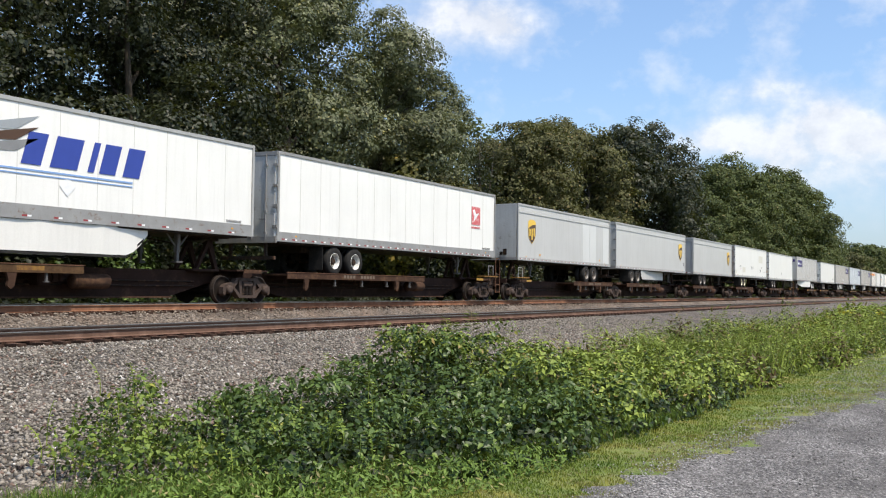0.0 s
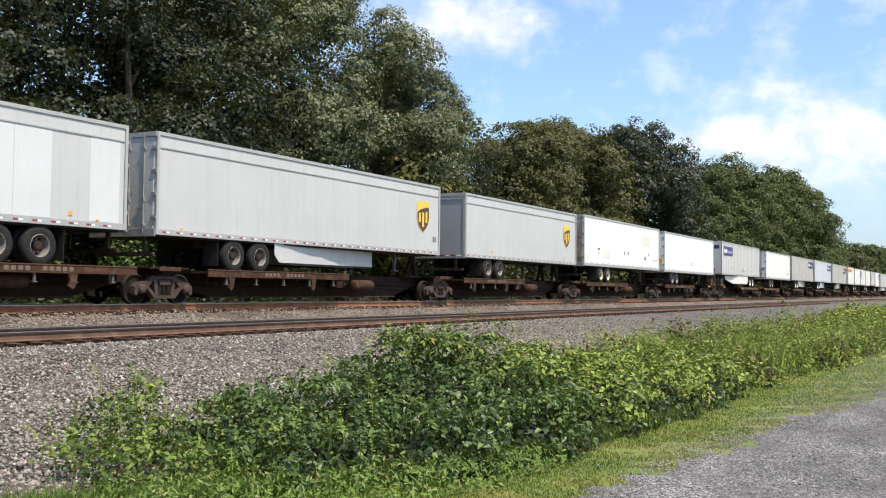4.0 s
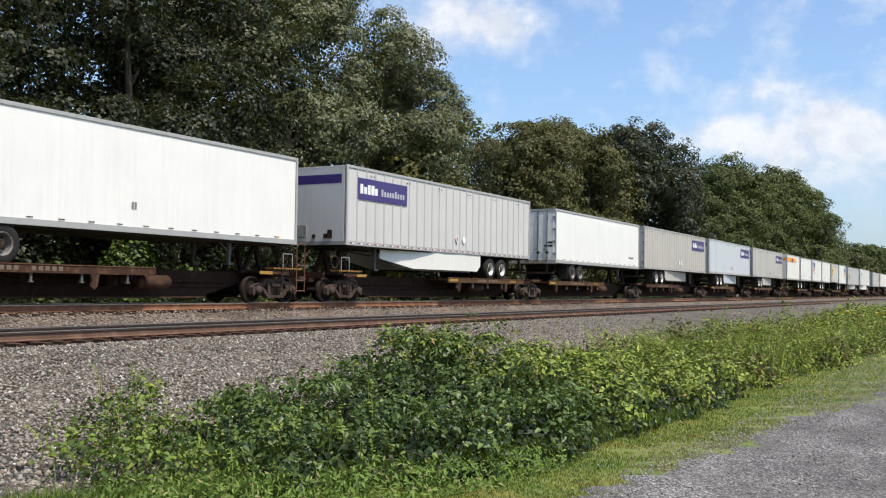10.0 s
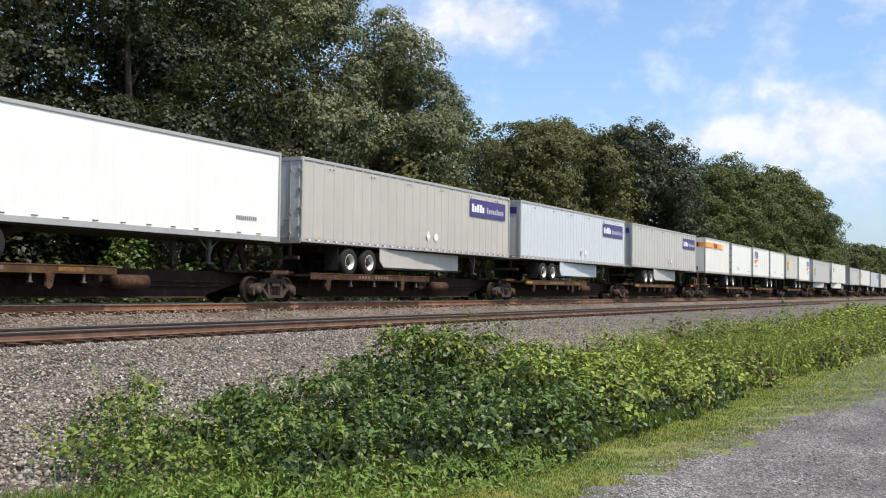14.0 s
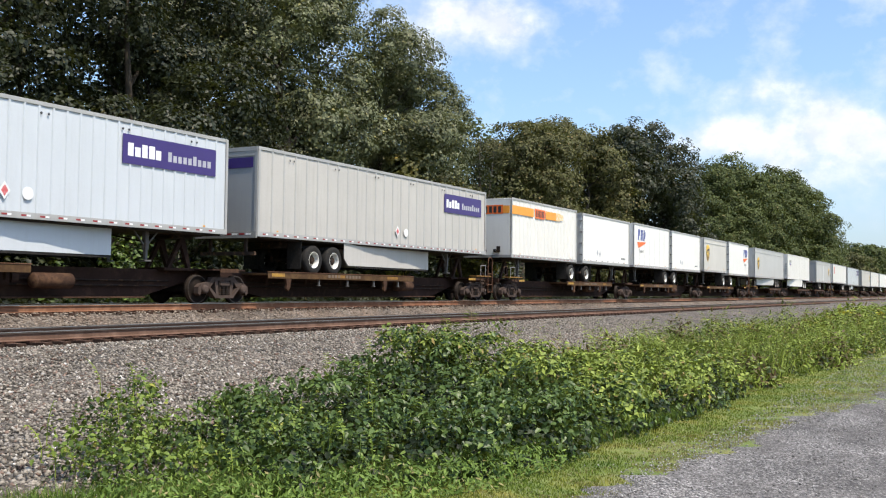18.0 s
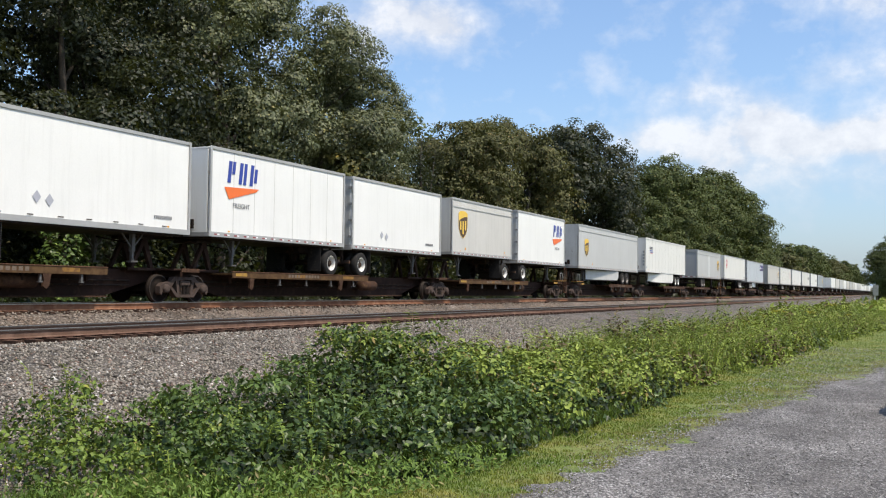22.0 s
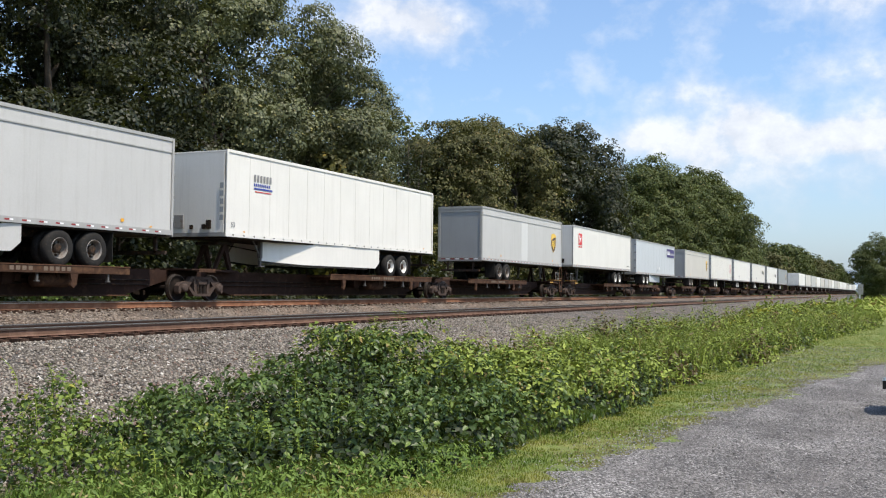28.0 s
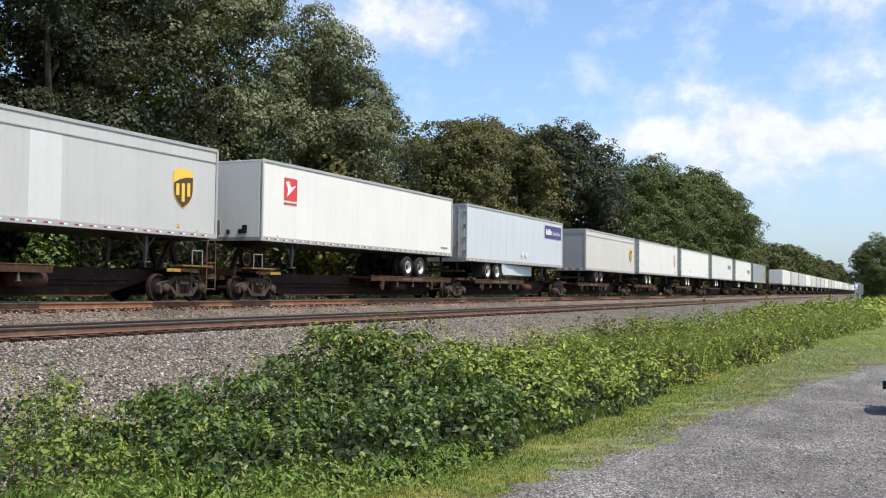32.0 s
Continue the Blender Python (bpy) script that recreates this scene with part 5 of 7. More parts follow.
def slanted(bm, x, z, w, h, lean, y, t=0.003):
    """A leaning bar standing on (x, z)."""
    prism(bm, [(x, z), (x + w, z), (x + w + lean * h, z + h), (x + lean * h, z + h)], y - t, y + t)


def shield(parent, x, z, h, y):
    """A brown shield with a gold crest and three gold bars."""
    w = h * 0.78
    out = [(-0.5, 0.42), (-0.3, 0.5), (0, 0.52), (0.3, 0.5), (0.5, 0.42), (0.5, -0.05), (0.44, -0.22), (0.28, -0.38), (0, -0.52), (-0.28, -0.38), (-0.44, -0.22), (-0.5, -0.05)]
    bm = bmesh.new()
    prism(bm, [(x + p * w * 1.06, z + q * h * 1.04) for p, q in out], y - 0.003, y)
    d = part("shield_emblem", bm, GOLD, parent, "brown and gold shield emblem")
    bm = bmesh.new()
    field = [(-0.5, 0.13), (-0.2, 0.24), (0.15, 0.31), (0.5, 0.33), (0.5, -0.05), (0.44, -0.22), (0.28, -0.38), (0, -0.52), (-0.28, -0.38), (-0.44, -0.22), (-0.5, -0.05)]
    prism(bm, [(x + p * w, z + q * h) for p, q in field], y - 0.007, y - 0.004)
    part("shield_field", bm, BROWN, d)
    bm = bmesh.new()
    for k in range(3):
        cx = x + (-0.29 + k * 0.29) * w
        z0, z1 = ((-0.2, 0.12), (-0.36, 0.14), (-0.2, 0.17))[k]
        box(bm, cx - 0.09 * w, cx + 0.07 * w, y - 0.010, y - 0.008, z + z0 * h, z + z1 * h)
    part("shield_bars", bm, GOLD, d)


def purple_panel(parent, x0, x1, z0, z1, y):
    bm = bmesh.new()
    box(bm, x0, x1, y - 0.003, y, z0, z1)
    d = part("purple_sign", bm, PURPLE, parent, "purple sign panel with white and silver bars")
    w, h = x1 - x0, z1 - z0
    for a, b, q in ((0.05, 0.105, 0.72), (0.12, 0.175, 0.6), (0.19, 0.245, 0.72), (0.26, 0.32, 0.72), (0.33, 0.385, 0.6)):
        one("white_bar", WHITETAPE, d, x0 + a * w, x0 + b * w, y - 0.006, y - 0.004, z0 + 0.27 * h, z0 + q * h)
    for k in range(9):
        a = 0.46 + k * 0.055
        one("silver_bar", SILVER, d, x0 + a * w, x0 + (a + 0.038) * w, y - 0.006, y - 0.004, z0 + 0.28 * h, z0 + (0.62 if k in (0, 5) else 0.52) * h)


def marks(parent, y, items, material, name="lettering"):
    """Rows of small bars: (x, z, length, height)."""
    bm = bmesh.new()
    for x, z, l, h in items:
        k = max(2, int(l / (h * 0.8)))
        for i in range(k):
            box(bm, x + i * l / k, x + (i + 0.7) * l / k, y - 0.003, y, z, z + h)
    part(name, bm, material, parent)


def tape_mesh():
    """One reflective strip, half red, half white."""
    bm = bmesh.new()
    box(bm, 0, 0.15, -0.0255, -0.0225, 0, 0.045)
    for v in box(bm, 0.15, 0.27, -0.0255, -0.0225, 0, 0.045):
        for f in v.link_faces:
            f.material_index = 1
    bmesh.ops.remove_doubles(bm, verts=bm.verts, dist=0.001)
    return mesh_of("reflector", bm, [REDTAPE, WHITETAPE])


TAPE = tape_mesh()


def dark_tape_mesh():
    """A short dirty strip on a white side."""
    bm = bmesh.new()
    box(bm, 0, 0.20, -0.0255, -0.0225, 0, 0.035)
    return mesh_of("reflector", bm, DARKTAPE)


DARKSTRIP = dark_tape_mesh()


def trailer(n, L, paint, label, style="smooth", nose="R", axles=(3.0, 4.25), top=4.95, bottom=2.1, skirt=None, rim=RIM, decor=None, rail=None, tape="dash", door=DOOR, foot=0.16, band=0.0, roll=False, skirt_paint=None, bend=(1.0, 0.42, 0.0), curl=0.0, pitch=0.62, group="trailers on the train"):
    """A box trailer whose end nearer the camera's start of the train stands n along the track; axles: from its rear end.
    style: smooth, plate (seams) or rib (hat posts). decor: a function that adds the markings."""
    t = tagged(new("semi_trailer" if L > 10 else "pup_trailer"), label, "trailer", group)
    rail = rail or ALU
    fx = (lambda x: x) if nose == "R" else (lambda x: L - x)      # from the rear end
    yn = -W / 2
    one("body", paint, t, 0.02, L - 0.02, yn + 0.012, -yn - 0.012, bottom + 0.06, top - 0.02, 0.02)
    for y in (yn, -yn):
        s = 1 if y > 0 else -1
        one("top_rail", rail, t, 0, L, y - 0.02 * (s < 0), y + 0.02 * (s > 0), top - 0.10, top + 0.004, 0.006)
        one("bottom_rail", rail, t, 0, L, y - 0.022 * (s < 0), y + 0.022 * (s > 0), bottom, bottom + foot, 0.006)
        if band:
            one("drip_band", rail, t, 0.05, L - 0.05, y - 0.014 * (s < 0), y + 0.014 * (s > 0), top - 0.46, top - 0.42, 0.003)
        for x in (0.0, L):
            one("corner_post", rail, t, min(x, x + (0.09 if x == 0 else -0.09)) - 0.008, max(x, x + (0.09 if x == 0 else -0.09)) + 0.008, y - 0.026 * (s < 0), y + 0.026 * (s > 0), bottom, top, 0.008)
        step = {"rib": pitch, "plate": 1.22, "smooth": 1.22, "flat": 99.0}[style]
        k = int((L - 0.3) / step)
        for i in range(1, k + 1):
            x = 0.1 + i * (L - 0.2) / (k + 1)
            if style == "rib" and s < 0:
                rib = paint if paint in (CREAM, BLUEWHITE) else RIBGREY
                me = shared(("post", round(bottom, 2), round(top, 2)), rib, lambda bm: prism(bm, [(-0.045, 0), (-0.02, 0.03), (0.02, 0.03), (0.045, 0)], 0, 1))
                ob = part("side_post", me, rib, t, loc=(x, y, bottom))
                ob.matrix_basis = Matrix.Translation((x, y - s * 0.012, bottom + foot)) @ Matrix(((1, 0, 0, 0), (0, 0, s, 0), (0, 1, 0, 0), (0, 0, 0, 1))) @ Matrix.Diagonal((1, top - bottom - foot - 0.10, 1, 1))
            elif s < 0:
                d = 0.009 if style == "plate" else 0.006
                one("panel_seam", SEAM if paint in (WHITE, CREAM) else paint, t, x - d, x + d, y + 0.0085, y + 0.0125, bottom + foot, top - 0.10)
    # rivet row along the foot and reflective tape on the near side
    if tape:
        k = int(L / (0.55 if tape == "dash" else 0.95))
        for i in range(k):
            x = 0.25 + i * (L - 0.5) / k
            if tape == "dark":
                ob = part("reflector", DARKSTRIP, DARKTAPE, t, "dirty dark reflective strip" if i == 0 else "", (x, yn + 0.011, bottom + foot + 0.03))
            else:
                part("reflector", TAPE, REDTAPE, t, "red and white reflective strip" if i == 0 else "", (x, yn, bottom + 0.06))
        if tape == "full":
            one("skirt_band", GALV, t, 0.1, L - 0.1, yn - 0.0235, yn - 0.0225, bottom + 0.015, bottom + 0.06)
    # the end walls
    xr, sr = fx(0), (-1 if fx(0) == 0 else 1)
    xf, sf = fx(L), -sr

    def slab(name, mat_, x, sg, d0, d1, y0, y1, z0, z1, bevel=0.004, parent=t, label=""):
        a, b = x + sg * d0, x + sg * d1
        return one(name, mat_, parent, min(a, b), max(a, b), y0, y1, z0, z1, bevel, label)

    slab("rear_sill", GALV, xr, sr, -0.02, 0.05, yn, -yn, bottom - 0.05, bottom + 0.16, 0.01)
    slab("rear_header", rail, xr, sr, -0.02, 0.04, yn, -yn, top - 0.14, top, 0.01)
    if roll:
        d = slab("roll_door", door, xr, sr, -0.04, 0.004, yn + 0.12, -yn - 0.12, bottom + 0.17, top - 0.3, 0.006, label="dark roll-up rear door")
        for k in range(5):
            z = bottom + 0.6 + k * 0.45
            slab("door_joint", door, xr, sr, 0.0, 0.0052, yn + 0.13, -yn - 0.13, z, z + 0.006, 0.0, d)
        slab("door_frame", rail, xr, sr, -0.02, 0.03, yn, yn + 0.12, bottom + 0.1, top, 0.008)
        slab("door_frame", rail, xr, sr, -0.02, 0.03, -yn - 0.12, -yn, bottom + 0.1, top, 0.008)
        slab("door_header", rail, xr, sr, -0.02, 0.03, yn + 0.12, -yn - 0.12, top - 0.3, top - 0.14, 0.008)
        for k in range(8):
            y = yn + 0.2 + k * 0.28
            slab("rear_reflector", REDTAPE if k % 2 else WHITETAPE, xr, sr, 0.05, 0.054, y, y + 0.22, bottom + 0.05, bottom + 0.11, 0.0)
    for s in (-1, 1) if not roll else ():
        y0, y1 = (yn + 0.09, -0.008) if s < 0 else (0.008, -yn - 0.09)
        d = slab("door", door, xr, sr, -0.01, 0.022, y0, y1, bottom + 0.17, top - 0.15, 0.006, label="weathered rear door with locking bars")
        for f in (0.3, 0.78):
            y = y0 + (y1 - y0) * f
            bm = bmesh.new()
            rod(bm, (xr + sr * 0.045, y, bottom + 0.08), (xr + sr * 0.045, y, top - 0.08), 0.018, None, 8)
            for z in (bottom + 0.25, bottom + 0.95, top - 0.5):
                box(bm, xr + sr * 0.045 - 0.03, xr + sr * 0.045 + 0.03, y - 0.05, y + 0.05, z, z + 0.07)
            part("lock_bar", bm, GALV, d)
            bm = bmesh.new()
            box(bm, xr + sr * 0.06 - 0.015, xr + sr * 0.06 + 0.015, y - 0.03, y + 0.26, bottom + 0.72, bottom + 0.76, 0.004)
            part("lock_handle", bm, GALV, d)
        for k in range(4):
            z = bottom + 0.45 + k * (top - bottom - 0.95) / 3
            yy = yn if s < 0 else -yn
            bm = bmesh.new()
            box(bm, xr + sr * 0.03 - 0.02, xr + sr * 0.03 + 0.02, yy - 0.02 if s < 0 else yy - 0.16, yy + 0.16 if s < 0 else yy + 0.02, z, z + 0.09, 0.005)
            part("hinge", bm, GALV, d)
    for y in (-0.75, 0.75):
        bm = bmesh.new()
        box(bm, xr - sr * 0.12 - 0.04, xr - sr * 0.12 + 0.04, y - 0.05, y + 0.05, bottom - 0.55, bottom + 0.02)
        part("bumper_post", bm, UNDERRIDE, t)
    slab("bumper_bar", UNDERRIDE, xr, sr, -0.16, -0.06, -1.15, 1.15, bottom - 0.60, bottom - 0.48, 0.01)
    slab("nose_panel", door if nose == "L" and paint in (GREYPAINT,) else paint, xf, sf, -0.02, 0.02, yn + 0.05, -yn - 0.05, bottom + 0.1, top - 0.08, 0.02)
    slab("nose_sill", GALV, xf, sf, -0.02, 0.03, yn, -yn, bottom, bottom + 0.14, 0.01)
    for y, w, h in ((-0.62, 0.09, 0.30), (-0.42, 0.07, 0.16), (0.1, 0.06, 0.14)):
        slab("air_connection", DARKSTEEL, xf, sf, 0.0, 0.09, y - w, y + w, bottom + 0.26, bottom + 0.26 + h, 0.015)
    slab("document_box", GALV, xf, sf, 0.0, 0.05, 0.45, 0.85, bottom + 0.3, bottom + 0.75, 0.01)
    # underframe
    one("floor_frame", DARKSTEEL, t, 0.2, L - 0.2, yn + 0.05, -yn - 0.05, bottom - 0.05, bottom + 0.055, 0.01)
    zc = 0.965 + 0.505
    ax0, ax1 = min(axles), max(axles)
    a, b = sorted((fx(max(0.3, ax0 - 1.0)), fx(min(L - 2, ax1 + 1.2))))
    bog = one("bogie_frame", DARKSTEEL, t, a, b, -0.56, 0.56, bottom - 0.28, bottom - 0.05, 0.02)
    for ax in axles:
        for y in (-0.5, 0.5):
            x = fx(ax)
            bm = bmesh.new()
            prism(bm, [(x - 0.3, bottom - 0.25), (x + 0.3, bottom - 0.25), (x + 0.12, zc - 0.06), (x - 0.12, zc - 0.06)], y - 0.05, y + 0.05)
            part("spring_hanger", bm, DARKSTEEL, bog)
    for ax in axles:
        bm = bmesh.new()
        rod(bm, (fx(ax), -1.0, zc), (fx(ax), 1.0, zc), 0.075, None, 10)
        part("axle_beam", bm, DARKSTEEL, bog)
        road_wheel(t, fx(ax), zc, rim)
    for y in (-0.95, 0.95):
        bm = bmesh.new()
        x = fx(ax0 - 0.72) if ax0 > 1.0 else fx(ax0 + 0.75)
        box(bm, x - 0.01, x + 0.01, y - 0.3, y + 0.3, 1.15, bottom - 0.05)
        part("mud_flap", bm, RUBBER, t)
    lg = L - (2.75 if L > 10 else 1.9)
    for y in (-0.75, 0.75):
        bm = bmesh.new()
        x = fx(lg)
        box(bm, x - 0.07, x + 0.07, y - 0.07, y + 0.07, 1.52, bottom - 0.02, 0.01)
        box(bm, x - 0.05, x + 0.05, y - 0.05, y + 0.05, 1.25, 1.55, 0.01)
        beam(bm, (x - 0.45, y, bottom - 0.03), (x, y, 1.6), 0.04, 0.04)
        beam(bm, (x + 0.45, y, bottom - 0.03), (x, y, 1.6), 0.04, 0.04)
        leg = part("landing_leg", bm, LEGSTEEL, t, "grey landing gear leg")
        one("foot", LEGSTEEL, leg, x - 0.13, x + 0.13, y - 0.12, y + 0.12, 1.20, 1.25, 0.008)
    bm = bmesh.new()
    beam(bm, (fx(lg), -0.75, 1.75), (fx(lg), 0.75, 2.0), 0.04, 0.04)
    part("leg_brace", bm, DARKSTEEL, t)
    bm = bmesh.new()
    box(bm, *sorted((fx(L - 1.6), fx(L - 0.3))), -0.6, 0.6, bottom - 0.07, bottom + 0.05, 0.01)
    part("kingpin_plate", bm, DARKSTEEL, t)
    if skirt:
        a, b = skirt
        lo = 1.33
        x0, x1 = (a, b + 0.55) if nose == "R" else (a - 0.9, b)
        for y in (yn + 0.03, -yn - 0.03):
            s = 1 if y < 0 else -1
            bm = bmesh.new()
            rows_, line = [], []
            for i in range(25):
                u = i / 24                                              # 0 at the rear end, 1 at the front
                x = x0 + (x1 - x0) * (u if nose == "R" else 1 - u)
                deep = bend[1] * max(0.0, (u - 1 + bend[0]) / bend[0])
                wave = 0.012 * math.sin(u * 19 + n) + 0.008 * math.sin(u * 43 + n * 2)
                zl = lo + max(0.0, 0.25 - u * 8) + bend[2] * max(0.0, (u - 0.72) / 0.28) + curl * max(0.0, (u - 0.86) / 0.14) ** 2
                yy = y + s * (deep + wave * min(1.0, u * 4))
                if i % 3 == 0 and 0 < i:
                    line.append((x, yy, zl))
                rows_.append([bm.verts.new((x, yy + o, z)) for o, z in ((-0.012 * s, bottom - 0.01), (-0.012 * s, zl), (0.012 * s, zl), (0.012 * s, bottom - 0.01))])
            for p, q in zip(rows_, rows_[1:]):
                for k in range(4):
                    bm.faces.new((p[k], q[k], q[(k + 1) % 4], p[(k + 1) % 4]))
            bm.faces.new(rows_[0])
            bm.faces.new(rows_[-1][::-1])
            sk = part("side_skirt", bm, skirt_paint or paint, t, "pale aerodynamic side skirt")
            bm = bmesh.new()
            strip = [[bm.verts.new((p[0], p[1] + o, p[2] + z)) for o, z in ((-0.007, 0.002), (-0.007, -0.07), (0.007, -0.07), (0.007, 0.002))] for p in line]
            for p, q in zip(strip, strip[1:]):
                for k in range(4):
                    bm.faces.new((p[k], q[k], q[(k + 1) % 4], p[(k + 1) % 4]))
            part("skirt_lip", bm, RUBBER, sk, "black rubber lip")
    if decor:
        decor(t, L, yn - 0.002, xf if nose == "L" else xr, bottom, top)
    one("marker_lamp", MARKER, t, 0.95, 1.05, yn - 0.03, yn - 0.022, bottom + 0.18, bottom + 0.23, 0.004)
    one("marker_lamp", MARKER, t, L - 1.05, L - 0.95, yn - 0.03, yn - 0.022, bottom + 0.18, bottom + 0.23, 0.004)
    for c in t.children:
        c.location.z -= 0.965
    MOVING.append((t, n, 0.965))
    return t


# markings, each told in metres from the trailer's near end
def d_blue_italic(t, L, y, xe, b, top):
    x, z, h = 7.55, 3.44, 0.80
    q = 0.28
    for w in (0.72, 1.05, 0.26, 0.68, 0.74):
        bm = bmesh.new()
        slanted(bm, x, z, w * 0.8, h, q, y)
        part("blue_bar", bm, NAVY, t, "large leaning navy blue emblem block")
        x += w + 0.12
    bm = bmesh.new()
    slanted(bm, 5.2, z - 0.16, 5.9, 0.045, q, y)
    slanted(bm, 5.6, z - 0.26, 5.5, 0.03, q, y)
    part("blue_stripe", bm, PALEBLUE, t)
    for k in range(3):
        bm = bmesh.new()
        prism(bm, [(5.2, z + 0.1 + k * 0.22), (7.4, z + 0.28 + k * 0.26), (8.05, z + 0.65 + k * 0.28), (7.2, z + 0.5 + k * 0.25)], y - 0.003, y)
        part("grey_swoosh", bm, (GREYDECAL, BROWN, DARKGREY)[k], t)
    bm = bmesh.new()
    prism(bm, [(8.7, 3.0), (8.95, 2.75), (9.2, 3.0), (8.95, 3.25)], y - 0.002, y)
    part("placard", bm, WHITETAPE, t, "diamond placard holder")
    marks(t, y, [(14.9, 2.5, 0.7, 0.07)], GREYDECAL)
    one("steel_band", GALV, t, 0.1, L - 0.1, y - 0.021, y - 0.0195, b + 0.0, b + 0.36)


def d_red_square(x, z=3.86, w=0.85, h=0.82, red=RED):
    def add(t, L, y, xe, b, top):
        bm = bmesh.new()
        box(bm, x, x + w, y - 0.003, y, z - h / 2, z + h / 2)
        d = part("red_emblem", bm, red, t, "red square emblem with white figures")
        bm = bmesh.new()
        prism(bm, [(x + 0.1 * w, z + 0.3 * h), (x + 0.35 * w, z + 0.36 * h), (x + 0.5 * w, z + 0.1 * h), (x + 0.9 * w, z + 0.2 * h), (x + 0.6 * w, z - 0.06 * h), (x + 0.2 * w, z - 0.36 * h), (x + 0.3 * w, z - 0.02 * h)], y - 0.006, y - 0.004)
        part("white_figure", bm, WHITETAPE, d)
        marks(t, y, [(x, z - h / 2 - 0.17, w, 0.09)], red)
        marks(t, y, [(L - 1.3, b + 0.35, 0.8, 0.08)], GREYDECAL)
    return add


def d_shield(x, z=3.5, h=1.15, patches=()):
    def add(t, L, y, xe, b, top):
        for x0, x1 in patches:
            one("replaced_panel", PATCHPAINT, t, x0, x1, y + 0.0085, y + 0.013, b + 0.18, top - 0.47, label="newer pale side panel")
        shield(t, x, z, h, y)
        one("amber_plate", MARKER, t, L * 0.2, L * 0.2 + 0.14, y - 0.003, y, b + 0.28, b + 0.40)
        one("amber_plate", MARKER, t, L * 0.86, L * 0.86 + 0.12, y - 0.003, y, b + 0.28, b + 0.38)
    return add


def word(name, text, size, material, parent, label, x, y, z):
    """Flat lettering on a near side."""
    cu = bpy.data.curves.new(name, "FONT")
    cu.body, cu.size, cu.extrude = text, size, 0.002
    tmp = bpy.data.objects.new(name, cu)
    scene.collection.objects.link(tmp)
    bpy.context.view_layer.update()
    me = bpy.data.meshes.new_from_object(tmp)
    bpy.data.objects.remove(tmp)
    me.materials.clear()
    me.materials.append(material)
    o = part(name, me, material, parent, label, (x, y, z))
    o.rotation_euler = (radians(90), 0, 0)


def d_53_shield(x):
    def add(t, L, y, xe, b, top):
        shield(t, x, 3.5, 1.2, y)
        word("length_number", "53", 0.30, BLACKDECAL, t, "black number 53", L - 0.6, y - 0.003, b + 0.55)
    return add


def d_cream(t, L, y, xe, b, top):
    """Dark lettering bars with a navy and a red line, the length number and a tall number on the corner post."""
    for z, h, w, m in ((4.16, 0.24, 1.12, GREYDECAL), (4.00, 0.10, 1.0, NAVY)):
        bm = bmesh.new()
        k = 6 if h > 0.2 else 9
        for i in range(k):
            box(bm, 1.55 + i * w / k, 1.55 + (i + 0.62) * w / k, y - 0.003, y, z, z + h)
        part("lettering", bm, m, t)
    one("navy_line", NAVY, t, 1.55, 2.67, y - 0.003, y, 3.89, 3.95)
    one("red_line", RED, t, 1.62, 2.6, y - 0.003, y, 3.80, 3.83)
    word("length_number", "53", 0.24, GREYDECAL, t, "grey number 53", 0.28, y - 0.003, b + 0.34)
    for i in range(5):
        one("corner_number", DARKGREY, t, -0.055, -0.045, -1.22, -1.08, b + 0.55 + i * 0.27, b + 0.73 + i * 0.27, label="dark number bar on the corner post")
    tick = shared("rail_tick", BLACKDECAL, lambda bm: box(bm, 0, 0.08, -0.0025, 0, 0, 0.04))
    for i in range(26):
        part("rail_tick", tick, BLACKDECAL, t, loc=(0.35 + i * 0.6, y - 0.0215, b + 0.05))


def d_purple(x0, x1, z0=3.82, z1=4.62, nose=False, holes=True):
    def add(t, L, y, xe, b, top):
        purple_panel(t, x0, x1, z0, z1, y - 0.0195)
        if holes:
            for i in range(6):
                x = 1.6 + i * (L - 3.2) / 5
                vent = shared("vent", BLACKDECAL, lambda bm: rod(bm, (0, -0.003, 0), (0, 0.003, 0), 0.035, None, 10))
                for d in (0, 0.22):
                    part("vent", vent, BLACKDECAL, t, loc=(x + d, y - 0.025, top - 0.28))
        bm = bmesh.new()
        lathe(bm, [(0.01, 0.0), (0.16, 0.0), (0.16, 0.004), (0.01, 0.004)], 20, (L * 0.56, y - 0.036, b + 0.62))
        part("round_plate", bm, WHITETAPE, t, "round white plate")
        bm = bmesh.new()
        prism(bm, [(L * 0.52 - 0.16, b + 0.64), (L * 0.52, b + 0.42), (L * 0.52 + 0.16, b + 0.64), (L * 0.52, b + 0.86)], y - 0.04, y - 0.034)
        part("placard", bm, WHITETAPE, t)
        if nose:
            bm = bmesh.new()
            prism(bm, [(L * 0.52 - 0.10, b + 0.64), (L * 0.52, b + 0.50), (L * 0.52 + 0.10, b + 0.64), (L * 0.52, b + 0.78)], y - 0.043, y - 0.041)
            part("placard_face", bm, FADEDRED, t, "red face of the diamond placard")
            s = -1 if xe == 0 else 1
            bm = bmesh.new()
            box(bm, xe + s * 0.022 - 0.003, xe + s * 0.022 + 0.003, -1.1, 0.9, 4.35, 4.68)
            part("nose_sign", bm, PURPLE, t, "purple sign on the end wall")
    return add


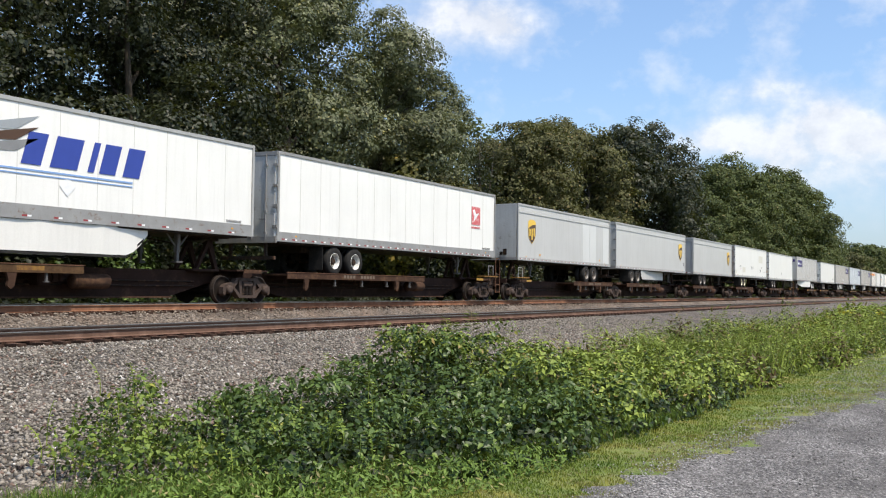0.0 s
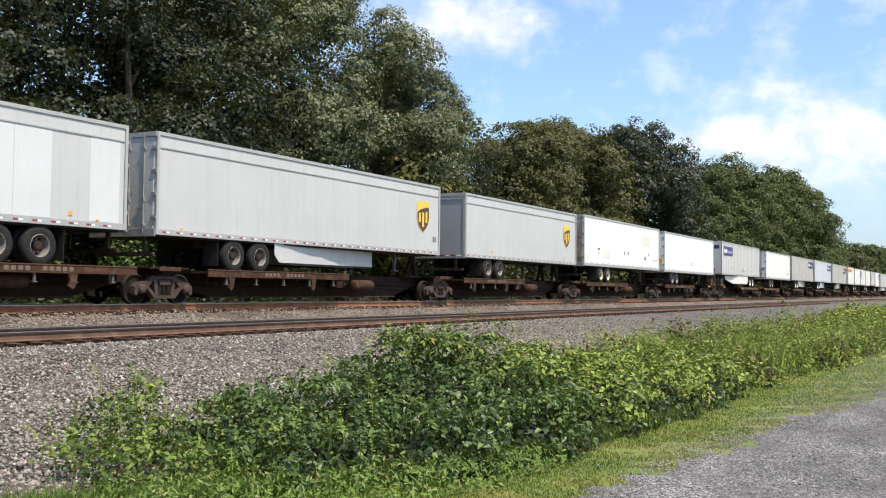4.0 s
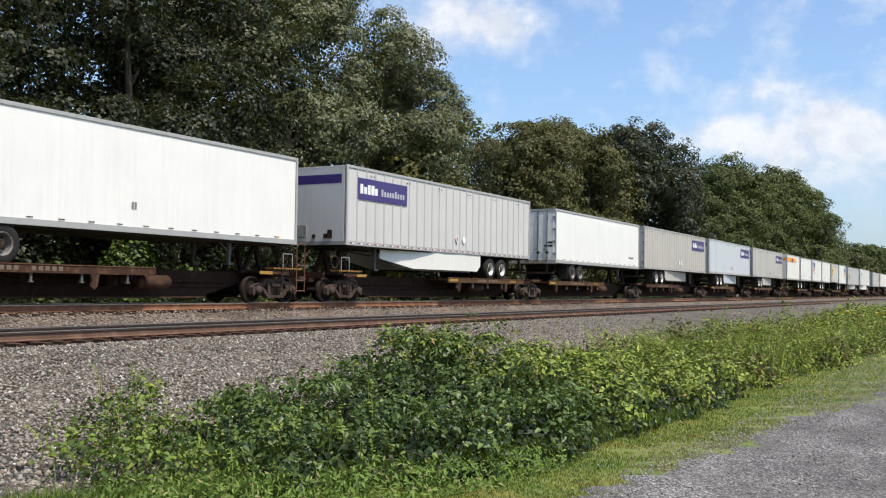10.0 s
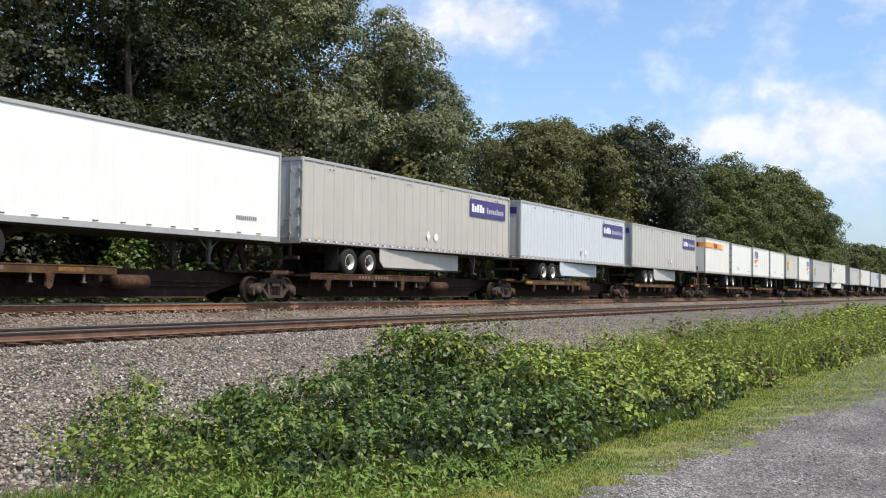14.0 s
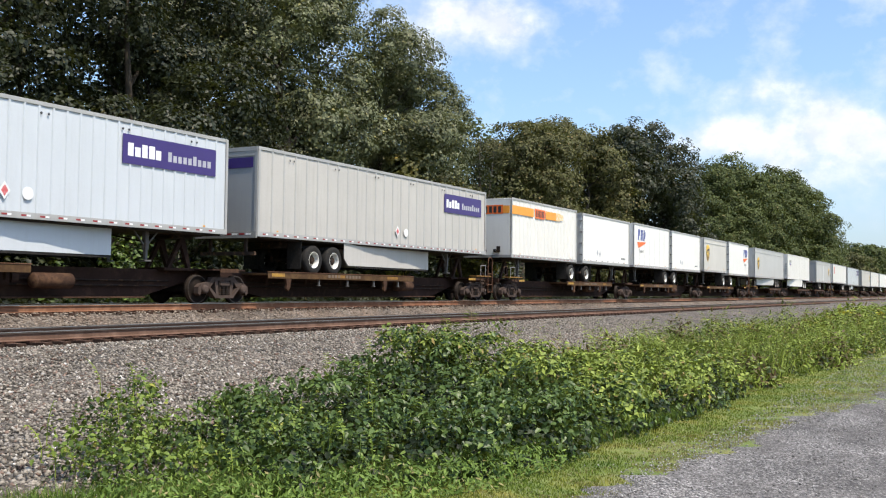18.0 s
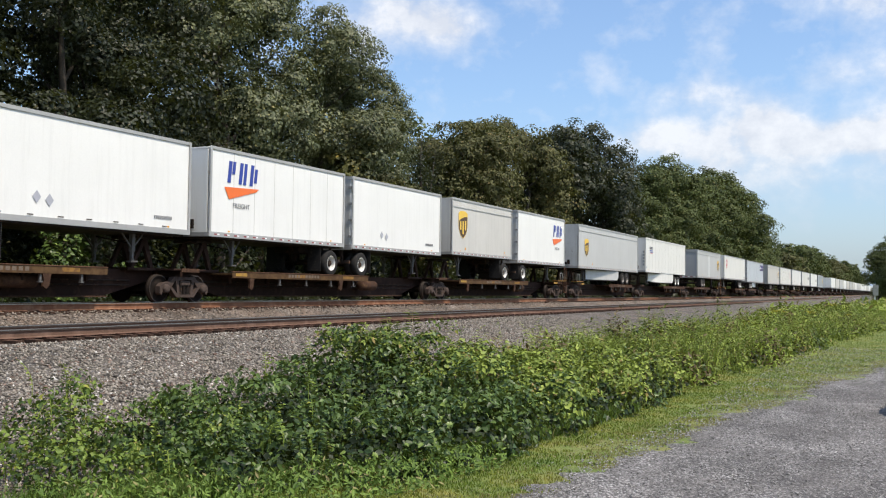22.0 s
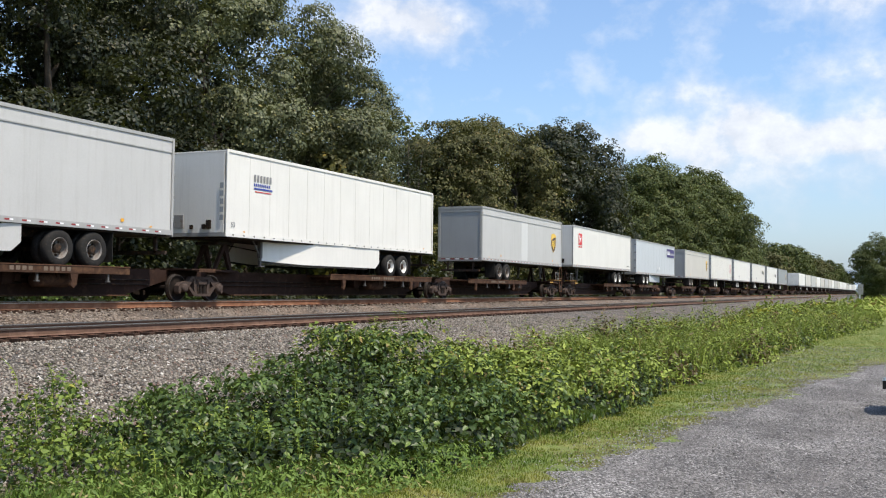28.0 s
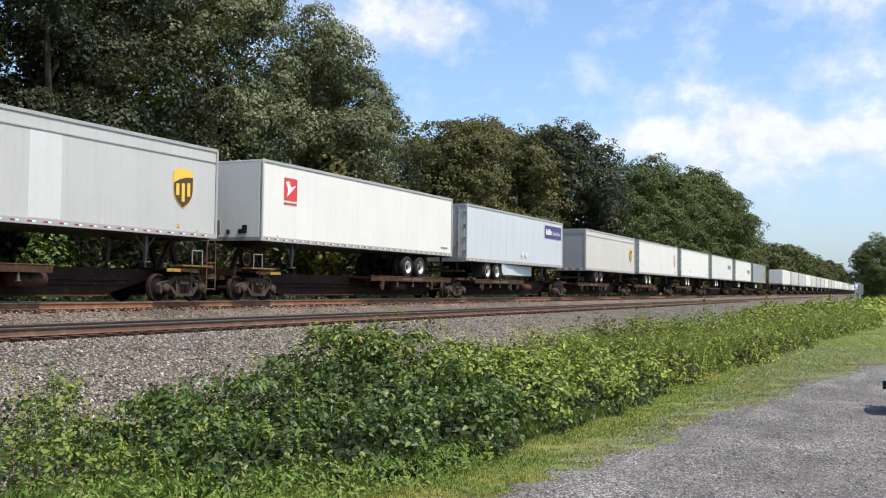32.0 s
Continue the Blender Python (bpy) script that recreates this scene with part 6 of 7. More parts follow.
def d_rear_sign(t, L, y, xe, b, top):
    """Small marks on the side and a red sign on the rear doors."""
    marks(t, y, [(7.4, 2.6, 0.2, 0.2)], GREYDECAL)
    bm = bmesh.new()
    box(bm, -0.031, -0.024, -1.0, 0.5, 4.02, 4.42)
    o = part("rear_sign", bm, WHITETAPE, t, "red lettered sign on the rear doors")
    bm = bmesh.new()
    box(bm, -0.035, -0.0315, -0.95, 0.45, 4.06, 4.38)
    part("red_field", bm, RED, o)
    one("amber_plate", MARKER, t, -0.05, -0.024, -1.15, -0.9, 2.6, 2.9)


def d_yellow(t, L, y, xe, b, top):
    y -= 0.034
    bm = bmesh.new()
    box(bm, 0.02, 2.62, y - 0.003, y, 4.26, 4.68)
    part("orange_stripe", bm, ORANGE, t, "orange stripe along the side")
    for x0, x1, m in ((4.2, 5.6, ORANGE), (5.6, 6.15, FADEDORANGE), (6.15, 6.6, FADEDORANGE)):
        bm = bmesh.new()
        box(bm, x0, x1, y - 0.003, y, 4.26 + (0.05 if x1 > 6.2 else 0.0), 4.68 - (0.05 if x1 > 6.2 else 0.0))
        part("orange_stripe", bm, m, t, "faded end of the orange stripe" if m is FADEDORANGE else "")
    bm = bmesh.new()
    prism(bm, [(2.85, 4.22), (4.05, 4.22), (4.15, 4.70), (2.75, 4.70)], y - 0.003, y)
    o = part("red_panel", bm, mat("red_orange_decal", (0.80, 0.16, 0.03), 0.45, vary=0.05), t, "red-orange sign panel with black bars")
    for k in range(6):
        one("black_bar", BLACKDECAL, o, 2.93 + k * 0.185, 3.05 + k * 0.185, y - 0.006, y - 0.004, 4.29, 4.63)
    bm = bmesh.new()
    box(bm, -0.025, -0.02, -1.2, 1.2, 4.28, 4.66)
    o = part("nose_stripe", bm, ORANGE, t)
    bm = bmesh.new()
    box(bm, -0.03, -0.026, -0.85, 0.75, 4.26, 4.70)
    part("nose_panel_sign", bm, mat("red_orange_decal", (0.80, 0.16, 0.03), 0.45, vary=0.05), o)
    for k in range(6):
        one("black_bar", BLACKDECAL, o, -0.034, -0.031, -0.74 + k * 0.25, -0.58 + k * 0.25, 4.32, 4.64)


def d_wedge(x, z=3.95):
    """Navy bars over a red-orange wedge."""
    def add(t, L, y, xe, b, top):
        for k in range(3):
            for bar in ((x + 0.05 + k * 0.60, z, 0.17, 0.72), (x + 0.30 + k * 0.60, z + (0.3, 0.0, 0.12)[k], 0.15, (0.42, 0.72, 0.48)[k])):
                bm = bmesh.new()
                slanted(bm, *bar, 0.12, y)
                part("navy_bar", bm, NAVY, t, "navy blue emblem bar")
        bm = bmesh.new()
        prism(bm, [(x - 0.1, z - 0.16), (x + 1.8, z - 0.08), (x + 1.6, z - 0.2), (x + 0.15, z - 0.55)], y - 0.003, y)
        part("orange_wedge", bm, mat("red_orange_decal", (0.80, 0.16, 0.03), 0.45, vary=0.05), t, "orange wedge emblem")
        word("lettering", "FREIGHT", 0.24, GREYDECAL, t, "grey word FREIGHT", x + 0.35, y - 0.003, z - 0.82)
    return add


def diamonds(t, y, places, material=GREYDECAL):
    """Small diamond placards: (x, z)."""
    for x, z in places:
        bm = bmesh.new()
        prism(bm, [(x - 0.14, z), (x, z - 0.17), (x + 0.14, z), (x, z + 0.17)], y - 0.003, y)
        part("placard", bm, material, t, "small diamond placard")


def d_worn(t, L, y, xe, b, top):
    """A worn white side: stained panels, two dark diamonds, a small warning label and plates."""
    for x0, x1, z0, z1 in ((10.9, 12.9, 3.55, 4.25), (3.4, 4.6, 2.45, 2.95), (0.1, 0.9, 2.3, 2.6)):
        one("stained_patch", YELLOWED, t, x0, x1, y + 0.0095, y + 0.013, z0, z1, label="yellowed patch on the side")
    diamonds(t, y, ((7.35, 2.95), (8.05, 2.98)))
    one("label_plate", BLACKDECAL, t, 2.35, 2.72, y - 0.003, y, 2.98, 3.08)
    one("label_plate", WHITETAPE, t, 2.35, 2.72, y - 0.003, y, 2.66, 2.98)
    one("label_mark", RED, t, 2.47, 2.6, y - 0.006, y - 0.004, 2.70, 2.84)
    one("label_plate", BLACKDECAL, t, 11.55, 11.8, y - 0.003, y, 2.62, 2.86)
    one("label_plate", BROWN, t, 12.4, 12.55, y - 0.003, y, 2.95, 3.12)
    marks(t, y, [(13.6, 2.62, 0.28, 0.10), (14.2, 2.64, 0.25, 0.10)], GREYDECAL)


def d_old_door(t, L, y, xe, b, top):
    """Lettering bars low on the side and on the weathered doors, and dark bars, hinges and a rusty sill at the rear."""
    marks(t, y, [(12.4, 2.62, 1.0, 0.12)], GREYDECAL)
    for z, w in ((3.05, 0.36), (2.88, 0.48)):
        one("door_lettering", BLACKDECAL, t, xe - 0.0265, xe - 0.0225, -1.12, -1.12 + w, z, z + 0.11, label="dark lettering bar on the door")
    for yy in (-0.82, -0.30, 0.30, 0.82):
        bm = bmesh.new()
        rod(bm, (xe - 0.055, yy, b + 0.1), (xe - 0.055, yy, top - 0.06), 0.02, None, 8)
        part("dark_lock_bar", bm, LEGSTEEL, t, "dark locking bar")
        one("lock_bracket", DARKSTEEL, t, xe - 0.07, xe - 0.03, yy - 0.09, yy + 0.09, b + 0.5, b + 0.62, 0.008)
    one("rust_band", RUSTDOOR, t, xe - 0.056, xe - 0.0505, -1.29, 1.29, b - 0.02, b + 0.15, label="rust-eaten rear sill")


def d_plain(items=(), dark=GREYDECAL):
    def add(t, L, y, xe, b, top):
        its = list(items) or [(L - 1.6, b + 0.42, 0.8, 0.1)]
        marks(t, y, its, dark)
        diamonds(t, y, ((L * 0.3, b + 0.68), (L * 0.3 + 0.42, b + 0.62)), SILVER)
    return add


TRAIN = [
    # near end, length, paint, label, options
    (8.1, 16.15, WHITE, "long white trailer with leaning navy blue emblem and side skirt", dict(style="smooth", skirt=(5.0, 11.3), tape="full", decor=d_blue_italic, top=5.0, bend=(0.25, 0.12, 0.0), curl=0.6, skirt_paint=CREAM)),
    (25.45, 16.3, WHITE, "long white plate-sided trailer with a red square emblem", dict(style="plate", axles=(3.35, 4.65), decor=d_red_square(13.9, red=FADEDRED), bottom=2.02, top=5.0, rail=GALV, foot=0.32)),
    (44.35, 13.65, GREYPAINT, "grey trailer with a shield emblem near its nose", dict(style="flat", nose="L", axles=(2.7, 3.95), decor=d_shield(1.75, patches=((9.0, 10.1), (10.12, 11.2), (12.4, 13.4))), top=4.84, bottom=2.0, band=1, rim=RUSTRIM)),
    (59.08, 16.3, GREYPAINT, "long grey trailer with skirt and shield emblem", dict(style="flat", axles=(3.35, 4.6), decor=d_53_shield(14.9), top=4.86, bottom=1.95, band=1, skirt=(5.3, 11.2), rim=RUSTRIM)),
    (77.75, 13.5, GREYPAINT, "grey trailer with a dark rear door and shield emblem", dict(style="flat", axles=(2.4, 3.65), decor=d_shield(12.1), top=4.84, bottom=1.95, band=1, rim=RUSTRIM, door=ROLLGREY, roll=True)),
    (92.5, 14.95, WHITE, "plain white trailer with a rusty rear end", dict(style="flat", axles=(3.05, 4.3), decor=d_worn, top=4.93, bottom=1.98, door=RUSTDOOR, rim=CREAMRIM, tape="dark")),
    (108.7, 14.7, WHITE, "plain white trailer with a red marked rear end", dict(style="flat", axles=(2.25, 3.45), decor=d_rear_sign, top=4.88, bottom=1.95, rim=RUSTRIM, door=OLDDOOR, tape="dark")),
    (126.3, 16.4, SILVERRIB, "silver ribbed trailer with a purple sign panel and white skirt", dict(nose="L", style="rib", axles=(3.15, 4.4), decor=d_purple(0.7, 4.25, nose=True), top=5.02, bottom=2.08, skirt=(3.8, 10.9), skirt_paint=CREAM, bend=(0.5, 0.34, 0.34), rim=RIM)),
    (146.15, 14.55, WHITE, "white trailer with weathered ribbed rear doors", dict(style="flat", axles=(2.6, 3.8), decor=d_old_door, top=4.94, bottom=2.0, rim=RUSTRIM, door=OLDDOOR, tape="dark")),
    (161.85, 16.6, BEIGE, "warm grey ribbed trailer with a purple sign panel", dict(style="rib", axles=(3.0, 4.3), decor=d_purple(12.4, 16.1), top=4.98, bottom=2.07, skirt=(5.0, 11.6))),
    (179.75, 16.25, BLUEWHITE, "cool white ribbed trailer with a purple sign panel", dict(style="rib", axles=(3.1, 4.35), decor=d_purple(12.05, 15.7, nose=True), top=5.02, bottom=2.1, skirt=(5.3, 11.6), door=GREYPAINT, roll=True, pitch=0.42)),
    (197.45, 16.3, PALERIB, "pale grey ribbed trailer with a purple sign panel", dict(style="rib", axles=(3.1, 4.3), decor=d_purple(12.3, 15.8, nose=True), top=5.02, bottom=2.13, skirt=(4.9, 11.2), door=ROLLGREY, roll=True)),
    (216.6, 8.75, CREAM, "short white ribbed trailer with an orange stripe", dict(nose="L", style="rib", axles=(0.68,), decor=d_yellow, top=5.05, bottom=2.1, pitch=0.46)),
    (226.25, 8.5, WHITE, "short plain white trailer", dict(style="flat", axles=(0.78,), decor=d_plain(), top=5.0, bottom=2.1, tape="dark")),
    (235.68, 8.3, WHITE, "short white trailer with navy and orange emblem", dict(nose="L", style="plate", axles=(0.85,), decor=d_wedge(0.85), top=5.05, bottom=2.12)),
    (244.6, 8.25, WHITE, "short plain white trailer with a grey front edge", dict(style="flat", axles=(0.85,), decor=d_plain(), top=5.03, bottom=2.1)),
    (254.1, 8.0, WARMGREY, "short grey trailer with a shield emblem", dict(style="flat", nose="L", axles=(0.9,), decor=d_shield(1.35, 3.75, 1.3), top=5.04, bottom=2.22, band=1)),
    (263.0, 8.45, WHITE, "short white trailer with navy and orange emblem", dict(style="flat", axles=(1.05,), decor=d_wedge(6.2, 3.9), top=5.1, bottom=2.08)),
    (274.4, 15.95, GREYPAINT, "long grey trailer with skirt and shield emblem", dict(style="flat", nose="L", axles=(3.2, 4.45), decor=d_shield(1.9), top=5.05, bottom=2.05, band=1, skirt=(4.0, 10.2), rim=RUSTRIM)),
    (293.0, 16.1, CREAM, "long cream-white plate-sided trailer with cream skirt", dict(nose="L", style="plate", axles=(2.95, 4.2), decor=d_cream, top=5.1, bottom=2.16, skirt=(3.6, 10.8), tape="", rail=CREAM, bend=(0.38, 0.5, 0.1))),
    (315.35, 13.95, GREYPAINT, "grey trailer with a dark rear door and shield emblem", dict(style="flat", axles=(2.75, 3.95), decor=d_shield(12.25, 3.55, patches=((6.2, 7.3),)), top=5.0, bottom=2.05, band=1, rim=RUSTRIM, door=ROLLGREY, roll=True)),
    (331.8, 16.4, CREAM, "long white refrigerated trailer with a red square emblem", dict(style="flat", nose="L", axles=(3.5, 4.8), decor=d_red_square(1.4, 4.1), top=5.03, bottom=2.12)),
    (350.0, 16.3, BLUEWHITE, "pale blue trailer with a purple sign panel", dict(style="smooth", axles=(3.1, 4.5), decor=d_purple(12.6, 15.9, holes=False), top=4.96, bottom=1.97, skirt=(5.2, 10.8))),
    (371.7, 14.7, WARMGREY, "grey trailer with a dark rear door and shield emblem", dict(style="flat", axles=(3.0, 4.3), decor=d_shield(13.2), top=4.95, bottom=1.95, band=1, rim=RUSTRIM, door=ROLLGREY, roll=True)),
    (387.9, 16.6, CREAM, "long white trailer with a small red emblem", dict(style="plate", axles=(3.0, 4.3), decor=d_red_square(14.9, 3.6, 0.5, 1.0), top=4.97, bottom=2.0)),
    (406.4, 16.6, WHITE, "long plain white trailer", dict(style="flat", axles=(3.0, 4.3), decor=d_plain(), top=4.98, bottom=2.02)),
    (425.2, 16.7, CREAM, "long white trailer with dark lettering bars", dict(style="flat", axles=(3.0, 4.3), decor=d_plain(((12.6, 3.5, 2.6, 0.5),)), top=5.0, bottom=2.05)),
    (444.6, 16.2, WHITE, "long white trailer with dark lettering bars", dict(style="flat", axles=(3.0, 4.3), decor=d_plain(((12.4, 3.3, 2.4, 0.5),)), top=5.0, bottom=2.05)),
    (463.2, 16.4, DARKGREY, "long dark grey trailer with a shield emblem", dict(style="flat", axles=(3.0, 4.3), decor=d_shield(14.0), top=5.0, bottom=2.05)),
]
FAR_PAINT = (WHITE, WARMGREY, GREYPAINT, WHITE, WARMGREY, GREYPAINT, WARMGREY, WHITE, GREYPAINT, WARMGREY, WHITE, CREAM)
FAR_LABEL = {WHITE: "long plain white trailer far down the train", GREYPAINT: "long grey trailer far down the train", WARMGREY: "long ribbed grey trailer far down the train",
             CREAM: "long cream-white trailer far down the train", BLUEWHITE: "long pale blue trailer far down the train"}

for n, L, paint, label, opts in TRAIN:
    trailer(n, L, paint, label, **opts)


def far_trailer(n, L, paint, label, top=5.0, bottom=2.05):
    """A trailer that stays far down the line, in its main parts."""
    t = tagged(new("semi_trailer"), label, "trailer", "trailers on the train")
    one("body", paint, t, 0, L, -W / 2, W / 2, bottom + 0.2, top, 0.03)
    one("bottom_rail", ALU, t, -0.01, L + 0.01, -W / 2 - 0.01, W / 2 + 0.01, bottom, bottom + 0.2, 0.02)
    for y in (-0.62, 0.62):
        one("door", OLDDOOR if paint in (WHITE, CREAM) else DOOR, t, -0.03, 0.0, y - 0.58, y + 0.58, bottom + 0.22, top - 0.1, 0.01)
    one("bogie_frame", DARKSTEEL, t, 2.2, 5.2, -0.6, 0.6, 1.5, bottom, 0.03)
    for x in (3.0, 4.3):
        for y, turn in ((-W / 2 + 0.16, 0), (W / 2 - 0.16, 180)):
            w = part("tyre", shared("tyre", RUBBER, tyre_mesh, True), RUBBER, t, loc=(x, y, 1.47))
            w.rotation_euler[2] = radians(turn)
            part("rim", shared("rim", RIM, rim_mesh), RIM, w)
    for y in (-0.75, 0.75):
        one("landing_leg", GALV, t, 13.4, 13.55, y - 0.07, y + 0.07, 1.2, bottom, 0.01)
    for c in t.children:
        c.location.z -= 0.965
    MOVING.append((t, n, 0.965))
    return t


def far_spine_car(s, L):
    """A platform that stays far down the line, in its main parts."""
    car = tagged(new("spine_car"), "grimy brown spine car far down the train", "rail car", "spine cars of the train")
    bm = bmesh.new()
    prism(bm, [(0.9, 0.62), (2.6, 0.20), (L - 2.6, 0.20), (L - 0.9, 0.62), (L - 0.4, 0.98), (0.4, 0.98)], -0.24, 0.24)
    part("center_sill", bm, CARSTEEL, car)
    one("wheel_platform", DECK, car, 1.5, 9.5, -1.32, 1.32, 0.80, 0.965, 0.02)
    one("trailer_hitch", CARSTEEL, car, L - 1.9, L - 1.3, -0.45, 0.45, 0.95, 2.03, 0.03)
    one("end_platform", CARSTEEL, car, -0.7, 0.7, -1.28, 1.28, 0.98, 1.05, 0.01)
    b = part("rail_truck", shared("bolster", TRUCKST, bolster_mesh), TRUCKST, car, "dusty brown cast rail truck", (0, -0.98, 0))
    part("side_frame", shared("side_frame", TRUCKST, frame_mesh), TRUCKST, b)
    part("side_frame", shared("side_frame", TRUCKST, frame_mesh), TRUCKST, b, loc=(0, 1.96, 0))
    for x in (-0.86, 0.86):
        part("rail_wheel", shared("rail_wheel", WHEELST, wheel_mesh, True), WHEELST, b, loc=(x, 0.24, 0.43))
        part("rail_wheel", shared("rail_wheel", WHEELST, wheel_mesh, True), WHEELST, b, loc=(x, 1.6, 0.43))
    MOVING.append((car, s, 0.0))
    return car


n = 507.5
far_models = {}
for i in range(20):
    p = FAR_PAINT[i % len(FAR_PAINT)]
    if p not in far_models:
        far_models[p] = far_trailer(n, 16.2, p, FAR_LABEL[p])
    else:
        MOVING.append((copy_thing(far_models[p], pose(n, YC, 0.965)), n, 0.965))
    n += 18.3

# platforms: truck places, wheel decks, hitch places, and which ends carry couplers
CARS = [
    (7.0, 24.3, [(8.5, 17.6)], [23.2], 0, 0, 1), (24.3, 41.0, [(26.0, 35.1)], [40.5], 0, 1, 0),
    (45.05, 59.7, [(51.9, 58.4)], [45.6], 1, 0, 0), (59.7, 75.9, [(61.2, 68.6)], [74.6], 0, 0, 0), (75.9, 91.4, [(77.6, 84.2)], [90.3], 0, 0, 0),
    (91.4, 107.5, [(92.9, 100.4)], [106.4], 0, 0, 0), (107.5, 122.6, [(108.9, 117.0)], [122.3], 0, 1, 0),
    (126.65, 143.55, [(134.0, 142.0)], [127.3], 1, 0, 1), (143.55, 160.8, [(145.2, 153.8)], [159.7], 0, 0, 1), (160.8, 178.6, [(162.4, 170.6)], [177.4], 0, 0, 0),
    (178.6, 196.2, [(180.4, 189.0)], [195.0], 0, 0, 1), (196.2, 213.2, [(198.0, 207.2)], [212.7], 0, 1, 1),
    (217.15, 234.85, [(223.9, 231.3)], [217.7, 233.7], 1, 0, 1), (234.85, 253.2, [(236.9, 245.9)], [236.5, 251.8], 0, 0, 1), (253.2, 270.5, [(255.0, 264.7)], [255.2, 270.4], 0, 1, 1),
    (274.75, 292.1, [(281.8, 288.5)], [275.5], 1, 0, 0), (292.1, 310.8, [(299.7, 309.0)], [294.1], 0, 0, 0), (310.8, 328.0, [(313.5, 322.4)], [328.1], 0, 1, 0),
    (332.0, 349.4, [(339.8, 348.0)], [332.9], 1, 0, 0), (349.4, 366.6, [(351.2, 358.7)], [365.2], 0, 0, 0), (366.6, 384.6, [(369.8, 378.0)], [383.7], 0, 0, 0),
    (384.6, 402.2, [(386.2, 394.5)], [401.3], 0, 0, 0), (402.2, 419.2, [(403.6, 412)], [418.8], 0, 1, 0),
]
for s0, s1, decks, hitches, le, re_, ye in CARS:
    spine_car(s0, s1, decks, hitches, bool(le), bool(re_), bool(ye))
s = 421.6
far_car = None
for i in range(27):
    if far_car is None:
        far_car = far_spine_car(s, 17.4)
    else:
        MOVING.append((copy_thing(far_car, pose(s, YC, 0.0)), s, 0.0))
    s += 17.4


# ---- beside the lane: a parked car, a signal cabinet, the far hill ----
CARPAINT = mat("black_car_paint", (0.012, 0.012, 0.014), 0.18, vary=0.1, grain=(1, 20))
GLASS = mat("dark_car_glass", (0.02, 0.024, 0.028), 0.05, vary=0.05)
LENS = mat("clear_lamp_lens", (0.6, 0.62, 0.64), 0.1)


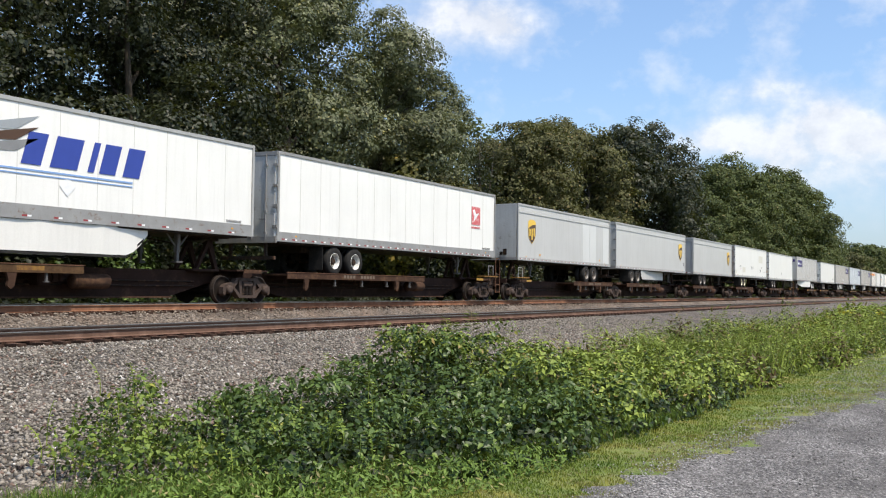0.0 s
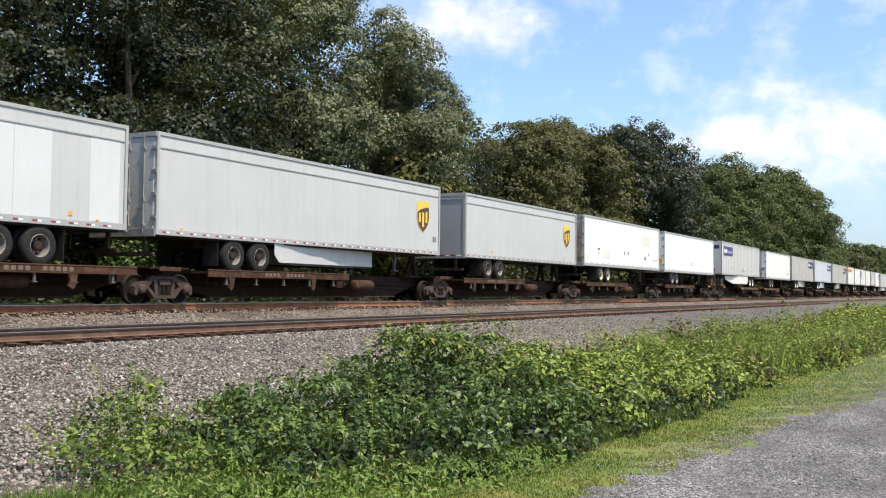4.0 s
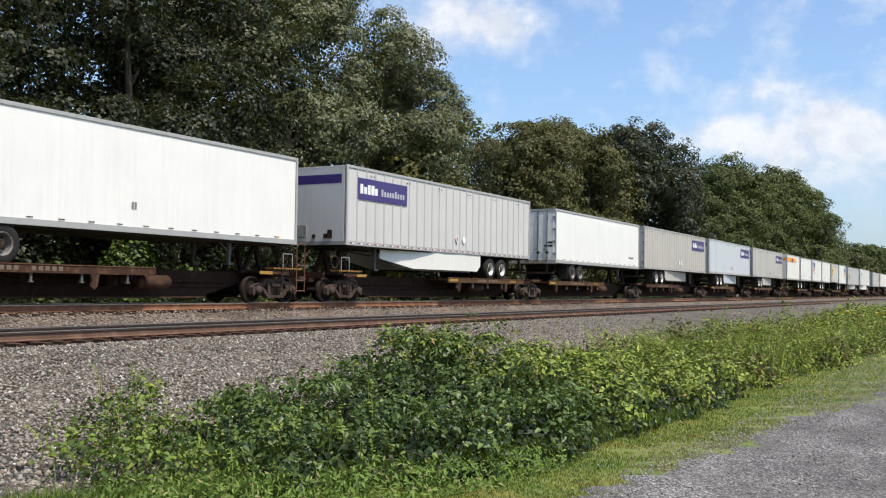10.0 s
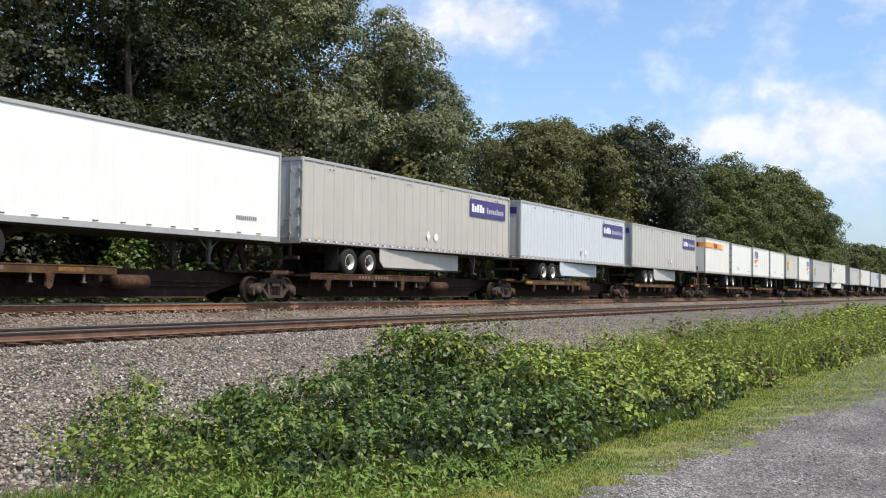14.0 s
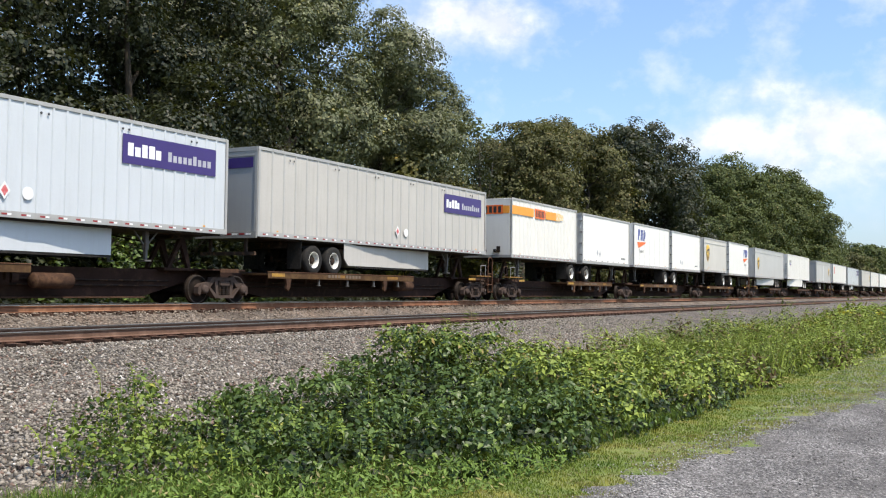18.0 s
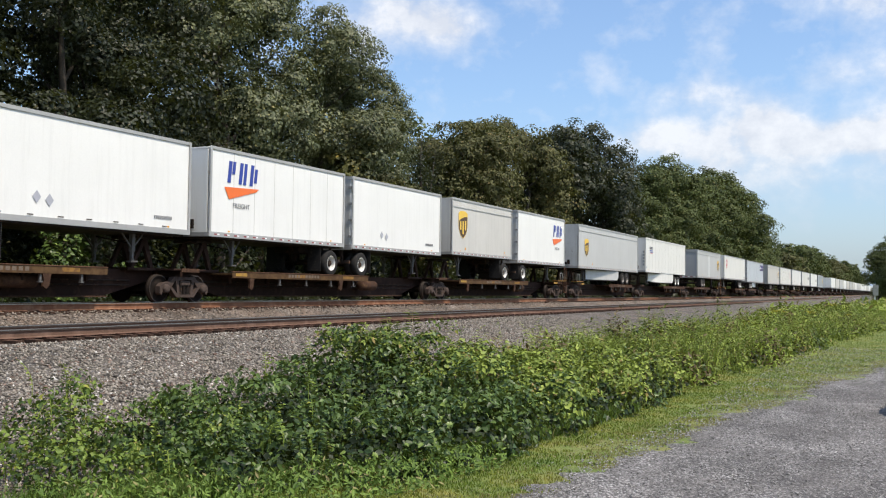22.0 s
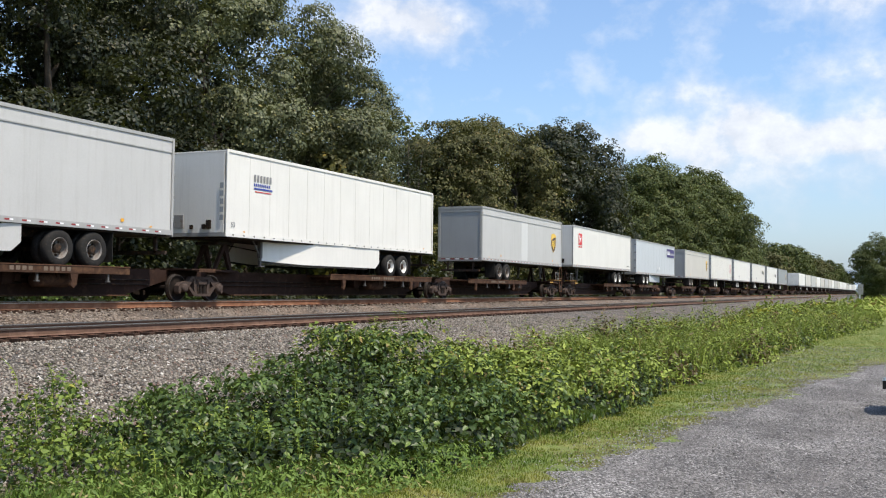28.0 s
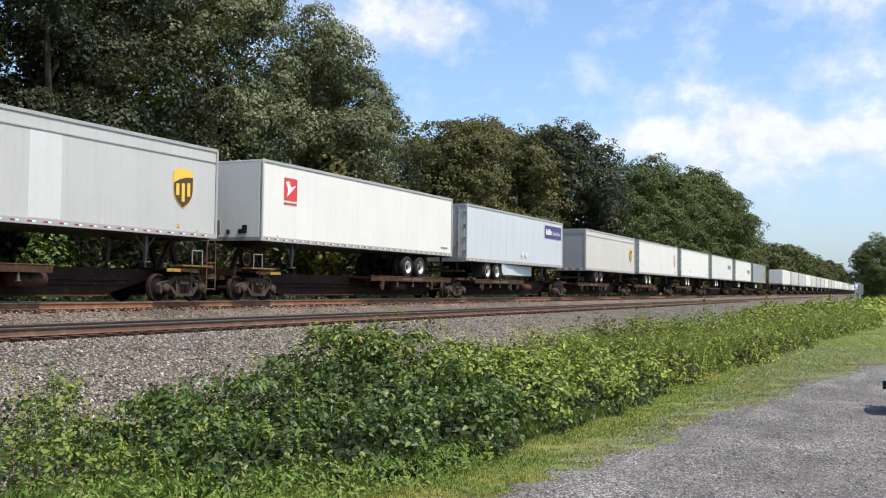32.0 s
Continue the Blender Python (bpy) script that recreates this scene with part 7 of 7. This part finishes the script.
def parked_car(x, y):
    """A dark saloon with its nose to the railway; y is its front, x its farther flank."""
    c = tagged(new("parked_car"), "dark saloon car parked on the gravel lane", "car")
    c.location = (x, y, -1.19)
    c.rotation_euler[2] = radians(-90)
    bm = bmesh.new()
    side = [(0.05, 0.30), (0.0, 0.45), (0.06, 0.66), (0.5, 0.78), (1.35, 0.92), (2.1, 1.36), (3.2, 1.42), (4.0, 1.05), (4.5, 0.98), (4.58, 0.6), (4.5, 0.3)]
    a = [bm.verts.new((p, -0.10 - (0.16 if q > 1.0 else 0.0) - max(0.0, 0.45 - 0.9 * p), q)) for p, q in side]
    b = [bm.verts.new((p, -1.70 + (0.16 if q > 1.0 else 0.0) + max(0.0, 0.45 - 0.9 * p), q)) for p, q in side]
    bm.faces.new(a)
    bm.faces.new(b[::-1])
    for i in range(len(a)):
        bm.faces.new((a[i], b[i], b[(i + 1) % len(a)], a[(i + 1) % len(a)]))
    bmesh.ops.bevel(bm, geom=list(bm.edges), offset=0.05, segments=2, affect="EDGES", clamp_overlap=True)
    body = part("body", bm, CARPAINT, c, smooth=True)
    for x0, x1, yy in ((1.75, 2.5, -0.16), (2.6, 3.45, -0.16), (1.75, 2.5, -1.64), (2.6, 3.45, -1.64)):
        bm = bmesh.new()
        prism(bm, [(x0 + 0.0, 0.98), (x1, 0.98), (x1 - 0.05, 1.30), (x0 + 0.35, 1.30)], yy - 0.03, yy + 0.03)
        part("side_window", bm, GLASS, c)
    bm = bmesh.new()
    prism(bm, [(1.38, 0.95), (1.42, 0.95), (2.08, 1.345), (2.04, 1.36)], -1.5, -0.3)
    part("windscreen", bm, GLASS, c)
    one("front_bumper", CARPAINT, c, -0.04, 0.3, -1.28, -0.52, 0.28, 0.52, 0.06)
    for yy in (-0.42, -1.38):
        one("headlight", LENS, c, 0.12, 0.32, yy - 0.17, yy + 0.17, 0.56, 0.68, 0.03)
    for yy in (0.0, -1.8):
        one("wing_mirror", CARPAINT, c, 1.45, 1.6, yy - 0.1, yy + 0.1, 0.95, 1.08, 0.03)
    for xx in (0.85, 3.65):
        for yy in (-0.16, -1.64):
            bm = bmesh.new()
            lathe(bm, [(0.2, -0.1), (0.29, -0.11), (0.32, -0.06), (0.32, 0.06), (0.29, 0.11), (0.2, 0.1)], 22, caps=False)
            w = part("tyre", bm, RUBBER, c, loc=(xx, yy, 0.32), smooth=True)
            bm = bmesh.new()
            lathe(bm, [(0.2, -0.09), (0.16, -0.05), (0.05, -0.07), (0.05, 0.07), (0.16, 0.05), (0.2, 0.09)], 18)
            part("rim", bm, ALU, w)
    return c


parked_car(16.75, 0.14)

post = tagged(new("signal_post"), "grey signal post with an equipment box by the track", "signal")
post.location = (150, 4.6, -1.2)
bm = bmesh.new()
rod(bm, (0, 0, 0), (0, 0, 3.1), 0.09, None, 10)
part("mast", bm, WHITETAPE, post)
one("signal_box", GALV, post, -0.3, 0.3, -0.45, 0.25, 1.5, 3.0, 0.03)
one("cabinet", GALV, post, -0.5, 0.5, 0.6, 1.7, 0.0, 1.5, 0.03)

# the air is clear here: haze is painted into the hill's pale blue
hx = np.linspace(-1, 1, 60)
hv = [(3200 + 200 * math.cos(i), 170 + a * 700, -40) for i, a in enumerate(hx)] + [(3300, 170 + a * 700, 62 * math.exp(-(a * 3.0) ** 2) + 16 + 6 * math.sin(a * 23) + 5 * math.sin(a * 51)) for a in hx] + [(3900, 170 + a * 700, -40) for a in hx]
hf = [(r * 60 + i, r * 60 + i + 1, (r + 1) * 60 + i + 1, (r + 1) * 60 + i) for r in range(2) for i in range(59)]
tagged(new("distant_hill", from_arrays("distant_hill", hv, hf, mat("hazy_blue_hill", (0.36, 0.45, 0.55), 1.0, vary=0.08, grain=(0.01, 0.08)))), "hazy blue wooded hill on the horizon", "hill", kind="structure")


def motions():
    """The train rolls by, slowing a little."""
    for thing, s, z in MOVING:
        walk(thing, [(t, pose(s - 9.789 * t + 0.0099 * t * t, YC, z)) for t in (0, 4, 8, 12, 16, 20, 24, 28, 32)])


motions()
